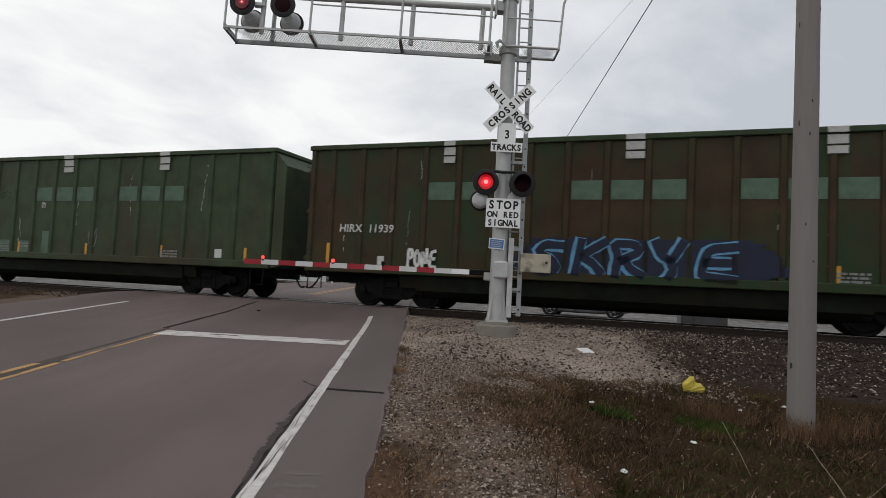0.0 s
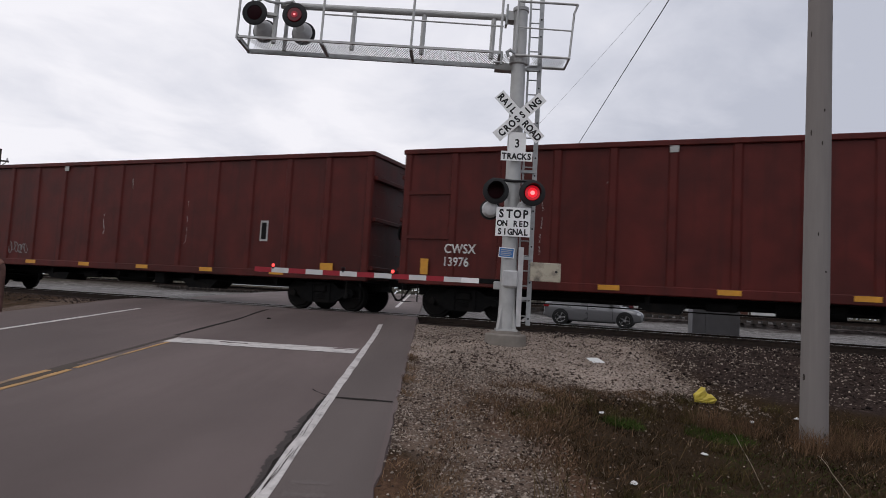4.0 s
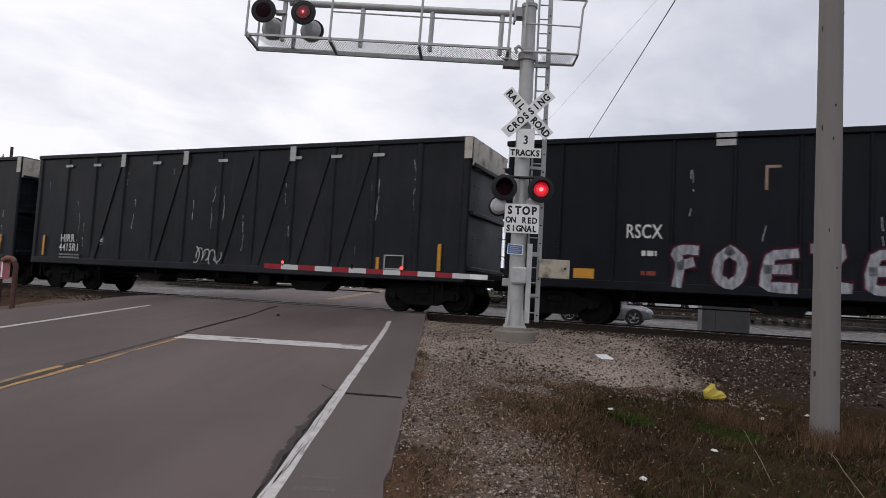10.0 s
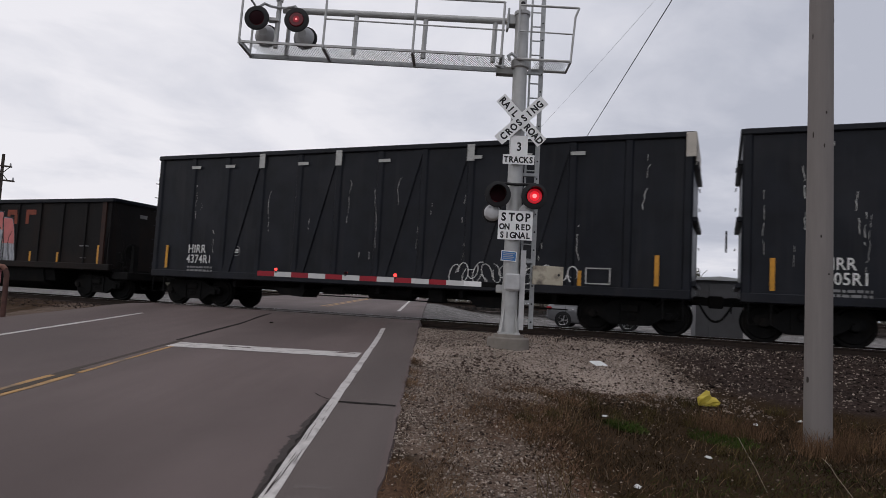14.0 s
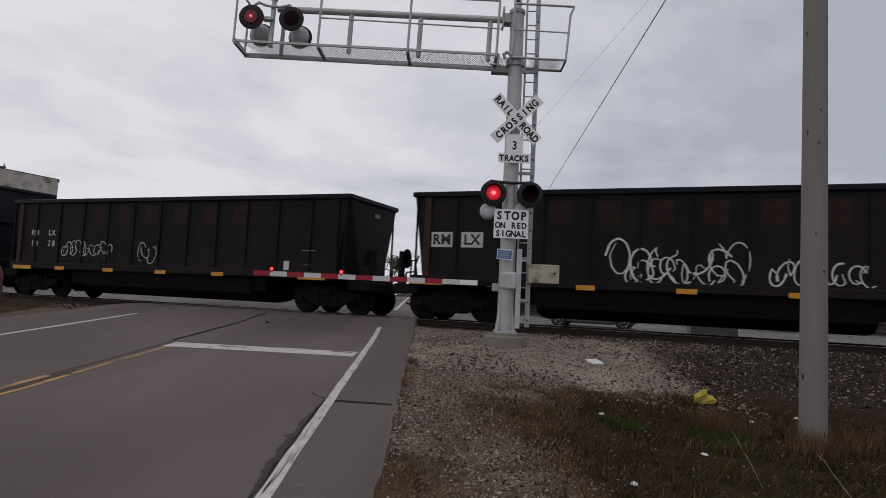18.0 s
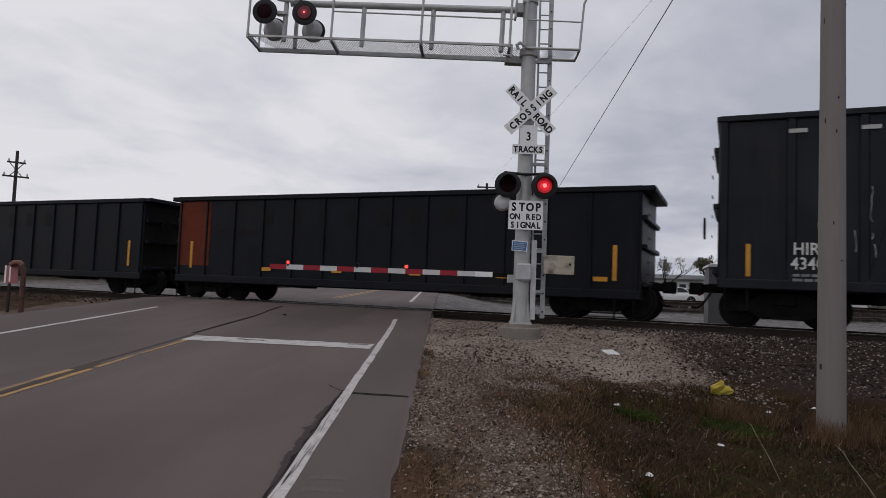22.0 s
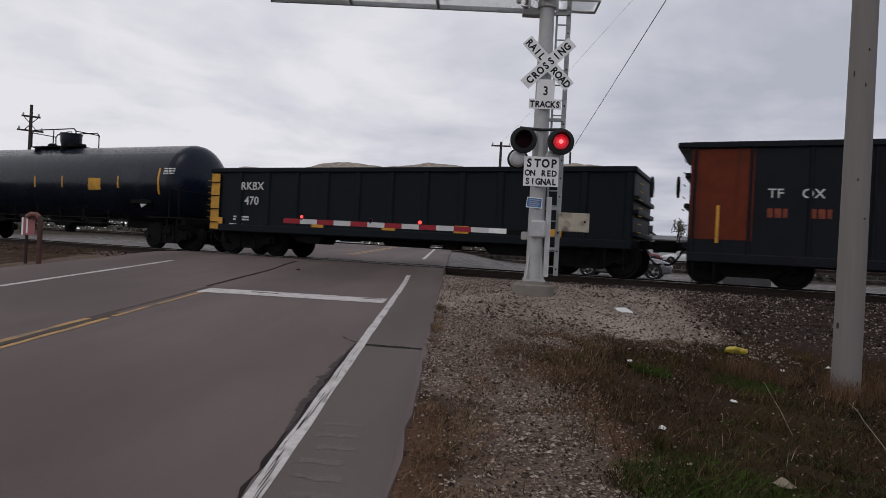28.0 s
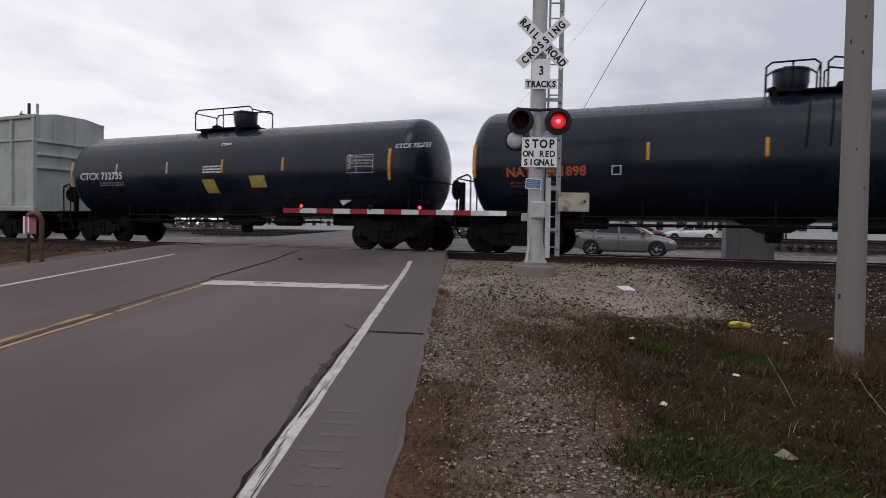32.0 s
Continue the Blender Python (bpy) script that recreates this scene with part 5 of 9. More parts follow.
def sprayed_word(car, text, x, z, wide, tall, gap, w, edge, y, fill, outline, label, seed=1, shift=(0.0, 0.0), haze=None, lean=0.0, taper=1.0):
    """Sprayed letters: each has a wider outline behind its fill, set a little aside where the letters cast a painted shade."""
    rnd = random.Random(seed)
    for i, ch in enumerate(text):
        ox, oz = x + i * gap, z + rnd.uniform(-0.04, 0.04) * tall
        tilt, grow = rnd.uniform(-0.07, 0.07) + lean, rnd.uniform(0.92, 1.06)
        back, front, mist = Shape(), Shape(), Shape()
        for bone in BONES[ch]:
            pts = [(ox + (a - 0.5) * wide * grow + b * tall * tilt + rnd.uniform(-0.03, 0.03) * wide, oz + b * tall * grow + rnd.uniform(-0.02, 0.02) * tall) for a, b in bone]
            for shape, more, at_y, dx, dz in ((back, edge, y - 0.004, 0, 0), (front, 0.0, y - 0.008, *shift)) + (((mist, haze[1], y - 0.002, 0, 0),) if haze else ()):
                r = ribbon([(a + dx, b + dz) for a, b in pts], w + 2 * more, at_y, taper, rnd, 0.10)
                shape.add(r.v, r.f)
        letter = part("graffiti_letter", front, fill, car, label)
        part("outline", back, outline, letter)
        if haze:
            part("overspray", mist, haze[0], letter)


def spray_patch(car, x0, x1, z0, z1, y, material, label, seed):
    """A cloud of paint with a ragged rim."""
    rnd = random.Random(seed)
    n = 60
    ring = []
    for i in range(n):
        a = 2 * math.pi * i / n
        c, s_ = math.cos(a), math.sin(a)
        k = 1 + 0.05 * math.sin(5 * a + seed) + 0.05 * rnd.uniform(-1, 1)
        ring.append(((x0 + x1) / 2 + (x1 - x0) / 2 * k * abs(c) ** 0.5 * (1 if c > 0 else -1), y, (z0 + z1) / 2 + (z1 - z0) / 2 * k * abs(s_) ** 0.6 * (1 if s_ > 0 else -1)))
    part("spray_ground", Shape().add(ring, [tuple(range(n))]), material, car, label)


CARS = []
m_tankorange = mat("orange tank lettering", (0.42, 0.10, 0.03), 0.5, spread=0.15, scale=8, bump=0)
m_ghost = mat("ghost of old red lettering", (0.026, 0.013, 0.011), 0.6, spread=0.4, scale=5, dirt=(0.012, 0.010, 0.010), dirt_amount=0.8, dirt_scale=2.5, bump=0.05, spec=0.1)
# rear ends at the start, metres along the track, from the first car backwards
REAR = [-10.67, -29.56, -50.05, -70.26, -90.24, -109.89, -127.87, -145.84, -163.81, -179.35, -195.79, -211.62, -230.29, -246.32, -262.59, -276.53, -293.39, -307.94, -323.54, -339.73, -355.61]
GAP = 1.25


def room(k, gap=GAP):
    """Length of car k between its own rear end and the one ahead."""
    return 17.4 if k == 0 else REAR[k - 1] - gap - REAR[k]


# 1: green, with a blue sprayed word
car, xs, y, half = green_car(0, REAR[0], room(0), "11939", True)
spray_patch(car, -REAR[0] - half - 4.4, -REAR[0] - half + 1.6, 1.0, 2.0, -1.500, m_navy, "navy sprayed ground", 3)
sprayed_word(car, "SKRYE", -REAR[0] - half - 3.72, 1.10, 0.72, 0.76, 0.98, 0.20, 0.045, -1.502, m_navy, m_cyan, "navy letters edged in pale blue", 3, (0.035, 0.012), None, 0.05)
sprayed_word(car, "PONE", -half + 3.30, 1.13, 0.17, 0.46, 0.22, 0.085, 0.022, -1.503, m_stencil, m_black_spray, "small white bubble letters", 5)
CARS.append(car)

# 2: green
car, xs, y, half = green_car(1, REAR[1], room(1), "11817", False)
CARS.append(car)

# 3, 4: oxide red
for k, number, dull in ((2, "13976", False), (3, "139992", False)):
    car, xs, panel, half = gondola(k, REAR[k], room(k, 1.0), dict(
        paint=m_red, H=4.55, sill=0.90, ribs=14, rib_w=0.15, chord=m_red, brake=-1, label="oxide red high-sided gondola car with vertical ribs"))
    y = panel - 0.004
    letters(car, "CWSX", -half + 1.30, 1.74, 0.25, -1.503, narrow=0.86)
    letters(car, number, -half + 1.27, 1.40, 0.24, -1.503, narrow=0.86)
    level_marks(car, [-half + 0.75], 1.36 if k == 2 else 1.14, -1.512, m_reflector, 0.22 if k == 2 else 0.5, 0.42 if k == 2 else 0.16)
    level_marks(car, [-half + 5.6 + i * 2.65 for i in range(5)], 1.02, -1.514, m_reflector, 0.5, 0.12)
    level_marks(car, [half - 1.3], 1.24, -1.512, m_reflector, 0.42, 0.22)
    stick(car, "placard_holder", half - 3.6, 2.25, 0.28, 0.62, y, m_scrape)
    stick(car, "placard", half - 3.6, 2.25, 0.18, 0.50, y - 0.007, m_under)
    scrapes(car, 20, -half + 1.5, half - 1, 1.7, 4.3, y, 60 + k)
    stick(car, "repair_plate", -half + 7.0, 4.36, 0.2, 0.22, -1.506, m_scrape)
    for zz in (3.35, 2.15):
        for i in ((0, 1) if k == 3 else (0,)):
            stick(car, "side_rail", (xs[i] + xs[i + 1]) / 2, zz, xs[i + 1] - xs[i] - 0.1, 0.09, panel, m_red, t=0.05)
    if k == 3:
        scribble(car, -half + 4.1, -half + 5.3, 1.25, 1.75, 0.05, y, 7, m_dimstencil)
    CARS.append(car)

# 5: dark blue green
k = 4
car, xs, panel, half = gondola(k, REAR[k] - 0.1, room(k, 1.55) + 0.1, dict(
    paint=m_blue, H=4.63, sill=0.88, ribs=14, rib_w=0.13, chord=m_blue, brake=-1, label="dark blue-green high-sided gondola car, dusty and scratched"))
y = panel - 0.004
stick(car, "repaint_patch", -half + 3.5, 2.35, 0.8, 0.34, -1.500, m_black)
letters(car, "HIRR", -half + 3.2, 2.24, 0.22, -1.508)
letters(car, "139 567", -half + 2.95, 1.72, 0.22, -1.503, m_decal, spread=0.4)
scribble(car, -half + 5.0, -half + 6.0, 1.1, 1.62, 0.035, -1.504, 41, m_silver)
bars(car, -half + 3.0, 1.52, 3, 1.0, y, m_dimstencil, seed=4)
level_marks(car, [-half + 0.85], 1.56, -1.512, m_reflector, 0.32, 0.2)
level_marks(car, [half - 0.75], 1.14, -1.512, m_reflector, 0.55, 0.22)
level_marks(car, [xs[10] + 1.1 - 4.0 * i for i in range(3)], 0.99, -1.514, m_reflector, 0.42, 0.12)
for i in (3, 6, 9):
    for z, h in ((4.44, 0.09), (4.27, 0.1), (4.1, 0.1)):
        stick(car, "repair_plate", xs[i] + 0.7, z, 0.38, h, -1.535 if z > 4.4 else -1.503, m_scrape)
stick(car, "scuff", xs[9] + 0.2, 2.3, 0.09, 0.42, y, m_scrape)
part("placard_holder", Shape().box(-0.30, 0.30, -0.02, 0, 0.2, 0.24).box(-0.30, 0.30, -0.02, 0, -0.24, -0.20).box(-0.30, -0.26, -0.02, 0, -0.2, 0.2).box(0.26, 0.30, -0.02, 0, -0.2, 0.2), m_scrape, car, at=Matrix.Translation((xs[10] + 1.1, y, 1.28)))
scrapes(car, 14, -half + 1.5, half - 1, 1.2, 4.2, y, 64)
part("roof_bow", Shape().path([(-half + 0.3, -1.3, 4.62), (-half + 3.6, -1.0, 4.70)], 0.035), m_under, car)
CARS.append(car)

# 6: black with faded railway lettering and tall silver graffiti
k = 5
car, xs, panel, half = gondola(k, REAR[k], room(k, 0.95), dict(
    paint=m_black, H=4.6, sill=0.90, truck=1.3, ribs=14, rib_w=0.05, chord=m_black, brake=1, label="black high-sided gondola car with tall silver graffiti"))
y = panel - 0.004
# the old company name is kept as letter-high marks only
for i in range(8):
    s = Shape()
    h, w = 0.56, 0.32
    s.box(-w / 2, -w / 2 + 0.06, -0.006, 0, 0, h)
    if i % 3 != 2:
        s.box(-w / 2 + 0.06, w / 2, -0.006, 0, h - 0.06, h)
    if i % 2:
        s.box(-w / 2 + 0.06, w / 2, -0.006, 0, h * 0.45, h * 0.45 + 0.05)
    if i % 4 in (1, 3, 2):
        s.box(w / 2 - 0.06, w / 2, -0.006, 0, 0, h - 0.08)
    if i not in (2,):
        part("faded_letter", s, m_rustletters, car, at=Matrix.Translation((-half + 6.16 + i * 1.0, y, 3.26)))
letters(car, "RSCX", -half + 3.02, 2.14, 0.34, y, narrow=0.70)
bars(car, -half + 3.4, 1.84, 1, 0.34, y, m_stencil, 0.12, seed=3)
bars(car, -half + 4.05, 1.84, 1, 0.22, y, m_stencil, 0.12, seed=6)
bars(car, -half + 3.4, 1.36, 1, 0.34, y, m_redstencil, 0.1, seed=8)
sprayed_word(car, "FOEZENDAUES", -half + 4.32, 1.10, 0.64, 0.86, 0.99, 0.205, 0.022, -1.503, m_silver, m_magenta, "tall silver sprayed letters edged in magenta", 9, (0, 0), (m_mist, 0.075), 0.0, 1.1)
level_marks(car, [-half + 2.05, half - 2.25], 1.25, y, m_reflector, 0.5, 0.24)
for i in (4, 7, 10, 12):
    for z, h in ((4.52, 0.1), (4.36, 0.15)):
        stick(car, "repair_plate", xs[i] - 0.2, z, 0.42, h, -1.536 if z > 4.46 else -1.502, m_scrape)
scrapes(car, 10, -half + 1.5, half - 1, 1.9, 4.1, y, 65)
CARS.append(car)

# 7, 8, 9 and 13: black truss-sided cars with a cream end panel
for k, number, H in ((6, "4415R1", 4.78), (7, "4405R1", 4.8), (8, "4374R1", 4.8), (12, "4340R1", 4.8)):
    n = 12
    car, xs, panel, half = gondola(k, REAR[k] + {8: 0.5, 12: 0.25}.get(k, 0), room(k, 1.4 if k == 12 else 1.05) - {8: 0.5, 12: 0.67}.get(k, 0), dict(
        paint=m_truss, H=H, sill=0.90, ribs=n, rib_w=0.14, diagonal=(2, 4, 6, 7, 8, 9), truck=1.38, chord=m_truss, cream_end=True, brake=-1,
        label="scratched black truss-sided gondola car with a cream end panel"))
    y = panel - 0.004
    letters(car, "HIRR", -half + 1.5, 1.66, 0.27, -1.506, narrow=0.84)
    letters(car, number, -half + 1.46, 1.34, 0.27, -1.506, narrow=0.84)
    bars(car, -half + 1.5, 1.24, 2, 1.0, -1.504, m_dimstencil, 0.06, seed=k)
    vertical_marks(car, [-half + 0.62, half - 0.75], 1.52, 0.72, -1.506, m_reflector, 0.1)
    vertical_marks(car, [xs[i] + 0.25 for i in (2, 4, 6, 8, 10)], 1.24, 0.46, y, m_reflector, 0.09)
    ring = [(0.14 * math.cos(a), 0.15 * math.sin(a)) for a in [i * math.pi / 9 for i in range(19)]]
    part("stencil_ring", ribbon(ring, 0.020, -0.004), m_dimstencil, car, "thin stencilled ring", at=Matrix.Translation((xs[2] + 0.55, y, 1.75)))
    bars(car, xs[2] + 0.47, 1.80, 2, 0.16, y, m_stencil, 0.04, seed=2)
    for i in (1, 2, 4, 6, 8, 9, 10):
        stick(car, "repair_plate", xs[i] + 0.12, H - 0.42, 0.36, 0.09, -1.506, m_scrape)
    for i in (3, 5, 8):
        stick(car, "scuff", xs[i], H - 0.30, 0.2, 0.44, -1.537, m_scrape, "white scuffed plate")
    part("placard_holder", Shape().box(-0.30, 0.30, -0.02, 0, 0.17, 0.2).box(-0.30, 0.30, -0.02, 0, -0.2, -0.17).box(-0.30, -0.27, -0.02, 0, -0.2, 0.2).box(0.27, 0.30, -0.02, 0, -0.2, 0.2), m_scrape, car, at=Matrix.Translation((half - 2.1, -1.51, 1.35)))
    scrapes(car, 72 if k != 7 else 120, -half + 0.8, half - 0.8, 1.5, H - 0.4, y, 70 + k)
    scrapes(car, 14, -half + 0.2, half - 0.2, 1.5, H - 0.4, -1.503, 170 + k)
    tag = {6: (half - 9.3, half - 8.2), 7: (half - 12, half - 11), 8: (half - 5.9, half - 2.6), 12: (half - 5.2, half - 3.9)}[k]
    scribble(car, tag[0], tag[1], 1.0, 1.64, 0.036, -1.50, k, m_stencil, 4 if k != 8 else 9)
    if k == 12:
        scribble(car, -half + 5.1, -half + 6.2, 1.25, 2.1, 0.03, -1.50, 31, m_stencil, 5)
    if k == 7:
        s = Shape()
        stroke(s, [(0, 0.5), (0, 0)], 0.05, -0.006)
        stroke(s, [(-0.14, 0.16), (0, 0), (0.14, 0.16)], 0.05, -0.007)
        part("painted_arrow", s, m_stencil, car, at=Matrix.Translation((xs[6] - 0.1, -1.50, 1.05)))
    CARS.append(car)

# 10, 11, 12: bathtub cars whose ends lean out
for k, marks, label in ((9, ("RM", "LX"), "rust-stained black bathtub gondola car with pink and silver graffiti"),
                        (10, ("RM", "LX"), "rust-stained black bathtub gondola car with scrawled white graffiti"),
                        (11, ("RM", "LX"), "rust-stained black bathtub gondola car with small white tags")):
    set_in = 0.22 if k == 10 else 0.0
    length = room(k, {9: 1.42, 10: 2.05, 11: 1.80}[k]) - set_in
    car, xs, panel, half = gondola(k, REAR[k] + set_in, length, dict(
        paint=m_brownblack, H=3.44, sill=1.0, ribs=12, truck=0.85 if k == 11 else 1.0, rib_w=0.03, taper=0.75, tub=True, platform=True, steps=False, chord=m_black, label=label, **({"post": m_brownblack} if k == 11 else {})))
    rear = -half - set_in
    y = panel - 0.004
    for j, mk in enumerate(marks):
        x = rear + {9: 0.95, 10: 0.78, 11: 0.35}[k] + j * 0.85
        if k < 11:
            stick(car, "number_panel", x + 0.28, 2.16, 0.60, 0.40, y, m_decal)
            letters(car, mk, x + 0.28, 2.04, 0.27, y - 0.008, m_black_spray, align="CENTER", heavy=0.03)
        else:
            letters(car, mk, x + 0.82, 2.16, 0.20, y, m_decal, align="CENTER", spread=0.1)
            letters(car, "14" if j == 0 else "28", x + 0.82, 1.78, 0.21, y, m_decal, align="CENTER", spread=0.5)
    stick(car, "end_number", 0, 0, 0.3, 0.12, 0, m_dimstencil).matrix_basis = Matrix.Translation((half + 0.42, -0.6, 2.9)) @ Matrix.Rotation(radians(90), 4, "Z")
    if k == 9:
        vertical_marks(car, [rear + 0.55, half - 0.6], 1.45, 0.75, y, m_reflector, 0.1)
        vertical_marks(car, [rear + 1.6 + i * 1.42 for i in range(8)], 1.30, 0.5, y, m_reflector, 0.09)
        # faded orange word behind, as plain marks
        for i in (0, 1, 4, 5, 6):
            s = Shape().box(-0.3, -0.14, -0.004, 0, 0, 0.52).box(-0.14, 0.22, -0.004, 0, 0.34, 0.52)
            if i % 2:
                s.box(0.1, 0.26, -0.004, 0, 0, 0.34)
            part("faded_letter", s, m_redstencil, car, at=Matrix.Translation((rear + 3.9 + i * 1.02, y, 2.55)))
        # leaning slabs of silver letters with pink tops, edged in black: foot from, to, head from, to, height of the head
        unit = 5.4 / 500
        for a0, a1, b0, b1, up, rosy in ((400, 476, 420, 478, 160, 0.75), (508, 584, 486, 552, 208, 0.50), (586, 652, 566, 628, 200, 0.55), (642, 746, 682, 712, 208, 0.62), (766, 832, 757, 818, 212, 0.66), (826, 900, 816, 868, 186, 0.45)):
            foot, head = 1.14, 1.14 + up / 212 * 1.92
            at_x = lambda q: rear + 4.0 + (q - 400) * unit
            side = lambda u, k: at_x((a0 if k == 0 else a1) + ((b0 if k == 0 else b1) - (a0 if k == 0 else a1)) * u) + 0.035 * math.sin(7 * u + a0)
            us = [i / 8 for i in range(9)]
            rim = [(side(u, 0), foot + (head - foot) * u) for u in us] + [(side(u, 1), foot + (head - foot) * u - 0.05 * u) for u in reversed(us)]
            slab = part("graffiti_letter", Shape().add([(p, y - 0.008, q) for p, q in rim], [(i, i + 1, 16 - i, 17 - i) for i in range(8)]), m_silver, car, "silver sprayed letter with a pink top")
            top_us = [rosy + (1 - rosy) * i / 4 for i in range(5)]
            pink = [(side(u, 0) + 0.03, foot + (head - foot) * u - 0.02 + 0.05 * math.sin(9 * u + a1)) for u in top_us] + [(side(u, 1) - 0.03, foot + (head - foot) * u - 0.08) for u in reversed(top_us)]
            part("pink_top", Shape().add([(p, y - 0.011, q) for p, q in pink], [(i, i + 1, 8 - i, 9 - i) for i in range(4)]), m_pink, slab, "pink sprayed top")
            line = ribbon(rim + [rim[0]], 0.045, y - 0.014)
            part("outline", line, m_black_spray, slab)
            c0, c1 = side(0.12, 0), side(0.12, 1)
            part("inner_line", ribbon([(c0 + (c1 - c0) * 0.55, foot + 0.12), (c0 + (c1 - c0) * 0.38, foot + (head - foot) * 0.5), (c0 + (c1 - c0) * 0.62, foot + (head - foot) * 0.66)], 0.05, y - 0.015, 0.6), m_black_spray, slab)
        dot = [(at_x(457) + 0.21 * math.cos(a), y - 0.009, 2.92 + 0.28 * math.sin(a)) for a in [i * math.pi / 10 for i in range(20)]]
        part("graffiti_dot", Shape().add(dot, [tuple(range(20))]), m_silver, car, "silver sprayed dot")
        part("orange_smear", Shape().box(at_x(640), at_x(664), y - 0.0155, y - 0.013, 1.15, 1.62), m_redstencil, car)
    else:
        level_marks(car, [rear + 0.7, half - 1.12], 1.02, -1.514, m_reflector, 0.92, 0.13)
        level_marks(car, [rear + 2.6 + i * 2.3 for i in range(4)], 1.02, -1.514, m_reflector, 0.45, 0.12)
        for i in range(6):
            part("faded_letter", Shape().box(-0.28, 0.28, -0.004, 0, 0, 0.6), m_ghost, car, at=Matrix.Translation((rear + 4.2 + i * 1.2, y, 2.55)))
    if k == 10:
        scribble(car, rear + 5.5, rear + 8.5, 1.12, 2.35, 0.06, y, 21, m_stencil, 15)
        scribble(car, rear + 5.8, rear + 8.3, 1.12, 1.9, 0.05, y - 0.002, 22, m_stencil, 15)
        scribble(car, rear + 8.9, rear + 10.9, 1.15, 1.85, 0.05, y, 24, m_stencil, 15)
        scribble(car, rear + 11.4, rear + 12.2, 1.2, 1.95, 0.04, y, 23, m_stencil, 15)
    if k == 11:
        scribble(car, rear + 2.55, rear + 4.9, 1.42, 2.1, 0.036, y, 22, m_stencil, 8)
        scribble(car, rear + 6.1, rear + 6.9, 1.2, 2.0, 0.036, y, 23, m_stencil, 4)
        stick(car, "placard", half - 2.05, 1.35, 0.18, 0.26, y, m_decal)
    s = Shape().box(-0.22, 0.22, -0.010, 0, 0.28, 0.31).box(-0.15, 0.14, -0.010, 0, -0.13, -0.11)
    part("placard_holder", s, m_dimstencil, car, at=Matrix.Translation((half - 1.3, y, 1.5)))
    CARS.append(car)

# 14, 15, 17: gondolas whose top edge overhangs the ends, with orange ends
for k, ends, marks, label in ((13, (-1,), ("TF", "OX"), "sooty black gondola car with a dull orange end"),
                              (14, (1,), ("TF", "OX"), "sooty black gondola car with rusty orange lettering"),
                              (16, (-1,), ("TF", "OX"), "sooty black gondola car with a bright orange end")):
    car, xs, panel, half = gondola(k, REAR[k] + (0.30 if k == 14 else 0.0), room(k, 1.2) - (0.65 if k == 14 else 0.22), dict(
        paint=m_black, H=3.26, sill=0.55, ribs=13, rib_w=0.045, flare=0.30, chord=m_black, brake=ends[0], iron=m_under,
        end_paint=m_orange if k != 14 else m_brownblack, end_ways=ends, label=label, truck=1.3 if k == 16 else 1.05))
    y = panel - 0.004
    for way in ends:
        if k != 14:
            stick(car, "end_band", way * (half - 0.68), 2.08, 1.32, 2.05, y, m_orange, "orange painted end band")
    x = -half + 1.62
    for j, mk in enumerate(marks):
        letters(car, mk, x + j * (0.84 if k != 16 else 0.66), 2.02, 0.205, y - 0.004, m_redstencil if k == 14 else (m_stencil if k == 16 else m_ghost))
        if k == 14:
            letters(car, ("23", "08")[j], x - 0.05 + j * 0.84, 1.60, 0.205, y - 0.004, m_redstencil)
        elif k == 16:
            bars(car, x + j * 0.84, 1.78, 1, 0.4, y - 0.004, m_redstencil, 0.2, seed=k)
    vertical_marks(car, [-half + 0.62, half - (1.2 if k == 16 else 0.62)], 1.40, 0.85, y - 0.010, m_reflector, 0.10 if k != 16 else 0.07)
    if k == 13:
        level_marks(car, [half - 0.95 - i * 2.5 for i in range(5)], 1.0, -1.50, m_reflector, 0.34, 0.11)
    elif k == 14:
        vertical_marks(car, [-half + 3.28 + i * 2.3 for i in range(2)], 1.30, 0.5, y, m_reflector_w, 0.08)
    else:
        vertical_marks(car, [-half + 3.3 + i * 2.6 for i in range(4)], 1.30, 0.45, y, m_reflector_w, 0.06)
    for i in range(7):
        part("faded_letter", Shape().box(-0.18, 0.18, -0.004, 0, 0, 0.5), m_brownblack, car, at=Matrix.Translation((-half + 3.6 + i * 1.0, y, 2.3)))
    CARS.append(car)

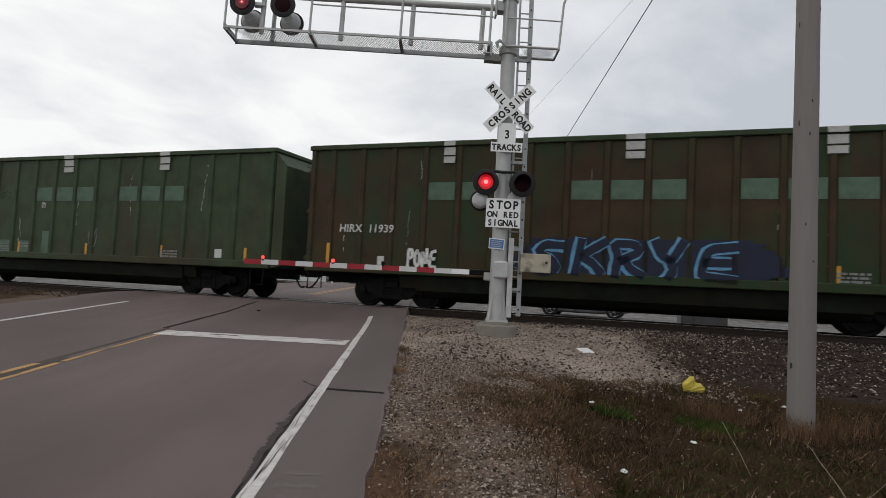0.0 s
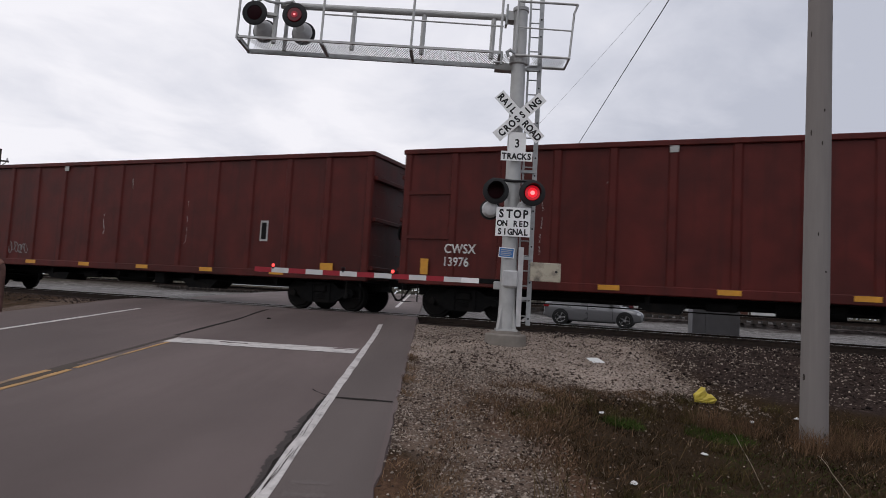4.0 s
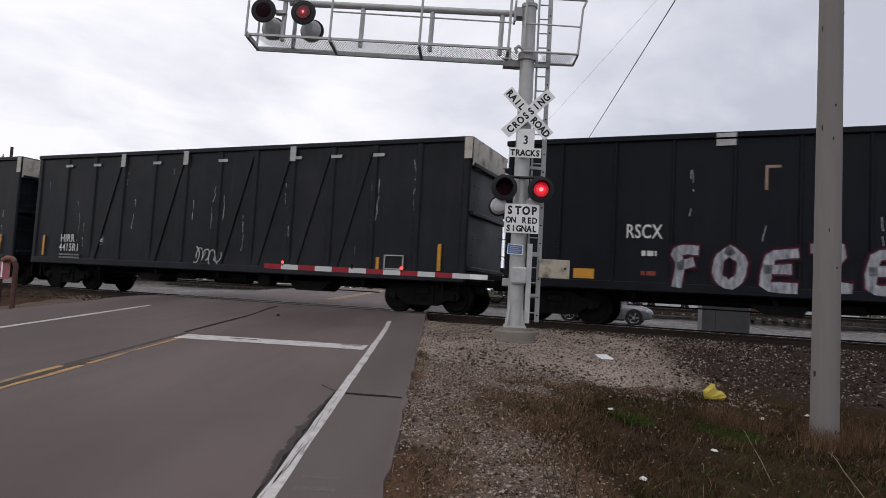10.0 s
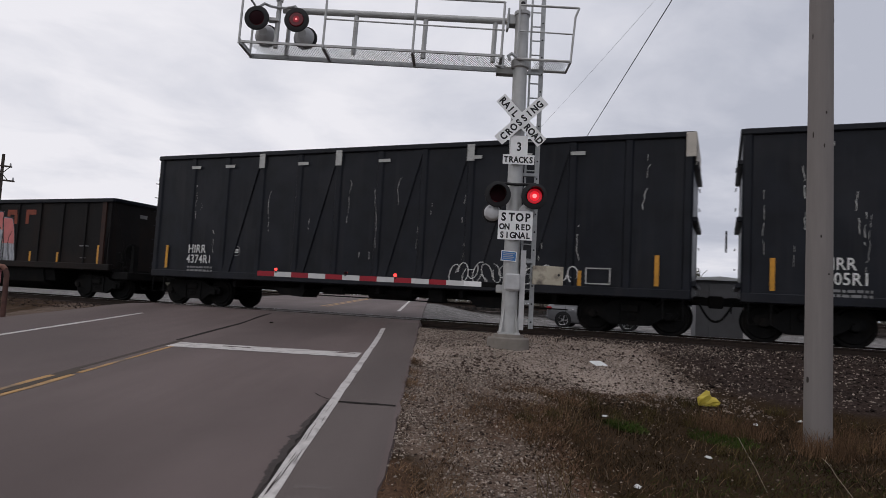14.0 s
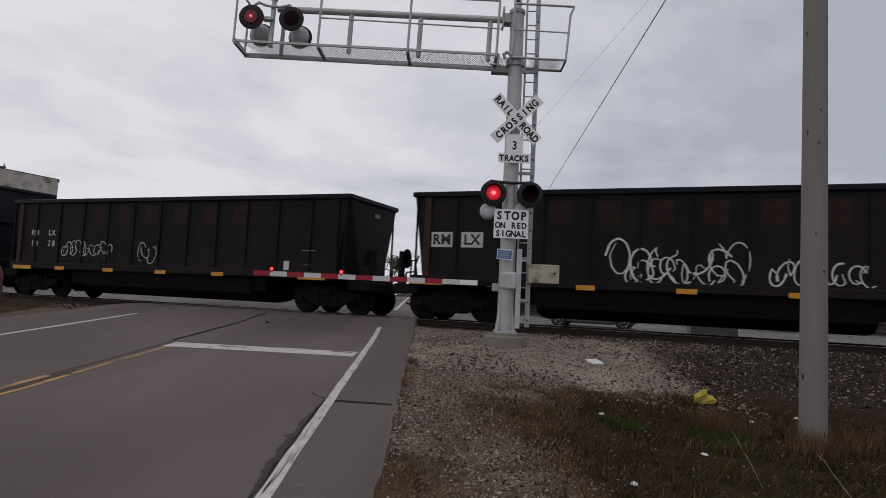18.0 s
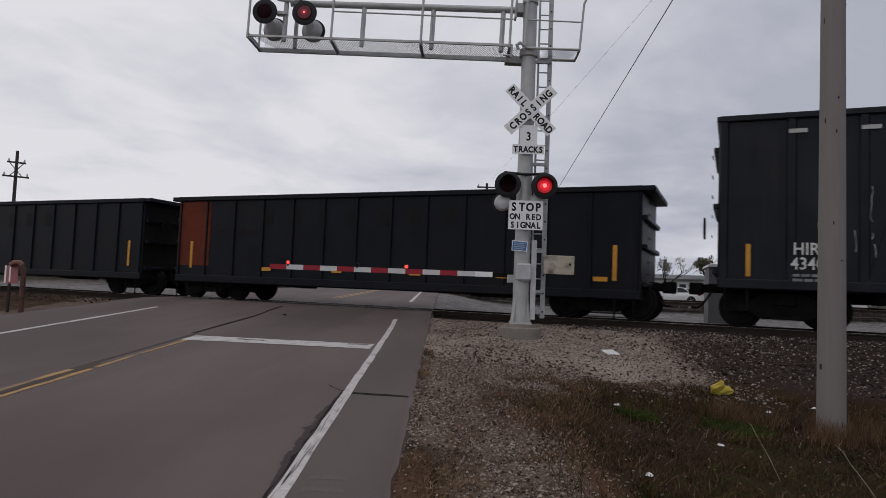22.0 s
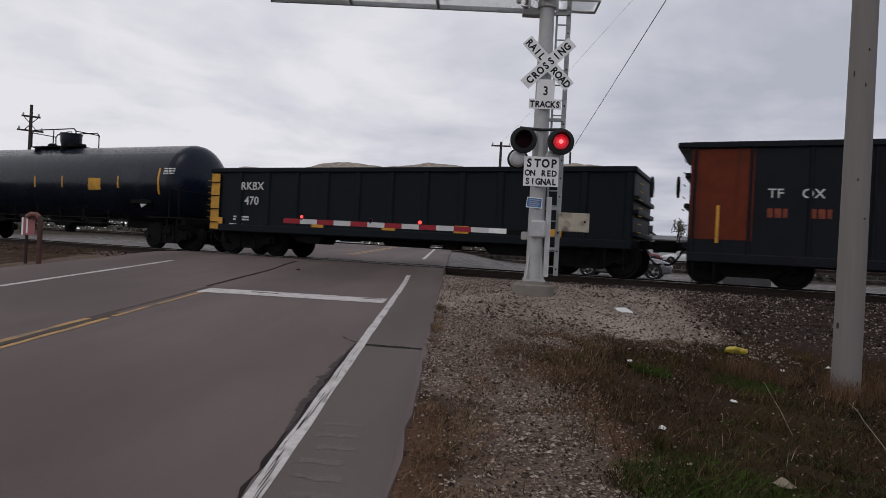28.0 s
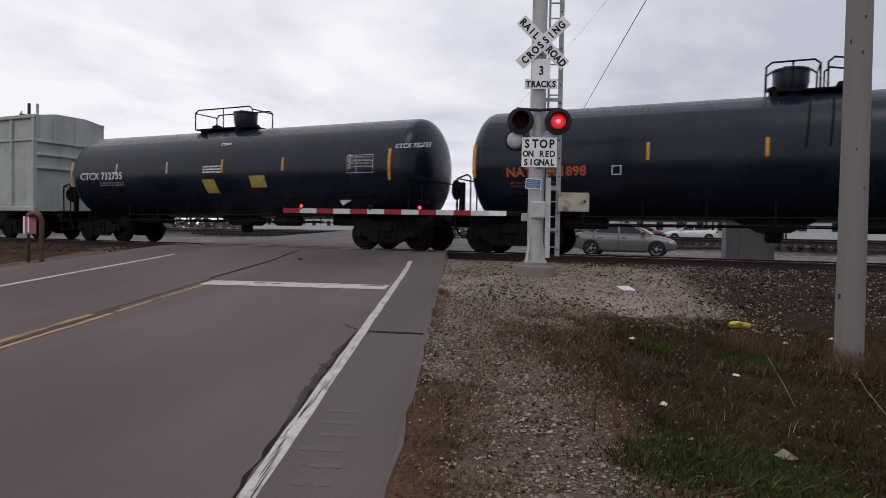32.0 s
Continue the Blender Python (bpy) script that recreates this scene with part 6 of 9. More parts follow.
# 16, 18: laden low gondolas with yellow ends
for k, mark, number, material in ((15, "KLRX", "829", m_decal), (17, "RKBX", "470", m_stencil)):
    way = 1 if k == 15 else -1
    car, xs, panel, half = gondola(k, REAR[k] + 0.1, room(k, 1.25 if k == 15 else 1.35), dict(
        paint=m_teal, H=2.72, sill=0.75, ribs=12, truck=1.2, rib_w=0.14, chord=m_teal, brake=1, end_paint=m_teal, iron=m_yellow,
        label="dark teal low gondola car heaped with a brown load"))
    y = panel - 0.004
    if k == 15:
        stick(car, "number_panel", -half + 1.15, 2.25, 0.78, 0.3, -1.502, m_decal)
        letters(car, mark, -half + 1.15, 2.16, 0.2, -1.510, m_black_spray, align="CENTER", heavy=0.03)
    else:
        letters(car, mark, -half + 1.25, 2.04, 0.25, -1.503)
    letters(car, number, -half + (1.0 if k == 15 else 1.42), 1.76 if k == 15 else 1.58, 0.26, -1.503)
    bars(car, -half + 0.95, 1.22, 2, 0.62, y, m_stencil, 0.05, seed=k)
    bars(car, -half + 0.8, 0.98, 1, 0.5, y, m_stencil, 0.04, seed=k + 3)
    stick(car, "end_ladder_panel", way * (half - 0.22), 1.66, 0.34, 1.75, -1.51, m_yellow, "yellow end ladder panel")
    for j in range(4):
        part("ladder_rung", Shape().box(-0.17, 0.17, -0.03, 0, -0.015, 0.015), m_under, car, at=Matrix.Translation((way * (half - 0.22), -1.517, 1.0 + j * 0.42)))
    if k == 15:
        part("end_stripe", Shape().box(half + 0.14, half + 0.15, -1.1, 1.1, 2.1, 2.3), m_yellow, car)
    level_marks(car, [-half + 0.35, half - 1.9, half - 4.4, half - 6.6, half - 9.0], 1.05, -1.512, m_reflector, 0.42, 0.2)
    if k == 15:
        stick(car, "placard", half - 3.9, 1.42, 0.24, 0.13, y, m_decal)
    for x in (half - 2.4,) if k == 15 else ():
        part("placard_holder", Shape().box(-0.28, 0.28, -0.02, 0, 0.16, 0.2).box(-0.28, 0.28, -0.02, 0, -0.2, -0.16).box(-0.28, -0.24, -0.02, 0, -0.2, 0.2).box(0.24, 0.28, -0.02, 0, -0.2, 0.2).box(-0.02, 0.02, -0.02, 0, -0.2, 0.2), m_stencil, car, at=Matrix.Translation((x, y, 1.3)))
        bars(car, x - 0.25, 1.72, 2, 0.35, y, m_stencil, 0.05, seed=k + int(x))
        bars(car, x + 0.6, 1.5, 2, 0.6, y, m_stencil, 0.05, seed=k + int(x) + 9)
        bars(car, x - 0.2, 0.98, 1, 0.7, y, m_stencil, 0.035, seed=k + int(x) + 19)
    # heaped load
    rnd = random.Random(k)
    nx, ny = 90, 14
    s = Shape()
    grid = []
    for i in range(nx + 1):
        for j in range(ny + 1):
            u, v = i / nx, j / ny
            x, yy = -half + 0.15 + u * (2 * half - 0.3), -1.3 + 2.6 * v
            hump = 0.09 * math.sin(u * 23 + 1) + 0.08 * math.sin(u * 9 + k) + 0.20
            z = 2.56 + max(0.0, (1 - (2 * v - 1) ** 2)) * (0.16 + hump) + 0.05 * noise.noise((x * 2.5, yy * 2.5, k)) + 0.03 * noise.noise((x * 8, yy * 8, k))
            grid.append((x, yy, z if 0 < i < nx else 2.4))
    s.add(grid, [(i * (ny + 1) + j, (i + 1) * (ny + 1) + j, (i + 1) * (ny + 1) + j + 1, i * (ny + 1) + j + 1) for i in range(nx) for j in range(ny)])
    part("load", s, m_load, car, "heaped brown and grey bulk load", smooth=True)
    CARS.append(car)


def tank_car(k, left, length, paint, label, dome_shift=0.0, rail_span=2.2, dome_x=0.15, rails=None):
    """A black tank car; its tank runs from left over the given length."""
    half = length / 2
    R, mid = (1.40, 2.30) if k == 18 else (1.49, 2.39)
    car = thing("tank_car", label, "railcar", by_track(left + half, 0, RAIL), "cars of the freight train")
    head = [(R * math.sin(a) if i else 0.001, -half + 0.62 * (1 - math.cos(a))) for i, a in enumerate([j * math.pi / 14 for j in range(8)])]
    prof = head + [(R, -half + 0.62), (R, half - 0.62)] + [(r, -x) for r, x in reversed(head)]
    ring = []
    for r, x in prof:
        ring.append((r, x))
    s = Shape().lathe(ring, 48, "x", Matrix.Translation((0, 0, mid)))
    part("tank_shell", s, paint, car, "smooth cylindrical tank shell with dished heads", smooth=True)
    for x in [-half + 1.9 + i * (length - 3.8) / 4 for i in range(5)]:
        part("weld_seam", Shape().lathe([(R - 0.002, -0.03), (R + 0.0012, -0.010), (R + 0.0012, 0.010), (R - 0.002, 0.03)], 48, "x", Matrix.Translation((x, 0, mid))), paint, car, smooth=True)
    part("bottom_skid", Shape().prism([(-0.9, 0.95), (0.9, 0.95), (0.35, 0.66), (-0.35, 0.66)], -0.35, 0.35), m_under, car)
    part("outlet_valve", Shape().lathe([(0.16, 0.42), (0.2, 0.5), (0.2, 0.7)], 14), m_under, car)
    for way in (-1, 1):
        x = way * (half - 1.9)
        part("saddle", Shape().prism([(-1.25, 1.75), (-1.25, 1.55), (-0.4, 0.9), (0.4, 0.9), (1.25, 1.55), (1.25, 1.75), (0.5, 1.15), (-0.5, 1.15)], x - 0.5, x + 0.5, "x"), m_under, car)
        part("stub_sill", Shape().box(min(way * (half - 3.6), way * (half + 0.5)), max(way * (half - 3.6), way * (half + 0.5)), -0.33, 0.33, 0.70, 1.02, 0.02), m_under, car)
        part("end_sill", Shape().box(min(way * (half + 0.22), way * (half + 0.42)), max(way * (half + 0.22), way * (half + 0.42)), -1.45, 1.45, 0.82, 1.10, 0.02), m_under, car)
        part("end_walkway", Shape().box(min(way * (half - 1.3), way * (half + 0.4)), max(way * (half - 1.3), way * (half + 0.4)), -1.5, -0.95, 1.06, 1.10), m_under, car)
        rail = Shape()
        rail.path([(way * (half - 0.32), -1.46, 1.1), (way * (half - 0.32), -1.46, 2.0), (way * (half - 0.22), -1.46, 2.08), (way * (half + 0.06), -1.46, 1.98), (way * (half + 0.10), -1.42, 1.1)], 0.022)
        rail.path([(way * (half + 0.06), -1.46, 1.98), (way * (half + 0.08), 1.40, 1.98), (way * (half + 0.10), 1.40, 1.1)], 0.02)
        part("end_handrail", rail, m_under, car)
        st = Shape().path([(way * (half + 0.1), -1.5, 1.05), (way * (half + 0.1), -1.5, 0.4), (way * (half - 0.35), -1.5, 0.4), (way * (half - 0.35), -1.5, 1.05)], 0.018)
        part("sill_step", st, m_under, car)
        if way == -1:
            part("brake_post", Shape().box(-half - 0.24, -half - 0.10, -0.95, -0.80, 1.0, 1.92, 0.015), m_under, car)
            part("brake_wheel", Shape().lathe([(0.03, 0.05), (0.22, -0.02), (0.28, -0.02), (0.28, -0.055), (0.21, -0.055), (0.03, -0.02)], 18, "x", Matrix.Translation((-half - 0.31, -0.88, 1.72))), m_under, car)
        coupler(car, way * (half + 0.36), way)
        truck(car, way * (half - ((0.8 if way == 1 else 1.15) if k == 18 else 1.27)), k)
    # long safety rails under each side
    for side in (-1, 1):
        lo = Shape()
        for z in (0.98, 0.80):
            lo.path([(-half + 3.2, side * 1.38, z), (half - 3.2, side * 1.38, z)], 0.022)
        part("side_rail", lo, m_under, car)
        for i in range(7):
            x = -half + 3.3 + i * (length - 6.6) / 6
            part("rail_post", Shape().path([(x, side * 1.38, 1.35), (x, side * 1.38, 0.72)], 0.025), m_under, car)
    part("brake_cylinder", Shape().tube((1.7, -0.5, 0.82), (2.6, -0.5, 0.82), 0.16, n=14), m_under, car, smooth=True)
    # dome platform
    px = dome_shift
    top = mid + R
    part("platform", Shape().box(px - rail_span, px + rail_span, -0.5, 0.5, top + 0.02, top + 0.06), m_under, car)
    for q in (-0.8, 0.7):
        part("platform_bracket", Shape().box(px + q, px + q + 0.1, -0.7, 0.7, top - 0.22, top + 0.02), m_under, car)
    a, b = rails or (-rail_span, rail_span)
    for y in (-0.5, 0.5):
        part("platform_handrail", Shape().path([(px + a, y, top + 0.03), (px + a, y, top + 0.60), (px + a + 0.12, y, top + 0.70), (px + b - 0.12, y, top + 0.70), (px + b, y, top + 0.60), (px + b, y, top + 0.03)], 0.022), m_under, car)
        part("rail_stanchion", Shape().path([(px + (a + b) / 2, y, top + 0.03), (px + (a + b) / 2, y, top + 0.70)], 0.020), m_under, car)
    for x in (a, b):
        part("platform_handrail", Shape().path([(px + x, -0.5, top + 0.60), (px + x, 0.5, top + 0.60)], 0.02), m_under, car)
    if rails:
        for y in (-0.5, 0.5):
            part("platform_handrail", Shape().path([(px + 0.30, y, top + 0.03), (px + 0.30, y, top + 0.62), (px + 0.42, y, top + 0.72), (px + 0.95, y, top + 0.62), (px + 1.05, y, top + 0.50), (px + 1.05, y, top + 0.03)], 0.022), m_under, car)
        for q in (-0.15, 0.30):
            curved(car, "tank_strap", px + q, mid + 0.1, 0.05, R * 0.80, R, mid, m_under, "black strap over the tank", 0.012, 0.10)
    part("manway_dome", Shape().lathe([(0.30, top - 0.05), (0.33, top + 0.12), (0.34, top + 0.10), (0.39, top + 0.30), (0.39, top + 0.54), (0.41, top + 0.55), (0.41, top + 0.60), (0.2, top + 0.62)], 24, "z", Matrix.Translation((px + dome_x, 0, 0))), paint, car, smooth=True)
    part("dome_handle", Shape().path([(px + dome_x - 0.15, -0.1, top + 0.60), (px + dome_x - 0.15, -0.1, top + 0.67), (px + dome_x + 0.15, -0.1, top + 0.67), (px + dome_x + 0.15, -0.1, top + 0.60)], 0.015), m_under, car)
    part("relief_valve", Shape().lathe([(0.13, top - 0.02), (0.13, top + 0.10), (0.17, top + 0.12), (0.17, top + 0.2), (0.08, top + 0.24)], 14, "z", Matrix.Translation((px - 0.75, 0, 0))), m_under, car)
    part("fittings_cover", Shape().box(px + 0.5, px + 0.9, -0.3, 0.3, top + 0.05, top + 0.22, 0.04), m_under, car)
    return car, half, R, mid


def curved(car, name, x, z0, w, h, R, mid, material, label="", out=0.006, slant=0.0):
    """A strip or decal laid on the tank's round side, from z0 up by h."""
    s = Shape()
    n = 6
    pts = []
    for i in range(n + 1):
        z = z0 + h * i / n
        c = (z - mid) / R
        y = -math.sqrt(max(0.0, 1 - c * c)) * (R + out)
        zz = mid + c * (R + out)
        pts += [(x - w / 2 + slant * i / n, y, zz), (x + w / 2 + slant * i / n, y, zz)]
    s.add(pts, [(2 * i, 2 * i + 1, 2 * i + 3, 2 * i + 2) for i in range(n)])
    return part(name, s, material, car, label)


def tank_letters(car, text, x, z, size, R, mid, material, heavy=0.01, align="LEFT", spread=0.05, name="letter"):
    for vs, fs in glyphs_of(*lettering(text, size, 0, align, spread, heavy)):
        out = []
        for a, _, c in vs:
            h = (z + c - mid) / R
            out.append((x + a, -math.sqrt(max(0, 1 - h * h)) * (R + 0.008), mid + h * (R + 0.008)))
        part(name, Shape().add(out, fs), material, car)


def tank_bars(car, x, z, rows, w, R, mid, material, h=0.045, seed=0):
    rnd = random.Random(seed)
    for r in range(rows):
        s = Shape()
        a = 0.0
        zz = z - r * h * 1.8
        c = (zz - mid) / R
        y = -math.sqrt(1 - c * c) * (R + 0.008)
        c2 = (zz - h - mid) / R
        y2 = -math.sqrt(1 - c2 * c2) * (R + 0.008)
        while a < w:
            b = min(w, a + rnd.uniform(0.06, 0.2))
            s.add([(x + a, y, zz), (x + b, y, zz), (x + b, y2, zz - h), (x + a, y2, zz - h)], [(0, 1, 2, 3)])
            a = b + 0.03
        tagged(part("data_stencil", s, material, car), kind="stuff")


def data_panel(car, x, z, w, h, R, mid):
    """A stencilled table: a thin white frame with rows and columns of small writing."""
    frame_part = curved(car, "data_panel", x, z, w, 0.012, R, mid, m_stencil, "white stencilled data table")
    for k in (0.33, 0.66, 1.0):
        curved(car, "table_line", x, z + h * k, w, 0.012, R, mid, m_stencil)
    for k in (-0.5, -0.15, 0.5):
        curved(car, "table_line", x + k * w, z, 0.012, h, R, mid, m_stencil)
    tank_bars(car, x - w / 2 + 0.04, z + h * 0.95, 4, w - 0.1, R, mid, m_dimstencil, 0.05, seed=int(x * 10))
    return frame_part


def placard(car, x, z, R, mid, material):
    c = (z - mid) / R
    y = -math.sqrt(1 - c * c) * (R + 0.02)
    part("placard", Shape().prism([(-0.19, 0), (0, -0.19), (0.19, 0), (0, 0.19)], -0.012, 0.0), material, car, "diamond hazard placard", at=Matrix.Translation((x, y, z)) @ Matrix.Rotation(math.asin(max(-1, min(1, -c))) * -1, 4, "X"))


# 19, 20, 21: tank cars
for k, mark, paint, label in ((18, "TILX 258946", m_tank, "satin black tank car with a pale blue emblem"),
                              (19, "NATX 301898", m_tank2, "satin black tank car with orange lettering"),
                              (20, "CTCX 732735", m_tank2, "dusty black tank car with white lettering and yellow panels")):
    left = REAR[k] + {18: -0.15, 19: -0.42, 20: -0.35}[k]
    front = (REAR[k - 1] + {18: 0.1, 19: -0.1, 20: -0.42}[k]) - {18: 1.5, 19: 1.45, 20: 1.2}[k]
    length = front - left
    middle, span, dome = {18: (6.45, 1.3, 0.35), 19: (7.80, 0.85, -0.42), 20: (6.32, 1.25, 0.52)}[k]
    car, half, R, mid = tank_car(k, left, length, paint, label, REAR[k] + middle - left - length / 2, span, dome, (-0.95, 0.15) if k == 19 else None)
    ends = [-half + 0.42, half - 0.95]
    for x in ends:
        curved(car, "reflector", x, 1.86 if k == 18 else 1.98, 0.09, 0.88, R, mid, m_reflector, out=0.012 if x < 0 else 0.008)
    for i in range(1 if k == 18 else 0, 5):
        back = {3: 0.8, 4: 0.2}.get(i, 0.0) if k == 18 else 0.0
        curved(car, "reflector", -half + (2.75 if k == 20 else 2.3) + i * (length - 5.0) / 4 - back, 2.05 if k == 18 else 2.32, 0.075, 0.42, R, mid, m_reflector_w if k == 20 and i < 2 else m_reflector)
    if k == 18:
        # emblem: two slanting bars, and the maker's word as plain bars
        for sx, m2 in ((0.0, m_cyan), (0.28, m_silver)):
            curved(car, "emblem", -half + 1.05 + sx, 2.52, 0.12, 0.62, R, mid, m2, slant=0.30 if sx == 0 else -0.02)
        for i in range(7):
            curved(car, "emblem_bar", -half + 1.68 + i * 0.235, 2.66, 0.14 if i % 2 else 0.09, 0.30, R, mid, m_dimstencil)
        tank_letters(car, mark, -half + 1.48, 1.93, 0.22, R, mid, m_stencil)
        tank_bars(car, -half + 1.6, 1.72, 1, 1.5, R, mid, m_dimstencil, seed=3)
        tank_bars(car, half - 0.75, 2.75, 3, 0.5, R, mid, m_stencil, seed=5)
        placard(car, half - 1.8, 1.55, R, mid, m_decal)
        curved(car, "warning_panel", half - 4.1, 1.98, 0.64, 0.42, R, mid, m_yellow, "yellow warning panel")
        curved(car, "data_panel", half - 2.3, 2.25, 0.95, 0.5, R, mid, m_tank2)
    elif k == 19:
        tank_letters(car, mark, -half + 1.3, 2.0, 0.24, R, mid, m_tankorange, 0.025)
        tank_bars(car, -half + 1.4, 1.86, 2, 1.2, R, mid, m_redstencil, seed=8)
        data_panel(car, half - 2.0, 2.12, 0.82, 0.48, R, mid)
        placard(car, half - 2.0, 1.5, R, mid, m_decal)
        part("stencil_box", Shape().box(-0.11, 0.11, -0.01, 0, 0.09, 0.11).box(-0.11, 0.11, -0.01, 0, -0.11, -0.09).box(-0.11, -0.09, -0.01, 0, -0.09, 0.09).box(0.09, 0.11, -0.01, 0, -0.09, 0.09), m_stencil, car, at=Matrix.Translation((-half + 4.1, -R - 0.004, 2.1)))
    else:
        tank_letters(car, mark, -half + 0.9, 2.2, 0.25, R, mid, m_stencil, 0.022)
        tank_bars(car, -half + 1.9, 2.1, 2, 1.2, R, mid, m_dimstencil, seed=8)
        tank_bars(car, -half + 6.75, 2.55, 3, 0.75, R, mid, m_stencil, 0.05, seed=14)
        tank_bars(car, -half + 7.3, 3.3, 2, 0.4, R, mid, m_stencil, 0.03, seed=15)
        curved(car, "warning_panel", -half + 7.1, 1.68, 0.52, 0.44, R, mid, m_faded_yellow, "yellow warning panel", slant=-0.15)
        curved(car, "warning_panel", half - 5.6, 1.84, 0.6, 0.36, R, mid, m_faded_yellow, "yellow warning panel", slant=-0.06)
        data_panel(car, half - 1.9, 2.2, 0.86, 0.5, R, mid)
        tank_letters(car, "CTCX 732735", half - 0.8, 2.86, 0.13, R, mid, m_stencil)
        placard(car, half - 2.6, 1.42, R, mid, m_decal)
    CARS.append(car)

# 22: light grey covered hopper
k = 21
front = REAR[20] - 0.35 - 1.7
length = 16.0
half = length / 2
car = thing("covered_hopper", "light grey ribbed covered hopper car, weathered", "railcar", by_track(front - half, 0, RAIL), "cars of the freight train")
H = 4.80
for side in (-1, 1):
    part("side_wall", Shape().prism([(-half, 1.15), (half, 1.15), (half, H - 0.12), (-half, H - 0.12)], *sorted((side * 1.40, side * 1.34))), m_hopper, car)
    part("top_chord", Shape().box(-half, half, *sorted((side * 1.5, side * 1.3)), H - 0.2, H - 0.06, 0.02), m_hopper, car)
    part("side_sill", Shape().box(-half, half, *sorted((side * 1.5, side * 1.3)), 1.08, 1.26, 0.02), m_hopper, car)
    part("belt_rail", Shape().box(-half, half, *sorted((side * 1.46, side * 1.38)), 3.75, 3.83, 0.02), m_hopper, car)
    me = Shape().box(-0.06, 0.06, *sorted((side * 1.5, side * 1.39)), 1.2, H - 0.15, 0.015).mesh("rib", m_hopper)
    for i in range(13):
        part("rib", me, m_hopper, car, at=Matrix.Translation((-half + 0.1 + (length - 0.2) * i / 12, 0, 0)))
part("roof", Shape().prism([(-1.5, H - 0.1), (-0.6, H + 0.06), (0.6, H + 0.06), (1.5, H - 0.1)], -half, half, "x"), m_hopper, car)
for way in (-1, 1):
    part("end_wall", Shape().box(min(way * half, way * (half - 0.06)), max(way * half, way * (half - 0.06)), -1.36, 1.36, 1.1, H - 0.1), m_hopper, car)
    for z in (3.75, 3.25, 2.75):
        part("end_rib", Shape().box(min(way * half, way * (half + 0.1)), max(way * half, way * (half + 0.1)), -1.4, 1.4, z - 0.05, z + 0.05, 0.015), m_hopper, car)
    for yy in (-0.7, 0.2):
        part("end_post", Shape().box(min(way * half, way * (half + 0.07)), max(way * half, way * (half + 0.07)), yy - 0.05, yy + 0.05, 3.8, H - 0.12), m_hopper, car)
    part("vent_pipe", Shape().tube((way * (half - 0.25), -1.2, H - 0.1), (way * (half - 0.25), -1.2, H + 0.38), 0.05, n=10), m_hopper, car)
    coupler(car, way * (half + 0.3), way)
    truck(car, way * (half - 1.8), k)
part("centre_sill", Shape().box(-half - 0.3, half + 0.3, -0.33, 0.33, 0.70, 1.1), m_under, car)
for i in (-1, 0, 1):
    x = i * 3.6
    part("outlet_hopper", Shape().prism([(x - 1.7, 1.1), (x + 1.7, 1.1), (x + 0.4, 0.45), (x - 0.4, 0.45)], -1.1, 1.1), m_hopper, car)
bars(car, half - 2.6, 1.55, 3, 0.4, -1.405, m_under, 0.06, seed=2)
CARS.append(car)
ORDER = [0, 1, 2, 3, 4, 5, 6, 7, 8, 12, 9, 10, 11, 13, 14, 16, 15, 17, 18, 19, 20, 21]


def travelled(t):
    """Metres that the train has gone since the start."""
    u = (t - 16) / 16
    f = lambda u: 166.863 * u + 0.551 * u * u + -0.302 * u ** 3 + -1.119 * u ** 4
    return f(u) - f(-1.0)

# ---- the cantilever signal mast ----
MAST = Vector((1.075, 13.0, 0))
MZ = 0.68
mast = thing("crossing_signal_mast", "grey aluminium cantilever crossing signal on a concrete base", "crossing signal", Matrix.Translation((MAST.x, MAST.y, 0)))
part("pole", Shape().lathe([(0.165, MZ + 0.22), (0.138, 7.32), (0.162, 7.33), (0.162, 7.40), (0.09, 7.43), (0.078, 7.45)], 24), m_steel, mast, smooth=True)
part("neck", Shape().lathe([(0.078, 7.42), (0.078, 8.7), (0.07, 8.72)], 16), m_steel, mast, "slim tube on top of the mast", smooth=True)
part("neck_opening", Shape().lathe([(0.045, -0.081), (0.045, -0.076)], 14, "y", Matrix.Translation((0, 0, 7.56))), m_sign_black, mast)
part("concrete_base", Shape().lathe([(0.42, MZ - 0.3), (0.405, MZ + 0.14), (0.385, MZ + 0.16), (0.30, MZ + 0.165), (0.29, MZ + 0.22), (0.2, MZ + 0.23)], 28), m_concrete, mast, smooth=True)
shoe = Shape()
for i in range(4):
    m = Matrix.Rotation(math.pi / 4 + i * math.pi / 2, 4, "Z")
    shoe.prism([(0.16, MZ + 0.24), (0.25, MZ + 0.24), (0.165, MZ + 0.72)], -0.02, 0.02, m=m)
part("base_shoe", shoe.box(-0.21, 0.21, -0.21, 0.21, MZ + 0.22, MZ + 0.26), m_steel, mast)


NARROW = Matrix.Diagonal((0.86, 1, 1, 1))


def sign_text(ob, lines, material=m_sign_black):
    """Narrow road-sign capitals, each one a part."""
    for text, x, z, size, heavy, pitch in lines:
        for i, ch in enumerate(text):
            if ch != " ":
                vs, fs = lettering(ch, size, 0.006, "CENTER", 0, heavy)
                part("letter", Shape().add(vs, fs, NARROW), material, ob, at=Matrix.Translation((x + (i - (len(text) - 1) / 2) * pitch, 0, z)))


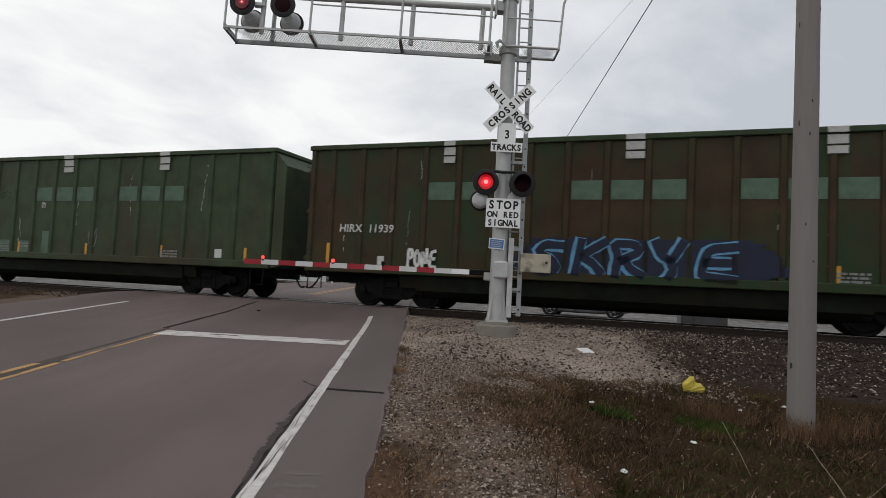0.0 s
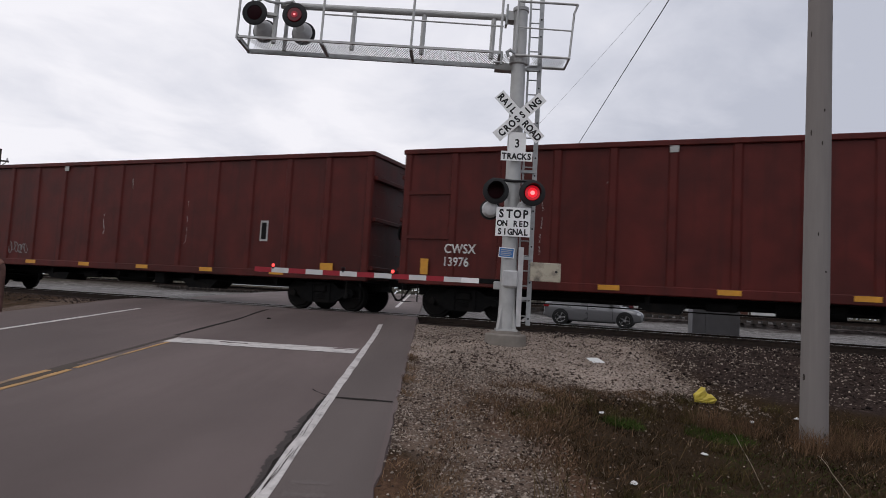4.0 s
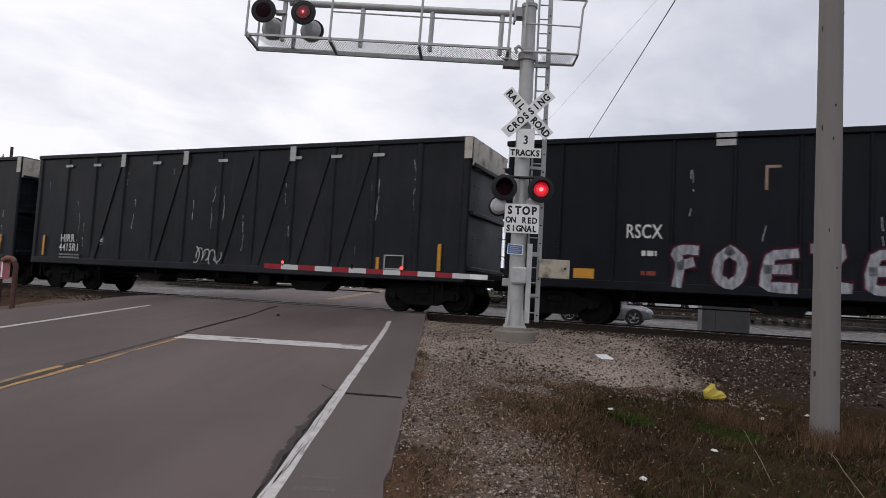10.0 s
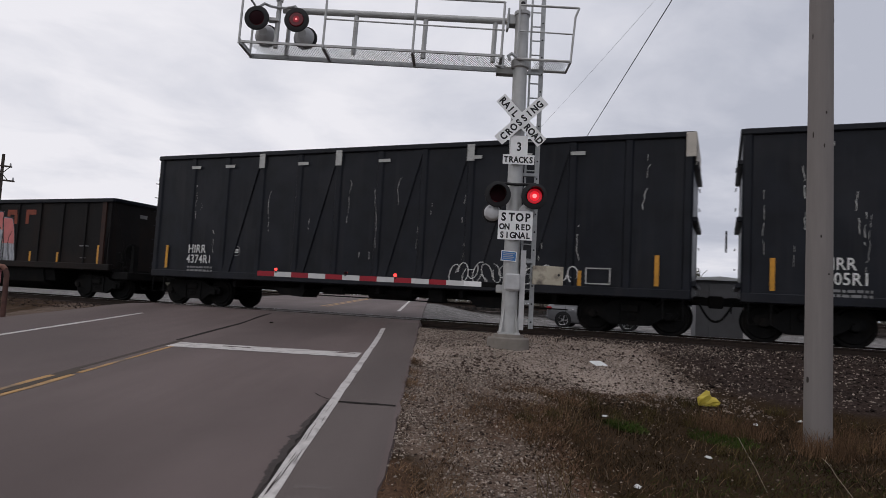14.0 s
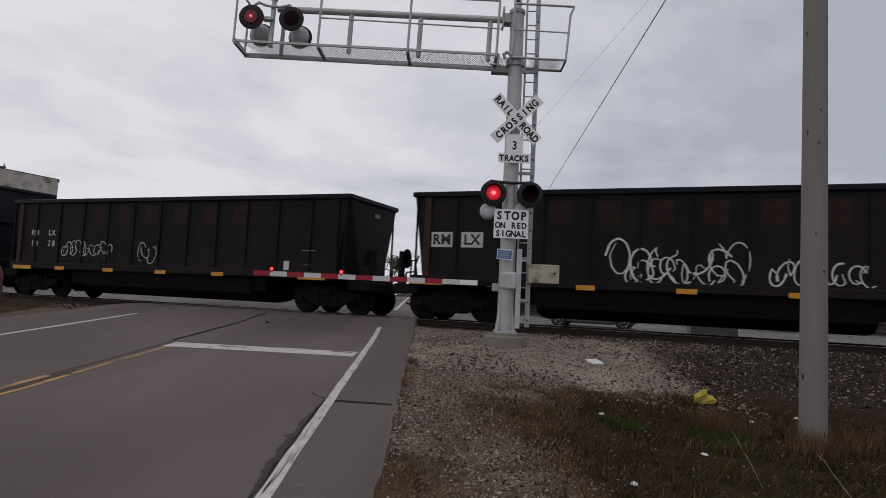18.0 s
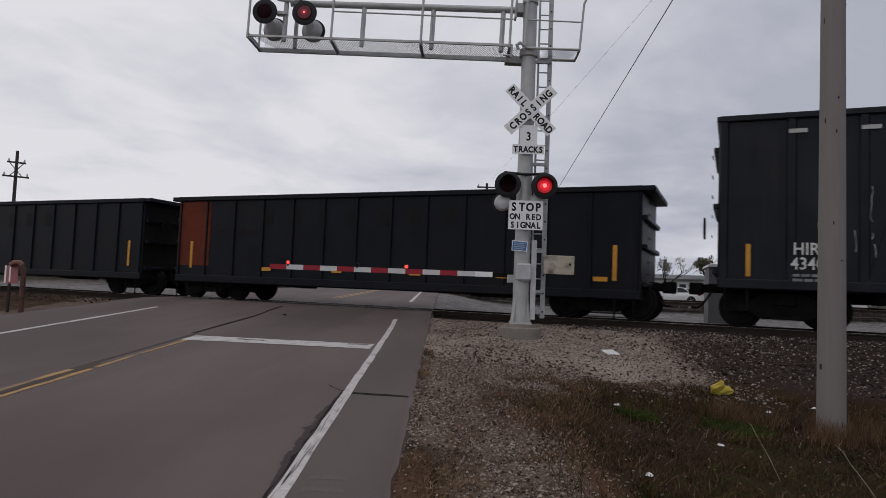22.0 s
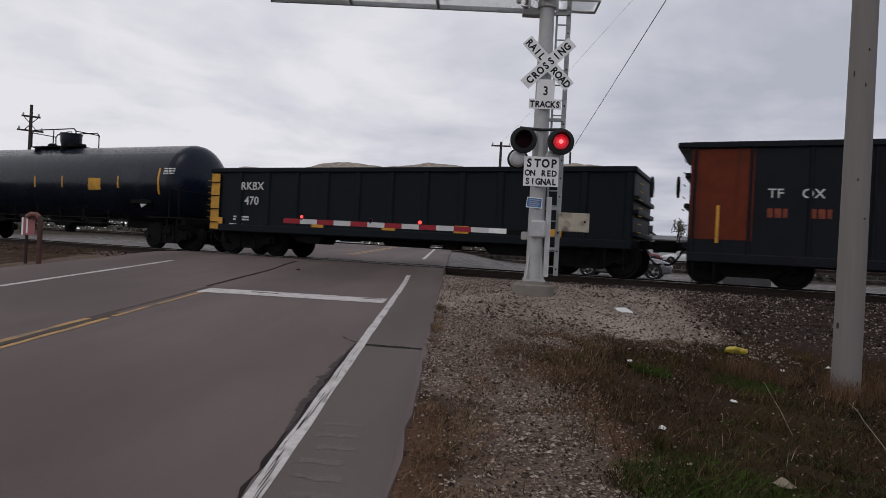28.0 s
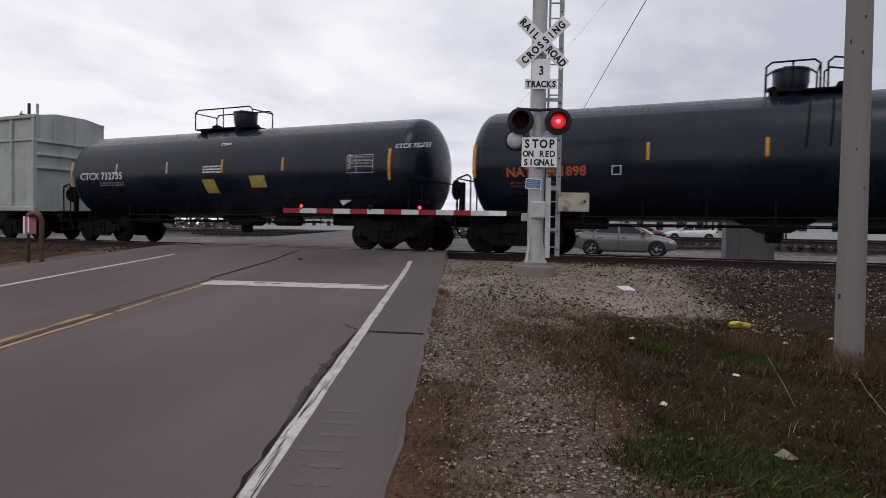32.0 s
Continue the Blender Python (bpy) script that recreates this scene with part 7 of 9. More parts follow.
FRONT = -0.25
for angle, words in ((-46, (("RAIL", -0.36), ("ROAD", 0.36))), (44, (("CROSSING", 0.0),))):
    m = Matrix.Translation((0.05, FRONT + (0.006 if angle < 0 else 0.0), 5.105)) @ Matrix.Rotation(radians(-angle), 4, "Y")
    blade = part("crossbuck_blade", Shape().box(-0.61, 0.61, -0.004, 0.004, -0.114, 0.114), m_sign_white, mast, "white crossbuck blade with black letters", at=m)
    for text, x in words:
        sign_text(blade, [(text, x, -0.068, 0.138, 0.042, 0.118 if text != "CROSSING" else 0.135)])
tracks_sign = part("tracks_sign", Shape().prism([(-0.17, -0.04), (0.17, -0.04), (0.17, 0.34), (-0.17, 0.34)], -0.003, 0.003).prism([(-0.31, -0.23), (0.31, -0.23), (0.31, -0.04), (-0.31, -0.04)], -0.003, 0.003), m_sign_white, mast, "white number-of-tracks sign", at=Matrix.Translation((0.03, FRONT + 0.03, 4.46)))
sign_text(tracks_sign, [("3", 0.0, 0.04, 0.17, 0.026, 0), ("TRACKS", 0.0, -0.195, 0.120, 0.042, 0.098)])
stop_sign = part("stop_on_red_sign", Shape().box(-0.335, 0.335, -0.004, 0.004, -0.285, 0.285, 0.0035), m_sign_white, mast, "white sign with black letters", at=Matrix.Translation((0.02, FRONT, 3.02)))
sign_text(stop_sign, [("STOP", 0, 0.085, 0.160, 0.042, 0.156), ("ON RED", -0.005, -0.085, 0.115, 0.042, 0.102), ("SIGNAL", 0, -0.250, 0.120, 0.042, 0.101)])
notice = part("emergency_notice", Shape().box(-0.15, 0.15, -0.003, 0.003, -0.10, 0.10), m_blue_sign, mast, "blue emergency notice with a white border", at=Matrix.Translation((-0.075, -0.19, 2.42)) @ Matrix.Rotation(radians(3), 4, "Y"))
bd = Shape()
for a, b, c, d in ((-0.15, 0.15, 0.085, 0.10), (-0.15, 0.15, -0.10, -0.085), (-0.15, -0.137, -0.085, 0.085), (0.137, 0.15, -0.085, 0.085)):
    bd.box(a, b, -0.006, -0.003, c, d)
part("border", bd, m_sign_white, notice)
rows = Shape()
for i in range(4):
    rows.box(-0.11, 0.11 - 0.03 * (i % 2), -0.005, -0.003, 0.045 - i * 0.035, 0.06 - i * 0.035)
part("small_print", rows, m_galv, notice)
LAMPS = []


def flashing_lamp(owner, x, y, z, facing, phase, shade=True, dim=False):
    """A round lamp on a black disc: a dark lens, and behind it a glowing lamp unit that comes forward when lit."""
    at = Matrix.Translation((x, y, z)) @ Matrix.Rotation(radians(facing), 4, "Z")
    back = part("lamp_disc", Shape().lathe([(0.255, 0.0), (0.255, -0.02), (0.235, -0.03), (0.16, -0.03), (0.155, 0.03), (0.1, 0.05)], 32, "y"), m_black_metal, owner, "black lamp background disc", at=at, smooth=True)
    part("housing", Shape().lathe([(0.15, 0.01), (0.15, 0.12), (0.06, 0.16)], 20, "y"), m_black_metal, back, smooth=True)
    part("lens", Shape().lathe([(0.15, -0.026), (0.10, -0.040), (0.02, -0.046)], 28, "y"), m_lens, back, "dark red lens", smooth=True)
    if shade:
        hood = Shape()
        pts = []
        for i in range(13):
            a = math.pi * (0.02 + 0.96 * i / 12)
            c, s_ = math.cos(a), math.sin(a)
            reach = 0.05 + 0.20 * s_
            pts += [(0.165 * c, -0.03, 0.165 * s_), (0.165 * c, -0.03 - reach, 0.165 * s_ - 0.01), (0.17 * c, -0.03, 0.17 * s_), (0.17 * c, -0.03 - reach, 0.17 * s_ - 0.01)]
        fs = []
        for i in range(12):
            k = 4 * i
            fs += [(k, k + 1, k + 5, k + 4), (k + 2, k + 6, k + 7, k + 3), (k + 1, k + 3, k + 7, k + 5)]
        part("hood", hood.add(pts, fs), m_black_metal, back, "black visor", smooth=True)
    lamp = part("lamp_unit", Shape().lathe([(0.148, 0.0), (0.135, -0.012), (0.02, -0.018)], 28, "y"), m_lens_dim if dim else m_lens_lit, back, "glowing red lamp", smooth=True)
    LAMPS.append((lamp, phase))
    for name, r, y0, m in ((("lamp_glow", 0.070, -0.020, m_lens_low), ("lamp_core", 0.024, -0.024, m_lens_core)) if dim else (("lamp_glow", 0.095, -0.020, m_lens_mid), ("lamp_core", 0.045, -0.024, m_lens_core))):
        core = part(name, Shape().lathe([(r, y0 + 0.006), (r * 0.9, y0), (r * 0.1, y0 - 0.002)], 20, "y"), m, back, smooth=True)
        LAMPS.append((core, phase))
    return back


bar = Shape().path([(-0.42, -0.17, 3.86), (-0.2, -0.2, 3.84), (0, -0.2, 3.83), (0.2, -0.2, 3.84), (0.40, -0.17, 3.86)], 0.03)
part("lamp_bracket", bar, m_black_metal, mast)
flashing_lamp(mast, -0.35, -0.30, 3.60, 0, 0)
flashing_lamp(mast, 0.36, -0.30, 3.595, 0, 1)
part("rear_lamp", Shape().lathe([(0.06, -0.18), (0.13, -0.14), (0.165, -0.05), (0.165, 0.02)], 24, "y", Matrix.Translation((-0.43, -0.10, 3.26))), m_lamp_back, mast, "grey back of the lamp that faces the far side", smooth=True)
part("rear_disc", Shape().lathe([(0.16, -0.10), (0.205, -0.08), (0.205, -0.06), (0.16, -0.05)], 28, "y", Matrix.Translation((-0.43, -0.02, 3.26))), m_black_metal, mast)
part("rear_lamp", Shape().lathe([(0.06, -0.18), (0.13, -0.14), (0.165, -0.05), (0.165, 0.02)], 24, "y", Matrix.Translation((0.24, -0.05, 3.30))), m_lamp_back, mast, smooth=True)
# ladder behind the mast
ladder = thing("mast_ladder", "galvanised steel ladder on the signal mast", "ladder", Matrix.Translation((MAST.x + 0.385, MAST.y + 0.2, 0)))
for x in (-0.17, 0.06):
    part("stile", Shape().box(x - (0.045 if x > 0 else 0.02), x + (0.045 if x > 0 else 0.02), -0.02, 0.02, 1.02, 8.6), m_galv, ladder)
for i in range(25):
    part("rung", Shape().path([(-0.17, 0, 1.2 + i * 0.3), (0.06, 0, 1.2 + i * 0.3)], 0.014), m_galv, ladder)
holes = shared("hole", lambda: Shape().lathe([(0.018, -0.0235), (0.018, -0.021)], 10, "y").mesh("bolt_hole", m_sign_black))
for i in range(22):
    part("bolt_hole", holes, m_sign_black, ladder, at=Matrix.Translation((0.06, 0, 1.15 + i * 0.36)))
for z in (1.55, 2.35, 4.1, 6.2):
    part("standoff", Shape().box(-0.33, 0.05, -0.08, -0.02, z - 0.03, z + 0.03), m_galv, ladder)
# cabinet and cover plate behind the mast
part("junction_box", Shape().box(-0.13, 0.17, -0.26, -0.02, 1.75, 2.08, 0.03), m_lamp_back, mast, "grey junction box")
part("conduit", Shape().box(0.17, 0.27, -0.12, 0.0, 1.0, 2.55), m_lamp_back, mast)
gate_box = part("gate_counterweight", Shape().box(0.42, 1.02, -0.05, 0.02, 1.90, 2.27, 0.01), mat("chipped cream gate arm plate", (0.40, 0.36, 0.28), 0.6, spread=0.12, scale=4, dirt=(0.06, 0.05, 0.045), dirt_amount=0.9, dirt_scale=4.5, bump=0.1), mast, "cream plate with flaking black paint")
part("bolt_hole", Shape().lathe([(0.025, -0.053), (0.025, -0.049)], 12, "y"), m_sign_black, gate_box, at=Matrix.Translation((0.93, 0, 2.10)))
# gantry over the road
L, DECK = -5.75, 6.42
# the walkway rises a little towards its free end
gantry = thing("cantilever_gantry", "grey aluminium walkway gantry reaching over the road", "gantry", Matrix.Translation((MAST.x, MAST.y, DECK)) @ Matrix.Rotation(0.028, 4, "Y") @ Matrix.Translation((0, 0, -DECK)))


def gy(x):
    return -0.04 * x


def bar_at(name, p, q, r, m=None, n=8):
    return part(name, Shape().tube((p[0], p[1] + gy(p[0]), p[2]), (q[0], q[1] + gy(q[0]), q[2]), r, n=n), m or m_steel, gantry, smooth=True)


# an angle along the front of the deck and a deeper channel along its back
for name, yy, z0, z1, m in (("front_angle", -0.25, -0.055, -0.010, m_steel), ("back_channel", 0.46, -0.115, -0.025, m_galv)):
    part(name, Shape().add([(x, yy + gy(x) + d, DECK + z) for x in (L, -0.36) for d in (0.0, 0.05) for z in (z0, z1)], [(0, 1, 3, 2), (4, 6, 7, 5), (0, 4, 5, 1), (2, 3, 7, 6), (0, 2, 6, 4), (1, 5, 7, 3)]), m, gantry)
for x in (L + 0.03, -4.0, -2.18, -0.40):
    part("deck_joist", Shape().box(x - 0.03, x + 0.03, -0.24 + gy(x), 0.47 + gy(x), DECK - 0.10, DECK - 0.05), m_galv, gantry)
mesh_s = Shape()
nb = 104
for i in range(nb):
    x = L + 0.15 + (-0.25 - L - 0.15) * i / nb
    for a, b in (((x, -0.18), (x + 0.28, 0.40)), ((x + 0.28, -0.18), (x, 0.40))):
        mesh_s.tube((a[0], a[1] + gy(a[0]), DECK - 0.055), (b[0], b[1] + gy(b[0]), DECK - 0.055), 0.005, n=4)
for i in range(16):
    x = 0.22 + 0.60 * i / 16
    mesh_s.tube((x, -0.18, DECK - 0.055), (x + 0.2, 0.38, DECK - 0.055), 0.005, n=4)
    mesh_s.tube((x + 0.2, -0.18, DECK - 0.055), (x, 0.38, DECK - 0.055), 0.005, n=4)
tagged(part("deck_mesh", mesh_s, m_galv, gantry, "expanded metal walkway mesh"), kind="stuff")
for x in (L, -4.01, -2.18, -0.405):
    for yy in (-0.25, 0.48) if x == L else (-0.25,):
        bar_at("stanchion", (x, yy, DECK - 0.08), (x, yy, DECK + 1.07), 0.025)
for x in (-3.44, -1.99, -0.557):
    bar_at("truss_post", (x, 0.12, DECK - 0.05), (x, 0.12, DECK + 0.82), 0.050)
bar_at("main_arm", (-5.0, 0.12, DECK + 0.82), (-0.10, 0.12, DECK + 0.835), 0.068, n=14)
bar_at("hand_rail", (L, -0.25, DECK + 1.06), (-0.405, -0.25, DECK + 1.065), 0.024)
bar_at("hand_rail", (-4.01, -0.25, DECK + 0.525), (-0.36, -0.25, DECK + 0.49), 0.017)
bar_at("end_rail", (L, -0.25, DECK + 1.06), (L, 0.48, DECK + 1.06), 0.022)
bar_at("end_rail", (L, -0.25, DECK + 0.02), (L, 0.48, DECK + 0.02), 0.022)
# the cage beside the mast, which hangs level
for p, q, r in (((-0.10, -0.22, 6.35), (-0.10, -0.22, 7.46), 0.022), ((-0.10, -0.22, 7.46), (1.075, -0.22, 7.42), 0.024), ((1.075, -0.22, 7.42), (1.01, -0.22, 7.24), 0.022), ((1.01, -0.22, 7.24), (0.97, -0.22, 6.30), 0.022),
                ((-0.07, -0.22, 6.925), (0.99, -0.22, 6.88), 0.016), ((-0.11, -0.22, 6.355), (0.975, -0.22, 6.325), 0.026), ((0.975, -0.22, 6.325), (0.975, 0.40, 6.325), 0.024), ((0.20, 0.40, 6.34), (0.975, 0.40, 6.325), 0.030)):
    bar_at("cage_rail", (p[0], p[1], p[2] + 0.028 * p[0]), (q[0], q[1], q[2] + 0.028 * q[0]), r)
# flanged joint of the arm, and the clamps that hold arm and deck on the mast
part("arm_flange", Shape().box(-0.325, -0.285, -0.02, 0.26, DECK + 0.66, DECK + 0.99), m_steel, gantry)
part("flange_bolt", Shape().tube((-0.305, -0.05, DECK + 0.60), (-0.305, -0.05, DECK + 1.03), 0.022), m_galv, gantry)
part("arm_stub", Shape().box(-0.29, 0.0, -0.02, 0.22, DECK + 0.73, DECK + 0.92), m_steel, gantry)
part("saddle_clamp", Shape().lathe([(0.15, DECK - 0.20), (0.185, DECK - 0.18), (0.185, DECK - 0.04), (0.15, DECK - 0.02)], 20), m_steel, gantry)
part("clamp_arm", Shape().box(-0.46, 0.05, 0.30, 0.50, DECK - 0.20, DECK - 0.06), m_steel, gantry)
part("clamp_pin", Shape().tube((-0.52, -0.22, DECK - 0.24), (-0.30, -0.22, DECK - 0.24), 0.020).tube((-0.36, -0.22, DECK - 0.28), (-0.36, -0.22, DECK - 0.02), 0.022), m_galv, gantry)
part("deck_hook", Shape().path([(-0.22, -0.24, DECK - 0.12), (-0.26, -0.24, DECK - 0.03), (-0.20, -0.24, DECK + 0.02), (-0.10, -0.24, DECK - 0.04)], 0.03), m_galv, gantry)
# one post carries both lamps by a bowed cross pipe
bar_at("lamp_post", (-5.06, 0.0, DECK - 0.05), (-5.06, 0.0, DECK + 0.95), 0.052)
bar_at("post_cap", (-5.06, 0.0, DECK + 0.95), (-5.06, 0.0, DECK + 1.0), 0.075)
bar_at("rear_lamp_post", (-4.93, 0.38, DECK - 0.05), (-4.93, 0.38, DECK + 0.7), 0.045)
part("lamp_pipe", Shape().path([(-5.44, 0.06, DECK + 0.74), (-5.34, 0.1, DECK + 0.84), (-5.2, 0.13, DECK + 0.80), (-5.06, 0.14, DECK + 0.79), (-4.9, 0.16, DECK + 0.80), (-4.70, 0.1, DECK + 0.82), (-4.62, 0.08, DECK + 0.72)], 0.028, 8), m_galv, gantry)
part("lamp_clamp", Shape().box(-5.25, -5.02, 0.10, 0.26, DECK + 0.50, DECK + 0.56), m_steel, gantry)
for x, ph in ((-5.455, 0), (-4.62, 1)):
    flashing_lamp(gantry, x, -0.16 + gy(x), DECK + 0.505, 0, ph, shade=False, dim=True)
    part("rear_lamp", Shape().lathe([(0.09, -0.20), (0.17, -0.13), (0.205, -0.04), (0.215, 0.0)], 24, "y", Matrix.Translation((x + 0.065, 0.30 + gy(x), DECK + 0.335))), m_lamp_back, gantry, "grey back of a lamp that faces the far side", smooth=True)
    part("rear_disc", Shape().lathe([(0.2, 0.0), (0.25, 0.01), (0.25, 0.03), (0.2, 0.04)], 28, "y", Matrix.Translation((x + 0.085, 0.31 + gy(x), DECK + 0.325))), m_black_metal, gantry, "black rim of the rear lamp", smooth=True)
# gate arm, lowered across the lane
gate = thing("crossing_gate_arm", "lowered red and white striped crossing gate arm", "gate arm", Matrix.Translation((MAST.x, MAST.y + 0.1, 0)))
A0, A1 = -5.12, -0.57
for i in range(13):
    x0, x1 = A0 + (A1 - A0) * i / 13, A0 + (A1 - A0) * (i + 1) / 13
    z = lambda x: 1.85
    yy = lambda x: -0.045 * x
    mt = m_gate_red if i % 2 == 0 and i < 12 else (m_gate_white if i != 12 else m_sign_white)
    part("stripe", Shape().add([(x, yy(x) + a, z(x) + b) for x in (x0, x1) for a in (-0.025, 0.025) for b in (-0.050, 0.050)], [(0, 1, 3, 2), (4, 6, 7, 5), (0, 4, 5, 1), (2, 3, 7, 6), (0, 2, 6, 4), (1, 5, 7, 3)]), mt, gate)
part("arm_mount", Shape().box(-0.565, -0.14, 0.0, 0.05, 1.80, 1.90, 0.01), m_under, gate, "dark arm mount")
part("mount_plate", Shape().box(-0.28, -0.12, -0.06, 0.05, 1.70, 1.86, 0.015), m_steel, gate)
for x, phase in ((-4.74, None), (-3.31, 0), (-2.30, 1)):
    body = part("lamp_body", Shape().box(-0.035, 0.035, -0.02, 0.06, 0.0, 0.075, 0.008).box(-0.02, 0.02, -0.02, 0.02, -0.03, 0.004), m_black_metal, gate, "black gate lamp", at=Matrix.Translation((x, -0.045 * x - 0.01, 1.905)))
    part("lens", Shape().lathe([(0.032, -0.020), (0.028, -0.028), (0.006, -0.032)], 16, "y", Matrix.Translation((0, 0, 0.038))), m_lens if phase is not None else m_gate_light, body, "small red gate lamp", smooth=True)
    if phase is not None:
        unit = part("lamp_unit", Shape().lathe([(0.036, 0.012), (0.034, 0.004), (0.006, 0.0)], 16, "y", Matrix.Translation((0, 0, 0.038))), m_gate_light, body, "glowing red lamp", smooth=True)
        LAMPS.append((unit, phase))

# ---- utility pole beside the verge ----
pole = thing("utility_pole", "weathered grey timber utility pole", "utility pole", Matrix.Translation((4.41, 8.05, 0)))
prof = [(0.158, -0.3)] + [(0.158 - 0.0022 * i, -0.05 + i * 0.55) for i in range(20)]
me = Shape().lathe(prof, 22).mesh("shaft", m_wood_pole, True)
part("shaft", me, m_wood_pole, pole)
# dark knots and splits in the timber, on the side towards the road
for z, turn, w, h in ((4.02, -92, 0.012, 0.022), (3.61, -100, 0.010, 0.035), (3.75, -150, 0.012, 0.05), (5.0, -160, 0.01, 0.05), (5.2, -35, 0.012, 0.06), (2.9, -30, 0.01, 0.05), (0.78, -165, 0.02, 0.05), (0.12, -70, 0.012, 0.04), (2.05, -75, 0.018, 0.012), (2.5, -112, 0.009, 0.03)):
    r = 0.158 - 0.004 * (z + 0.05) + 0.001
    a = radians(turn)
    side = Vector((-math.sin(a), math.cos(a), 0))
    c = Vector((math.cos(a) * r, math.sin(a) * r, z))
    ring = [c + side * math.cos(q) * w + Vector((0, 0, math.sin(q) * h)) - Vector((math.cos(a), math.sin(a), 0)) * 0.003 for q in [i * math.pi / 5 for i in range(10)]]
    part("knot", Shape().add([c + Vector((math.cos(a), math.sin(a), 0)) * 0.003] + ring, [(0, i + 1, (i + 1) % 10 + 1) for i in range(10)]), m_tie, pole, "dark knot")


def lamp_rows():
    half, t0 = 0.7445, 0.58
    for lamp, phase in LAMPS:
        y_on, y_off = -0.040, 0.02
        rows = []
        k = -1
        t = 0.0
        state = phase == 0
        rows.append((0.0, Matrix.Translation((0, y_on if state else y_off, 0))))
        tt = t0
        while tt < 31.9:
            late = 0.03 if state else -0.03
            for dt, st in ((late - 0.034, state), (late + 0.034, not state)):
                rows.append((tt + dt, Matrix.Translation((0, y_on if st else y_off, 0))))
            state = not state
            tt += half
        rows.append((32.0, Matrix.Translation((0, y_on if state else y_off, 0))))
        walk(lamp, rows)

# ---- beyond the track: a sedan, an equipment house, buildings, poles and trees ----
m_silver_car = mat("silver car paint", (0.155, 0.157, 0.163), 0.30, metal=0.35, spread=0.02, scale=1, bump=0, spec=0.5)
m_glass_dark = mat("dark car glass", (0.012, 0.014, 0.017), 0.12, spread=0.05, bump=0, spec=0.3)
m_tyre = mat("black tyre rubber", (0.014, 0.014, 0.014), 0.85, spread=0.2, scale=20, bump=0.2)
m_alloy = mat("bright alloy wheel", (0.52, 0.52, 0.53), 0.3, metal=0.8, spread=0.05, bump=0)
m_chrome = mat("chrome trim", (0.6, 0.6, 0.6), 0.15, metal=1.0, spread=0.03, bump=0)
m_taillight = mat("red tail lamp", (0.25, 0.01, 0.015), 0.2, spread=0.05, bump=0)
m_headlight = mat("clear head lamp", (0.5, 0.5, 0.52), 0.1, spread=0.05, bump=0)
m_siding = mat("white painted siding", (0.55, 0.56, 0.56), 0.7, spread=0.05, scale=3, stretch=(0.3, 0.3, 9), dirt=(0.4, 0.4, 0.39), dirt_amount=0.4, bump=0.2, bump_scale=4)
m_roof = mat("dark grey shingles", (0.045, 0.046, 0.052), 0.85, spread=0.25, scale=5, stretch=(1, 1, 5), bump=0.3, bump_scale=20)
m_grey_house = mat("grey metal cabinet", (0.118, 0.118, 0.124), 0.6, spread=0.08, scale=3, dirt=(0.085, 0.082, 0.082), dirt_amount=0.5, dirt_scale=1.2, bump=0.05)
m_brick = mat("brown brick", (0.13, 0.06, 0.045), 0.85, spread=0.25, scale=8, bump=0.3)
m_window = mat("dark window glass", (0.03, 0.035, 0.045), 0.1, spread=0.1, bump=0)
m_bark = mat("grey brown bark", (0.055, 0.045, 0.038), 0.9, spread=0.3, scale=10, stretch=(4, 4, 0.7), bump=0.6, bump_scale=18)
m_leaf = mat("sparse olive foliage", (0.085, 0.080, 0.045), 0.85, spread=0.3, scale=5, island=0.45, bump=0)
# distance haze is put into this colour: paler and greyer than the near leaves
m_far_leaf = mat("foliage paled by haze", (0.10, 0.095, 0.075), 0.9, spread=0.25, scale=0.6, island=0.35, bump=0)


def loft(rings):
    """Closed rings of equal length joined in order, with capped ends."""
    n = len(rings[0])
    s = Shape()
    vs = [p for r in rings for p in r]
    fs = [(k * n + i, k * n + (i + 1) % n, (k + 1) * n + (i + 1) % n, (k + 1) * n + i) for k in range(len(rings) - 1) for i in range(n)]
    return s.add(vs, fs + [tuple(range(n - 1, -1, -1)), tuple((len(rings) - 1) * n + i for i in range(n))])


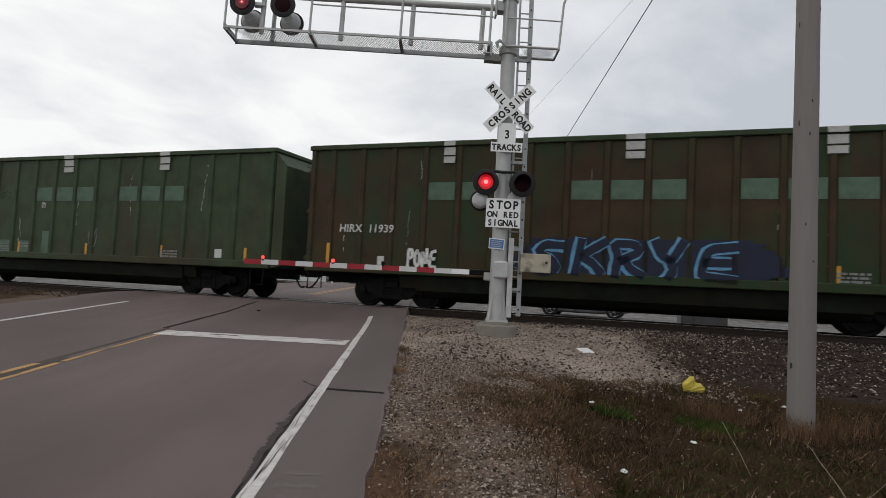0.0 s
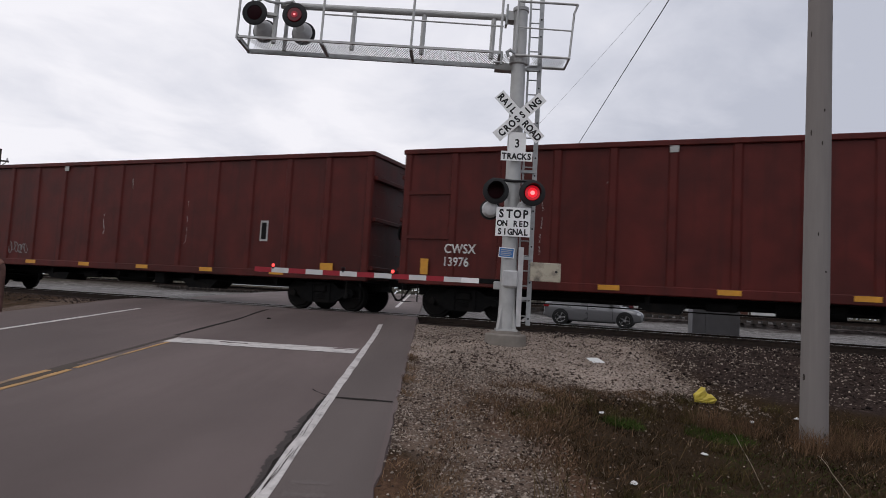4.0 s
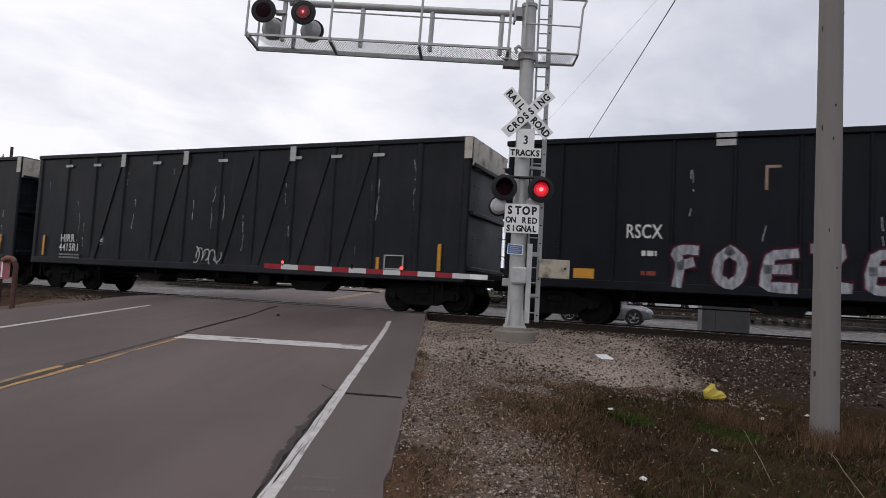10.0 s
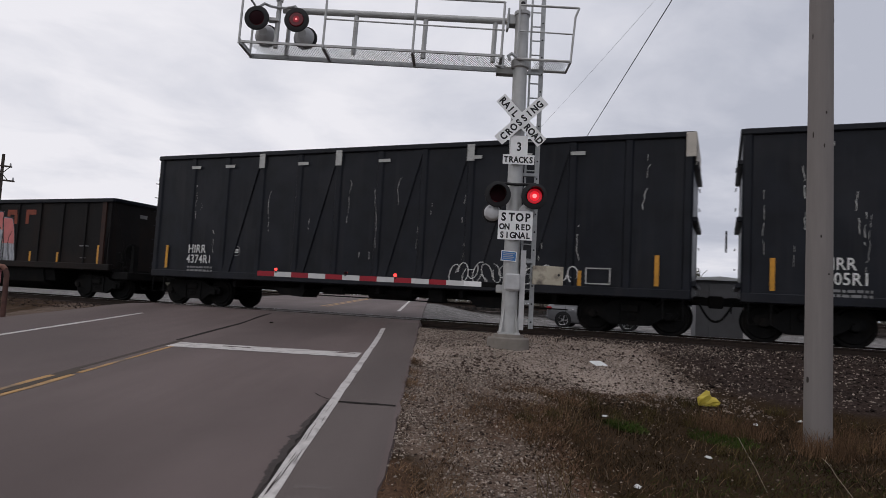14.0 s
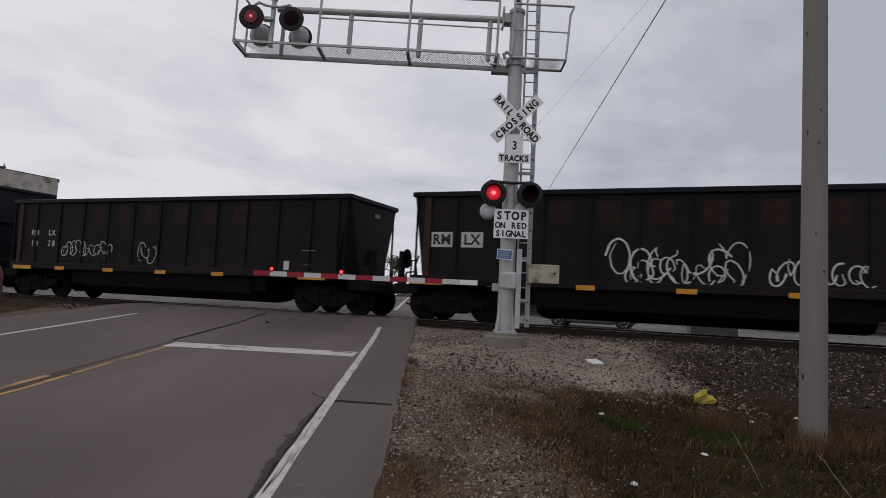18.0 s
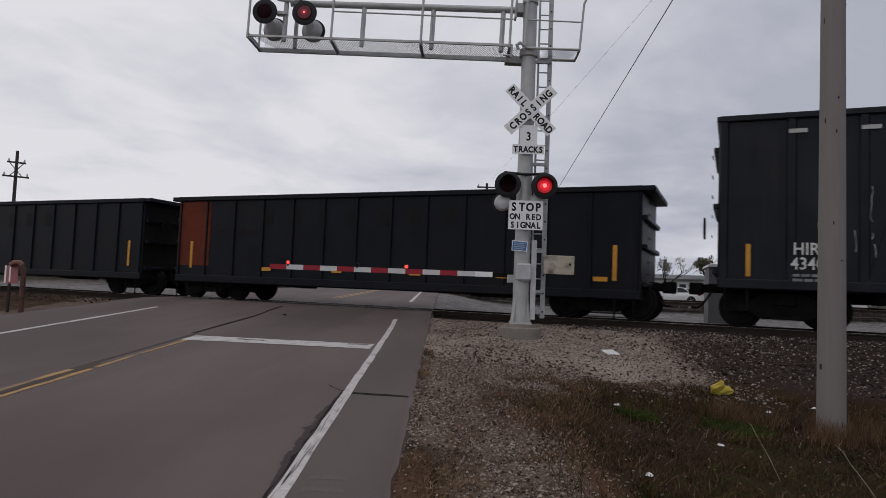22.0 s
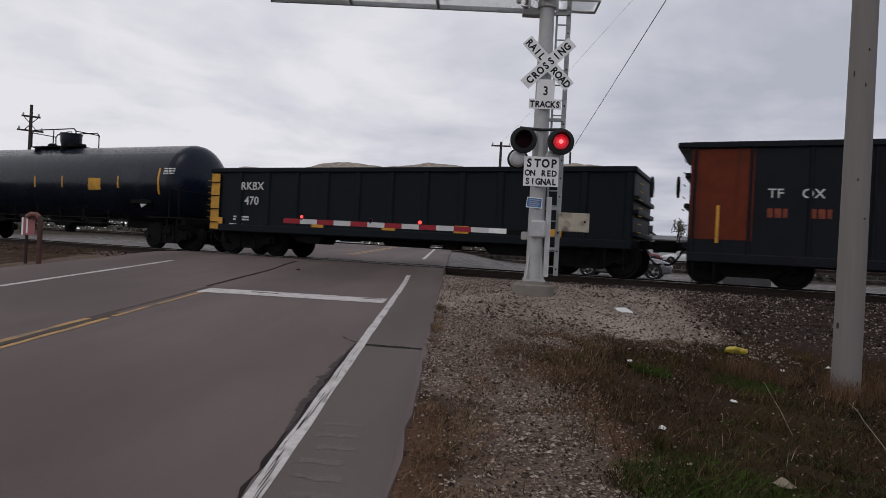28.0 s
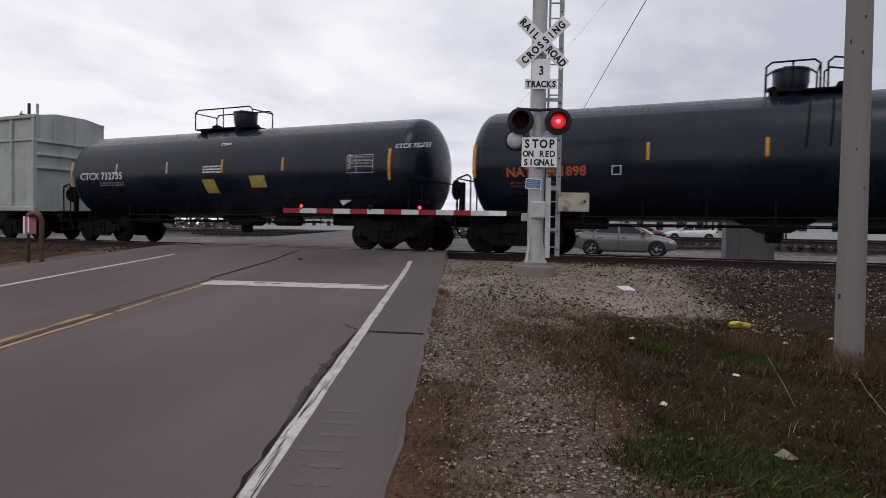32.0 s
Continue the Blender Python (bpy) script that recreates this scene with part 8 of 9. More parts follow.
def sedan(at, paint=m_silver_car, label="silver four-door sedan waiting beyond the track"):
    car = thing("sedan_car", label, "car", at)
    wheel_x = (-1.40, 1.40)
    # cross-sections from tail to nose: x, half width, underside, shoulder, top
    ribs = []
    for x, w, z0, z1, z2 in ((-2.20, 0.60, 0.45, 0.72, 0.86), (-2.14, 0.78, 0.34, 0.78, 0.98), (-1.95, 0.86, 0.27, 0.80, 1.02), (-1.5, 0.90, 0.22, 0.78, 1.01), (-0.6, 0.91, 0.19, 0.75, 0.97), (0.4, 0.91, 0.19, 0.73, 0.95), (1.0, 0.90, 0.19, 0.71, 0.94), (1.5, 0.88, 0.21, 0.68, 0.88), (1.85, 0.84, 0.24, 0.64, 0.79), (2.05, 0.74, 0.28, 0.58, 0.70), (2.14, 0.52, 0.34, 0.52, 0.60)):
        half = [(w * 0.80, z0), (w * 0.95, z0 + 0.06), (w * 0.985, z0 + (z1 - z0) * 0.45), (w, z1 - 0.06), (w * 0.985, z1), (w * 0.93, z1 + (z2 - z1) * 0.55), (w * 0.84, z1 + (z2 - z1) * 0.88), (w * 0.55, z2), (0.0, z2 + 0.015)]
        ribs.append([(x, -a, b) for a, b in half] + [(x, a, b) for a, b in reversed(half[:-1])])
    part("body", loft(ribs), paint, car, "painted body", smooth=True)
    cab = [(-1.85, 0.98), (-1.2, 1.33), (-0.75, 1.43), (0.0, 1.45), (0.35, 1.41), (1.15, 0.93)]
    rings = []
    for side in (-1, 1):
        rr = [(x, side * (0.80 - 0.26 * (z - 0.96)), z) for x, z in cab] + [(1.15, side * 0.80, 0.86), (-1.85, side * 0.80, 0.86)]
        rings.append(rr)
    part("roof", loft(rings), paint, car, smooth=True)
    for side in (-1, 1):
        for name, pts in (("front_window", [(-0.16, 1.0), (0.86, 1.0), (0.28, 1.36), (-0.16, 1.39)]), ("rear_window", [(-1.25, 1.03), (-0.26, 1.0), (-0.26, 1.39), (-0.75, 1.37)]), ("quarter_window", [(-1.62, 1.07), (-1.32, 1.05), (-0.95, 1.33), (-1.15, 1.30)])):
            vs = [(x, side * (0.812 - 0.26 * (z - 0.96)), z) for x, z in pts] + [(x, side * (0.79 - 0.26 * (z - 0.96)), z) for x, z in pts]
            n = len(pts)
            part(name, Shape().add(vs, [tuple(range(n)), tuple(range(2 * n - 1, n - 1, -1))] + [(i, (i + 1) % n, (i + 1) % n + n, i + n) for i in range(n)]), m_glass_dark, car)
        for x0 in (0.88, -0.21, -1.30):
            part("door_seam", Shape().box(x0 - 0.006, x0 + 0.006, *sorted((side * 0.885, side * 0.905)), 0.32, 0.94), m_black_metal, car)
        for x0 in (0.05, -1.0):
            part("door_handle", Shape().box(x0 - 0.09, x0 + 0.09, *sorted((side * 0.88, side * 0.925)), 0.80, 0.83, 0.006), m_chrome, car)
        part("mirror", Shape().box(0.72, 0.90, *sorted((side * 0.84, side * 1.02)), 0.98, 1.10, 0.03), paint, car)
        part("head_lamp", Shape().box(1.80, 2.06, *sorted((side * 0.52, side * 0.80)), 0.56, 0.68, 0.03), m_headlight, car)
        part("tail_lamp", Shape().box(-2.17, -1.93, *sorted((side * 0.55, side * 0.87)), 0.76, 0.90, 0.03), m_taillight, car)
        part("sill", Shape().box(-1.0, 1.0, *sorted((side * 0.80, side * 0.90)), 0.17, 0.24, 0.02), m_black_metal, car)
        for x in wheel_x:
            w = part("wheel", Shape().lathe([(0.20, -0.10), (0.30, -0.10), (0.325, -0.07), (0.325, 0.07), (0.30, 0.10), (0.20, 0.10)], 28, "y"), m_tyre, car, "black tyre", smooth=True, at=Matrix.Translation((x, side * 0.825, 0.325)))
            rim = Shape().lathe([(0.205, -0.09), (0.225, -0.105), (0.225, -0.09)], 28, "y") if side < 0 else Shape().lathe([(0.205, 0.09), (0.225, 0.105), (0.225, 0.09)], 28, "y")
            for k in range(5):
                m = Matrix.Rotation(k * 2 * math.pi / 5 + 0.3, 4, "Y")
                y0, y1 = sorted((side * 0.075, side * 0.10))
                rim.prism([(-0.022, 0.03), (0.022, 0.03), (0.045, 0.215), (-0.045, 0.215)], y0, y1, m=m)
            rim.lathe([(0.06, side * 0.07), (0.06, side * 0.105), (0.02, side * 0.11)], 14, "y")
            part("rim", rim, m_alloy, w, "five-spoke alloy rim")
            part("wheel_well", Shape().lathe([(0.365, -0.05), (0.365, 0.05)], 24, "y"), m_black_metal, car, at=Matrix.Translation((x, side * 0.855, 0.34)))
    part("windscreen", Shape().add([(0.36, -0.66, 1.43), (0.36, 0.66, 1.43), (1.17, 0.76, 0.985), (1.17, -0.76, 0.985)], [(0, 1, 2, 3)]), m_glass_dark, car)
    part("rear_screen", Shape().add([(-1.24, -0.66, 1.355), (-1.24, 0.66, 1.355), (-1.84, 0.72, 1.01), (-1.84, -0.72, 1.01)], [(3, 2, 1, 0)]), m_glass_dark, car)
    part("front_grille", Shape().box(2.10, 2.155, -0.45, 0.45, 0.36, 0.50, 0.01), m_black_metal, car)
    part("rear_bumper", Shape().box(-2.22, -2.02, -0.78, 0.78, 0.36, 0.52, 0.04), paint, car)
    return car


CAR_AT = (6.45, 30.25)
sedan(Matrix.Translation((CAR_AT[0], CAR_AT[1], ground_z(*CAR_AT) - 0.005)) @ Matrix.Rotation(radians(-18.5), 4, "Z"))

m_red_car = mat("dark red car paint", (0.10, 0.012, 0.016), 0.3, metal=0.2, spread=0.03, scale=1, bump=0, spec=0.5)
m_white_car = mat("white car paint", (0.62, 0.62, 0.62), 0.35, spread=0.03, scale=1, bump=0, spec=0.5)
for x, y, turn, paint, label in ((13.6, 58.5, -12, m_red_car, "dark red sedan parked beyond the far tracks"), (18.2, 59.5, 170, m_white_car, "white sedan parked beyond the far tracks"), (24.0, 61.5, -15, m_white_car, "white sedan parked beyond the far tracks")):
    sedan(Matrix.Translation((x, y, ground_z(x, y) - 0.005)) @ Matrix.Rotation(radians(turn), 4, "Z"), paint, label)

# grey equipment house
bx, by = 8.60, 22.1
bz = ground_z(bx, by)
hut = thing("equipment_house", "grey metal railway equipment house with a low pale roof", "equipment house", Matrix.Translation((bx, by, bz)) @ Matrix.Rotation(radians(-14), 4, "Z"))
part("hut_shell", Shape().box(-0.66, 0.66, -0.9, 0.9, 0.0, 1.98, 0.01), m_grey_house, hut)
part("roof", Shape().prism([(-0.74, 1.98), (0.74, 1.98), (0.70, 2.06), (0, 2.11), (-0.70, 2.06)], -0.98, 0.98), m_siding, hut, "white low metal roof")
for x in (-0.66, 0.66):
    part("corner_trim", Shape().box(x - 0.04, x + 0.04, -0.915, -0.86, 0.0, 1.98), m_grey_house, hut)
part("door", Shape().box(-0.30, 0.42, -0.925, -0.89, 0.12, 1.86, 0.01), m_grey_house, hut)
part("door_handle", Shape().box(0.32, 0.36, -0.96, -0.92, 0.95, 1.1), m_black_metal, hut)
part("vent_plate", Shape().box(-0.60, -0.36, -0.93, -0.895, 1.25, 1.65), m_grey_house, hut)
part("plinth", Shape().box(-0.78, 0.78, -1.0, 1.0, -0.25, 0.03), m_concrete, hut)


def house(name, label, x, y, turn, w, d, eaves, ridge, wall, roof_mat, windows=3, porch=False):
    z0 = ground_z(x, y)
    h = thing(name, label, "house", Matrix.Translation((x, y, z0)) @ Matrix.Rotation(radians(turn), 4, "Z"))
    part("house_shell", Shape().prism([(-w / 2, -0.3), (w / 2, -0.3), (w / 2, eaves), (0, ridge - 0.12), (-w / 2, eaves)] if porch else [(-w / 2, -0.3), (w / 2, -0.3), (w / 2, eaves), (-w / 2, eaves)], -d / 2, d / 2), wall, h)
    if porch:
        for side in (-1, 1):
            part("roof_slope", Shape().add([(side * (w / 2 + 0.4), -d / 2 - 0.4, eaves - 0.2), (0, -d / 2 - 0.4, ridge), (0, d / 2 + 0.4, ridge), (side * (w / 2 + 0.4), d / 2 + 0.4, eaves - 0.2), (side * (w / 2 + 0.4), -d / 2 - 0.4, eaves - 0.35), (0, -d / 2 - 0.4, ridge - 0.15), (0, d / 2 + 0.4, ridge - 0.15), (side * (w / 2 + 0.4), d / 2 + 0.4, eaves - 0.35)], [(0, 1, 2, 3), (7, 6, 5, 4), (0, 4, 5, 1), (3, 2, 6, 7), (0, 3, 7, 4)]), roof_mat, h)
        part("porch_roof", Shape().prism([(-w / 2, 2.55), (w / 2, 2.55), (w / 2 - 0.3, 3.0), (-w / 2 + 0.3, 3.0)], -d / 2 - 1.8, -d / 2), roof_mat, h)
        for i in range(4):
            part("porch_post", Shape().box(-w / 2 + 0.2 + i * (w - 0.4) / 3 - 0.07, -w / 2 + 0.2 + i * (w - 0.4) / 3 + 0.07, -d / 2 - 1.7, -d / 2 - 1.56, 0, 2.6), wall, h)
    else:
        part("roof", Shape().prism([(-d / 2 - 0.4, eaves), (d / 2 + 0.4, eaves), (d / 2 + 0.4, eaves + 0.15), (0, ridge), (-d / 2 - 0.4, eaves + 0.15)], -w / 2 - 0.3, w / 2 + 0.3, "x"), roof_mat, h)
    for i in range(windows):
        wx = -w / 2 + (i + 0.5) * w / windows
        levels = (1.5, 4.1) if porch else (1.5,)
        for z in levels:
            win = part("window", Shape().box(wx - 0.5, wx + 0.5, -d / 2 - 0.03, -d / 2 + 0.02, z - 0.65, z + 0.65), m_siding, h)
            part("pane", Shape().box(wx - 0.40, wx + 0.40, -d / 2 - 0.05, -d / 2 - 0.02, z - 0.55, z + 0.55), m_window, win)
    return h


house("white_house", "two-storey white house with a dark gabled roof", 20.9, 96, 6, 5.6, 7, 3.3, 5.3, m_siding, m_roof, 3, True)
house("long_shed", "long low white shed with a pale roof", 27.5, 92, -10, 15, 8, 2.6, 3.4, m_siding, m_grey_house, 6)
house("brick_building", "low brown brick building", 34, 76, -14, 8, 8, 3.4, 3.8, m_brick, m_roof, 3)
house("white_shed", "small white shed with a pale pitched roof", 36.5, 72, -20, 9, 7, 2.8, 4.4, m_siding, m_grey_house, 3)
house("storage_shed", "low white storage building", 52, 66, -30, 14, 8, 3.0, 3.8, m_siding, m_grey_house, 5)
house("far_shed", "low grey and white building beyond the crossing", -40, 150, 8, 26, 9, 2.9, 3.6, m_siding, m_grey_house, 8)


def crossarm_pole(x, y, top, arms, label, turn, radius=0.15, brace=False):
    z0 = ground_z(x, y)
    p = thing("crossarm_pole", label, "utility pole", Matrix.Translation((x, y, z0)) @ Matrix.Rotation(radians(turn), 4, "Z"), "far utility poles")
    h = top - z0
    part("shaft", Shape().lathe([(radius, -0.3), (radius * 0.7, h)], 14), m_bark, p, smooth=True)
    for z, half in arms:
        part("crossarm", Shape().box(-half, half, -0.16, -0.05, z - z0 - 0.06, z - z0 + 0.06), m_bark, p)
        for i in (-1, 1):
            part("insulator", Shape().lathe([(0.05, z - z0 + 0.06), (0.07, z - z0 + 0.14), (0.04, z - z0 + 0.28)], 10, "z", Matrix.Translation((i * (half - 0.12), -0.1, 0))), m_lamp_back, p)
    if brace and len(arms) > 1:
        z1, z2 = arms[0][0] - z0, arms[1][0] - z0
        for i in (-1, 1):
            part("brace", Shape().tube((i * arms[0][1] * 0.8, -0.1, z1), (-i * arms[1][1] * 0.5, -0.1, z2), 0.03), m_bark, p)
    return p


crossarm_pole(-34.75, 48.75, 10.75, ((9.84, 0.62), (8.76, 0.86)), "grey timber pole with two braced crossarms", 36, brace=True)
crossarm_pole(1.35, 57.9, 10.95, ((10.58, 0.85),), "grey timber pole with one crossarm", 0)
crossarm_pole(-1.2, 109.9, 11.8, ((11.4, 0.9),), "distant timber pole with one crossarm", 0)
crossarm_pole(-6.0, 150, 11.5, ((11.1, 0.9),), "distant timber pole with one crossarm", 0)
crossarm_pole(6.2, 36.0, 5.1, (), "short dark timber post", 0, 0.10)
crossarm_pole(5.75, 45.2, 8.4, (), "slim dark service pole", 0, 0.09)


def cable(name, a, b, sag, r, label):
    pts = []
    for i in range(25):
        u = i / 24
        p = Vector(a).lerp(Vector(b), u)
        pts.append((p.x, p.y, p.z - sag * 4 * u * (1 - u)))
    return tagged(part(name, Shape().path(pts, r, 5), m_black_metal), label, "cable")


cable("service_cable", (4.41, 8.05, 8.75), (5.7, 44.9, 8.32), 0.0, 0.013, "black overhead service cable from the utility pole")
cable("overhead_wire", (10.5, -10, 14.0), (1.35, 57.9, 10.9), 0.6, 0.0045, "thin overhead wire strung between timber poles")


def tree(x, y, height, spread, seed, leaf, leaves=900, name="tree", label="bare-branched tree with sparse olive leaves"):
    rnd = random.Random(seed)
    z0 = ground_z(x, y)
    t = thing(name, label, "tree", Matrix.Translation((x, y, z0)))
    wood = Shape()
    tips = []

    def limb(p, d, length, r, depth):
        q = p + d * length
        wood.tube(p, q, r, r * 0.65, n=6 if depth < 2 else 4, caps=False)
        tips.append((q, length))
        if depth >= 4:
            return
        for _ in range(3 if depth < 2 else 2):
            nd = (d + Vector((rnd.uniform(-1, 1), rnd.uniform(-1, 1), rnd.uniform(-0.15, 0.7))) * 0.75).normalized()
            limb(q, nd, length * rnd.uniform(0.6, 0.82), r * 0.6, depth + 1)
    limb(Vector((0, 0, -0.2)), Vector((rnd.uniform(-0.1, 0.1), 0, 1)).normalized(), height * 0.30, height * 0.025, 0)
    part("trunk", wood, m_bark, t, "grey-brown trunk and limbs")
    crown = Shape()
    for _ in range(leaves):
        q, ln = tips[rnd.randrange(len(tips) // 4, len(tips))]
        c = q + Vector((rnd.gauss(0, 1), rnd.gauss(0, 1), rnd.gauss(0, 0.8))) * ln * 0.45
        c.z = max(c.z, height * 0.18)
        a, b = Vector((rnd.uniform(-1, 1), rnd.uniform(-1, 1), rnd.uniform(-1, 1))).normalized(), Vector((rnd.uniform(-1, 1), rnd.uniform(-1, 1), rnd.uniform(-1, 1))).normalized()
        k = rnd.uniform(0.5, 1.2) * spread
        crown.add([c - a * k, c + b * k * 0.6, c + a * k, c - b * k * 0.6], [(0, 1, 2, 3)])
    part("crown", crown, leaf, t)
    return t


tree(28.4, 64, 4.2, 0.16, 1, m_leaf)
tree(20.5, 70, 5.6, 0.12, 2, m_leaf, 500)
tree(31.5, 88, 7.0, 0.2, 3, m_leaf)
tree(11.0, 84, 6.5, 0.16, 4, m_leaf, 500)
tree(-12, 120, 9, 0.26, 5, m_leaf)
tree(-44, 110, 9, 0.26, 6, m_leaf)
tree(48, 90, 7.5, 0.22, 7, m_leaf)
# far woods along the horizon
rnd = random.Random(77)
woods = Shape()
for i in range(15000):
    a = rnd.uniform(-1.15, 1.25)
    d = rnd.uniform(210, 330)
    x, y = math.sin(a) * d, math.cos(a) * d
    top = 3.2 + 2.6 * noise.noise((a * 9, 0, 1)) + 1.5 * noise.noise((a * 31, 0, 2))
    z = ground_z(x, y) + rnd.uniform(0, 1) ** (0.7 if i < 9000 else 1.6) * max(1.4, top)
    k = rnd.uniform(0.5, 1.3)
    u = Vector((rnd.uniform(-1, 1), rnd.uniform(-1, 1), rnd.uniform(-0.6, 1))).normalized() * k
    v = Vector((rnd.uniform(-1, 1), rnd.uniform(-1, 1), rnd.uniform(-1, 1))).normalized() * k
    c = Vector((x, y, z))
    woods.add([c - u, c + v * 0.7, c + u, c - v * 0.7], [(0, 1, 2, 3)])
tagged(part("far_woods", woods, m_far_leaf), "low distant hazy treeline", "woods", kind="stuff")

# ---- a rusty bent pipe marker and a stake with a pink and white plate ----
mx, my = -9.95, 14.4
m_pipe = mat("rusty red brown pipe", (0.085, 0.042, 0.034), 0.8, spread=0.3, scale=9, dirt=(0.04, 0.022, 0.018), dirt_amount=0.6, dirt_scale=5, bump=0.3)
m_pipe_worn = mat("worn orange pipe", (0.16, 0.075, 0.055), 0.75, spread=0.3, scale=9, bump=0.2)
mk = thing("pipe_marker", "rusty bent pipe post at the road edge", "marker post", Matrix.Translation((mx, my, ground_z(mx, my) - 0.14)))
pts = [(0, 0, -0.2), (0, 0, 1.02)] + [(-0.17 + 0.17 * math.cos(a), 0, 1.05 + 0.20 * math.sin(a)) for a in [math.pi * i / 8 for i in range(7)]]
part("pipe", Shape().path(pts, 0.055, 14), m_pipe, mk, smooth=True)
part("pipe_cap", Shape().path([(-0.03, -0.005, 1.19), (-0.10, -0.005, 1.255), (-0.22, -0.005, 1.26), (-0.31, -0.005, 1.20)], 0.057, 12), m_pipe_worn, mk, "worn orange bend", smooth=True)
st = thing("stake_marker", "dark stake with a pink and white reflective plate", "marker post", Matrix.Translation((mx - 0.38, my + 0.1, ground_z(mx - 0.38, my + 0.1))))
part("stake", Shape().box(-0.025, 0.025, -0.02, 0.02, -0.2, 0.78), m_rust, st)
m_pinkplate = mat("faded pink plate", (0.33, 0.12, 0.125), 0.6, spread=0.1, bump=0)
part("plate", Shape().box(-0.11, 0.20, -0.03, -0.02, 0.66, 1.06), m_pinkplate, st)
part("plate_stripe", Shape().box(-0.11, -0.07, -0.034, -0.029, 0.66, 1.06).box(0.0, 0.035, -0.034, -0.029, 0.70, 1.06), m_sign_white, st)

# ---- loose stones, dry grass and litter on the verge ----
m_stone = mat("loose grey limestone", (0.235, 0.195, 0.163), 0.9, spread=0.25, scale=30, island=0.5, bump=0.2, spec=0.08)
m_stone_dark = mat("dark ballast stone", (0.040, 0.029, 0.025), 0.9, spread=0.3, scale=30, island=0.8, bump=0.2, spec=0.08)
m_stone_mid = mat("brown grey gravel", (0.055, 0.039, 0.031), 0.9, spread=0.3, scale=30, island=0.6, bump=0.2, spec=0.08)
m_straw = mat("tan dead straw", (0.135, 0.086, 0.052), 0.9, spread=0.5, scale=1.4, island=0.6, bump=0, spec=0.05)
m_pale_straw = mat("bleached straw", (0.27, 0.205, 0.145), 0.9, spread=0.4, scale=2, island=0.6, bump=0, spec=0.05)
m_dry = mat("dry brown grass", (0.118, 0.085, 0.045), 0.9, spread=0.5, scale=1.4, island=0.6, bump=0, spec=0.05)
m_olive_grass = mat("olive brown weeds", (0.060, 0.047, 0.0185), 0.9, spread=0.6, scale=1.1, island=0.6, bump=0, spec=0.05)
m_rusty_grass = mat("reddish dead grass", (0.102, 0.062, 0.036), 0.9, spread=0.5, scale=1.6, island=0.5, bump=0, spec=0.05)
m_dark_grass = mat("dark matted grass", (0.034, 0.0225, 0.0105), 0.9, spread=0.85, scale=0.8, island=0.6, bump=0, spec=0.05)
m_green_grass = mat("green grass", (0.036, 0.056, 0.0115), 0.85, spread=0.45, scale=1.2, island=0.6, bump=0, spec=0.05)


def soil(x, y):
    return ground_z(x, y) + 0.03 * noise.noise((x * 1.7, y * 1.7, 0)) + 0.012 * noise.noise((x * 6, y * 6, 5))


def scatter_stones(name, label, n, material, choose, seed, lo, hi):
    rnd = random.Random(seed)
    vs, fs = [], []
    made = 0
    while made < n:
        p = choose(rnd)
        if p is None:
            continue
        x, y = p
        r = rnd.uniform(lo, hi) * (0.7 + 0.5 * rnd.random() ** 3)
        z = soil(x, y) + r * 0.25
        a = rnd.uniform(0, 6.28)
        k = len(vs)
        ca, sa = math.cos(a), math.sin(a)
        for ux, uy, uz in ((1, 0, 0), (0, 1, 0), (-1, 0, 0), (0, -1, 0), (0, 0, 1), (0, 0, -1)):
            q = r * rnd.uniform(0.65, 1.2)
            dx, dy = ux * q + rnd.uniform(-0.2, 0.2) * r, uy * q * 0.75 + rnd.uniform(-0.2, 0.2) * r
            vs.append((x + dx * ca - dy * sa, y + dx * sa + dy * ca, z + uz * q * 0.62))
        fs += [(k + i, k + (i + 1) % 4, k + 4) for i in range(4)] + [(k + (i + 1) % 4, k + i, k + 5) for i in range(4)]
        made += 1
    me = bpy.data.meshes.new(name)
    me.from_pydata(vs, [], fs)
    me.materials.append(material)
    return tagged(new(name, me), label, "stones", kind="stuff")


def gravel_spot(rnd):
    y = 2.2 + 14.0 * rnd.random() ** 0.8
    x = road_edge(y) + rnd.uniform(0.02, 6.5)
    g, b, _, fine_in, *_ = masks(x, y)
    g *= 1 - 0.7 * fine_in
    if beyond(x, y) > -1.4 or rnd.random() > g * (1 - 0.7 * b) + 0.03:
        return None
    return x, y


def ballast_spot(rnd):
    s, w = rnd.uniform(-4, 13), rnd.uniform(-6.0, -0.95)
    p = ALONG * s + ACROSS * (TRACK + w)
    if p.x < road_edge(p.y) + 0.15 or rnd.random() > masks(p.x, p.y)[1] + 0.02:
        return None
    return p.x, p.y


def left_spot(rnd):
    s, w = rnd.uniform(-30, -13), rnd.uniform(-5.0, -0.95)
    p = ALONG * s + ACROSS * (TRACK + w)
    if p.x > -9.5 - 0.03 * p.y:
        return None
    return p.x, p.y


def rubble_spot(rnd):
    """Broken lumps in drifts on the pale heap round the mast and down its slope."""
    x, y = rnd.uniform(-0.7, 4.6), rnd.uniform(9.3, 14.6)
    off = x - road_edge(y)
    if off < 0.15 or beyond(x, y) > -1.5 or rnd.random() > 0.10 + 1.6 * max(0.0, noise.noise((x * 0.9, y * 1.5, 21))) + 0.5 * math.exp(-((y - 10.9 + 0.2 * off) / 0.7) ** 2):
        return None
    return x, y


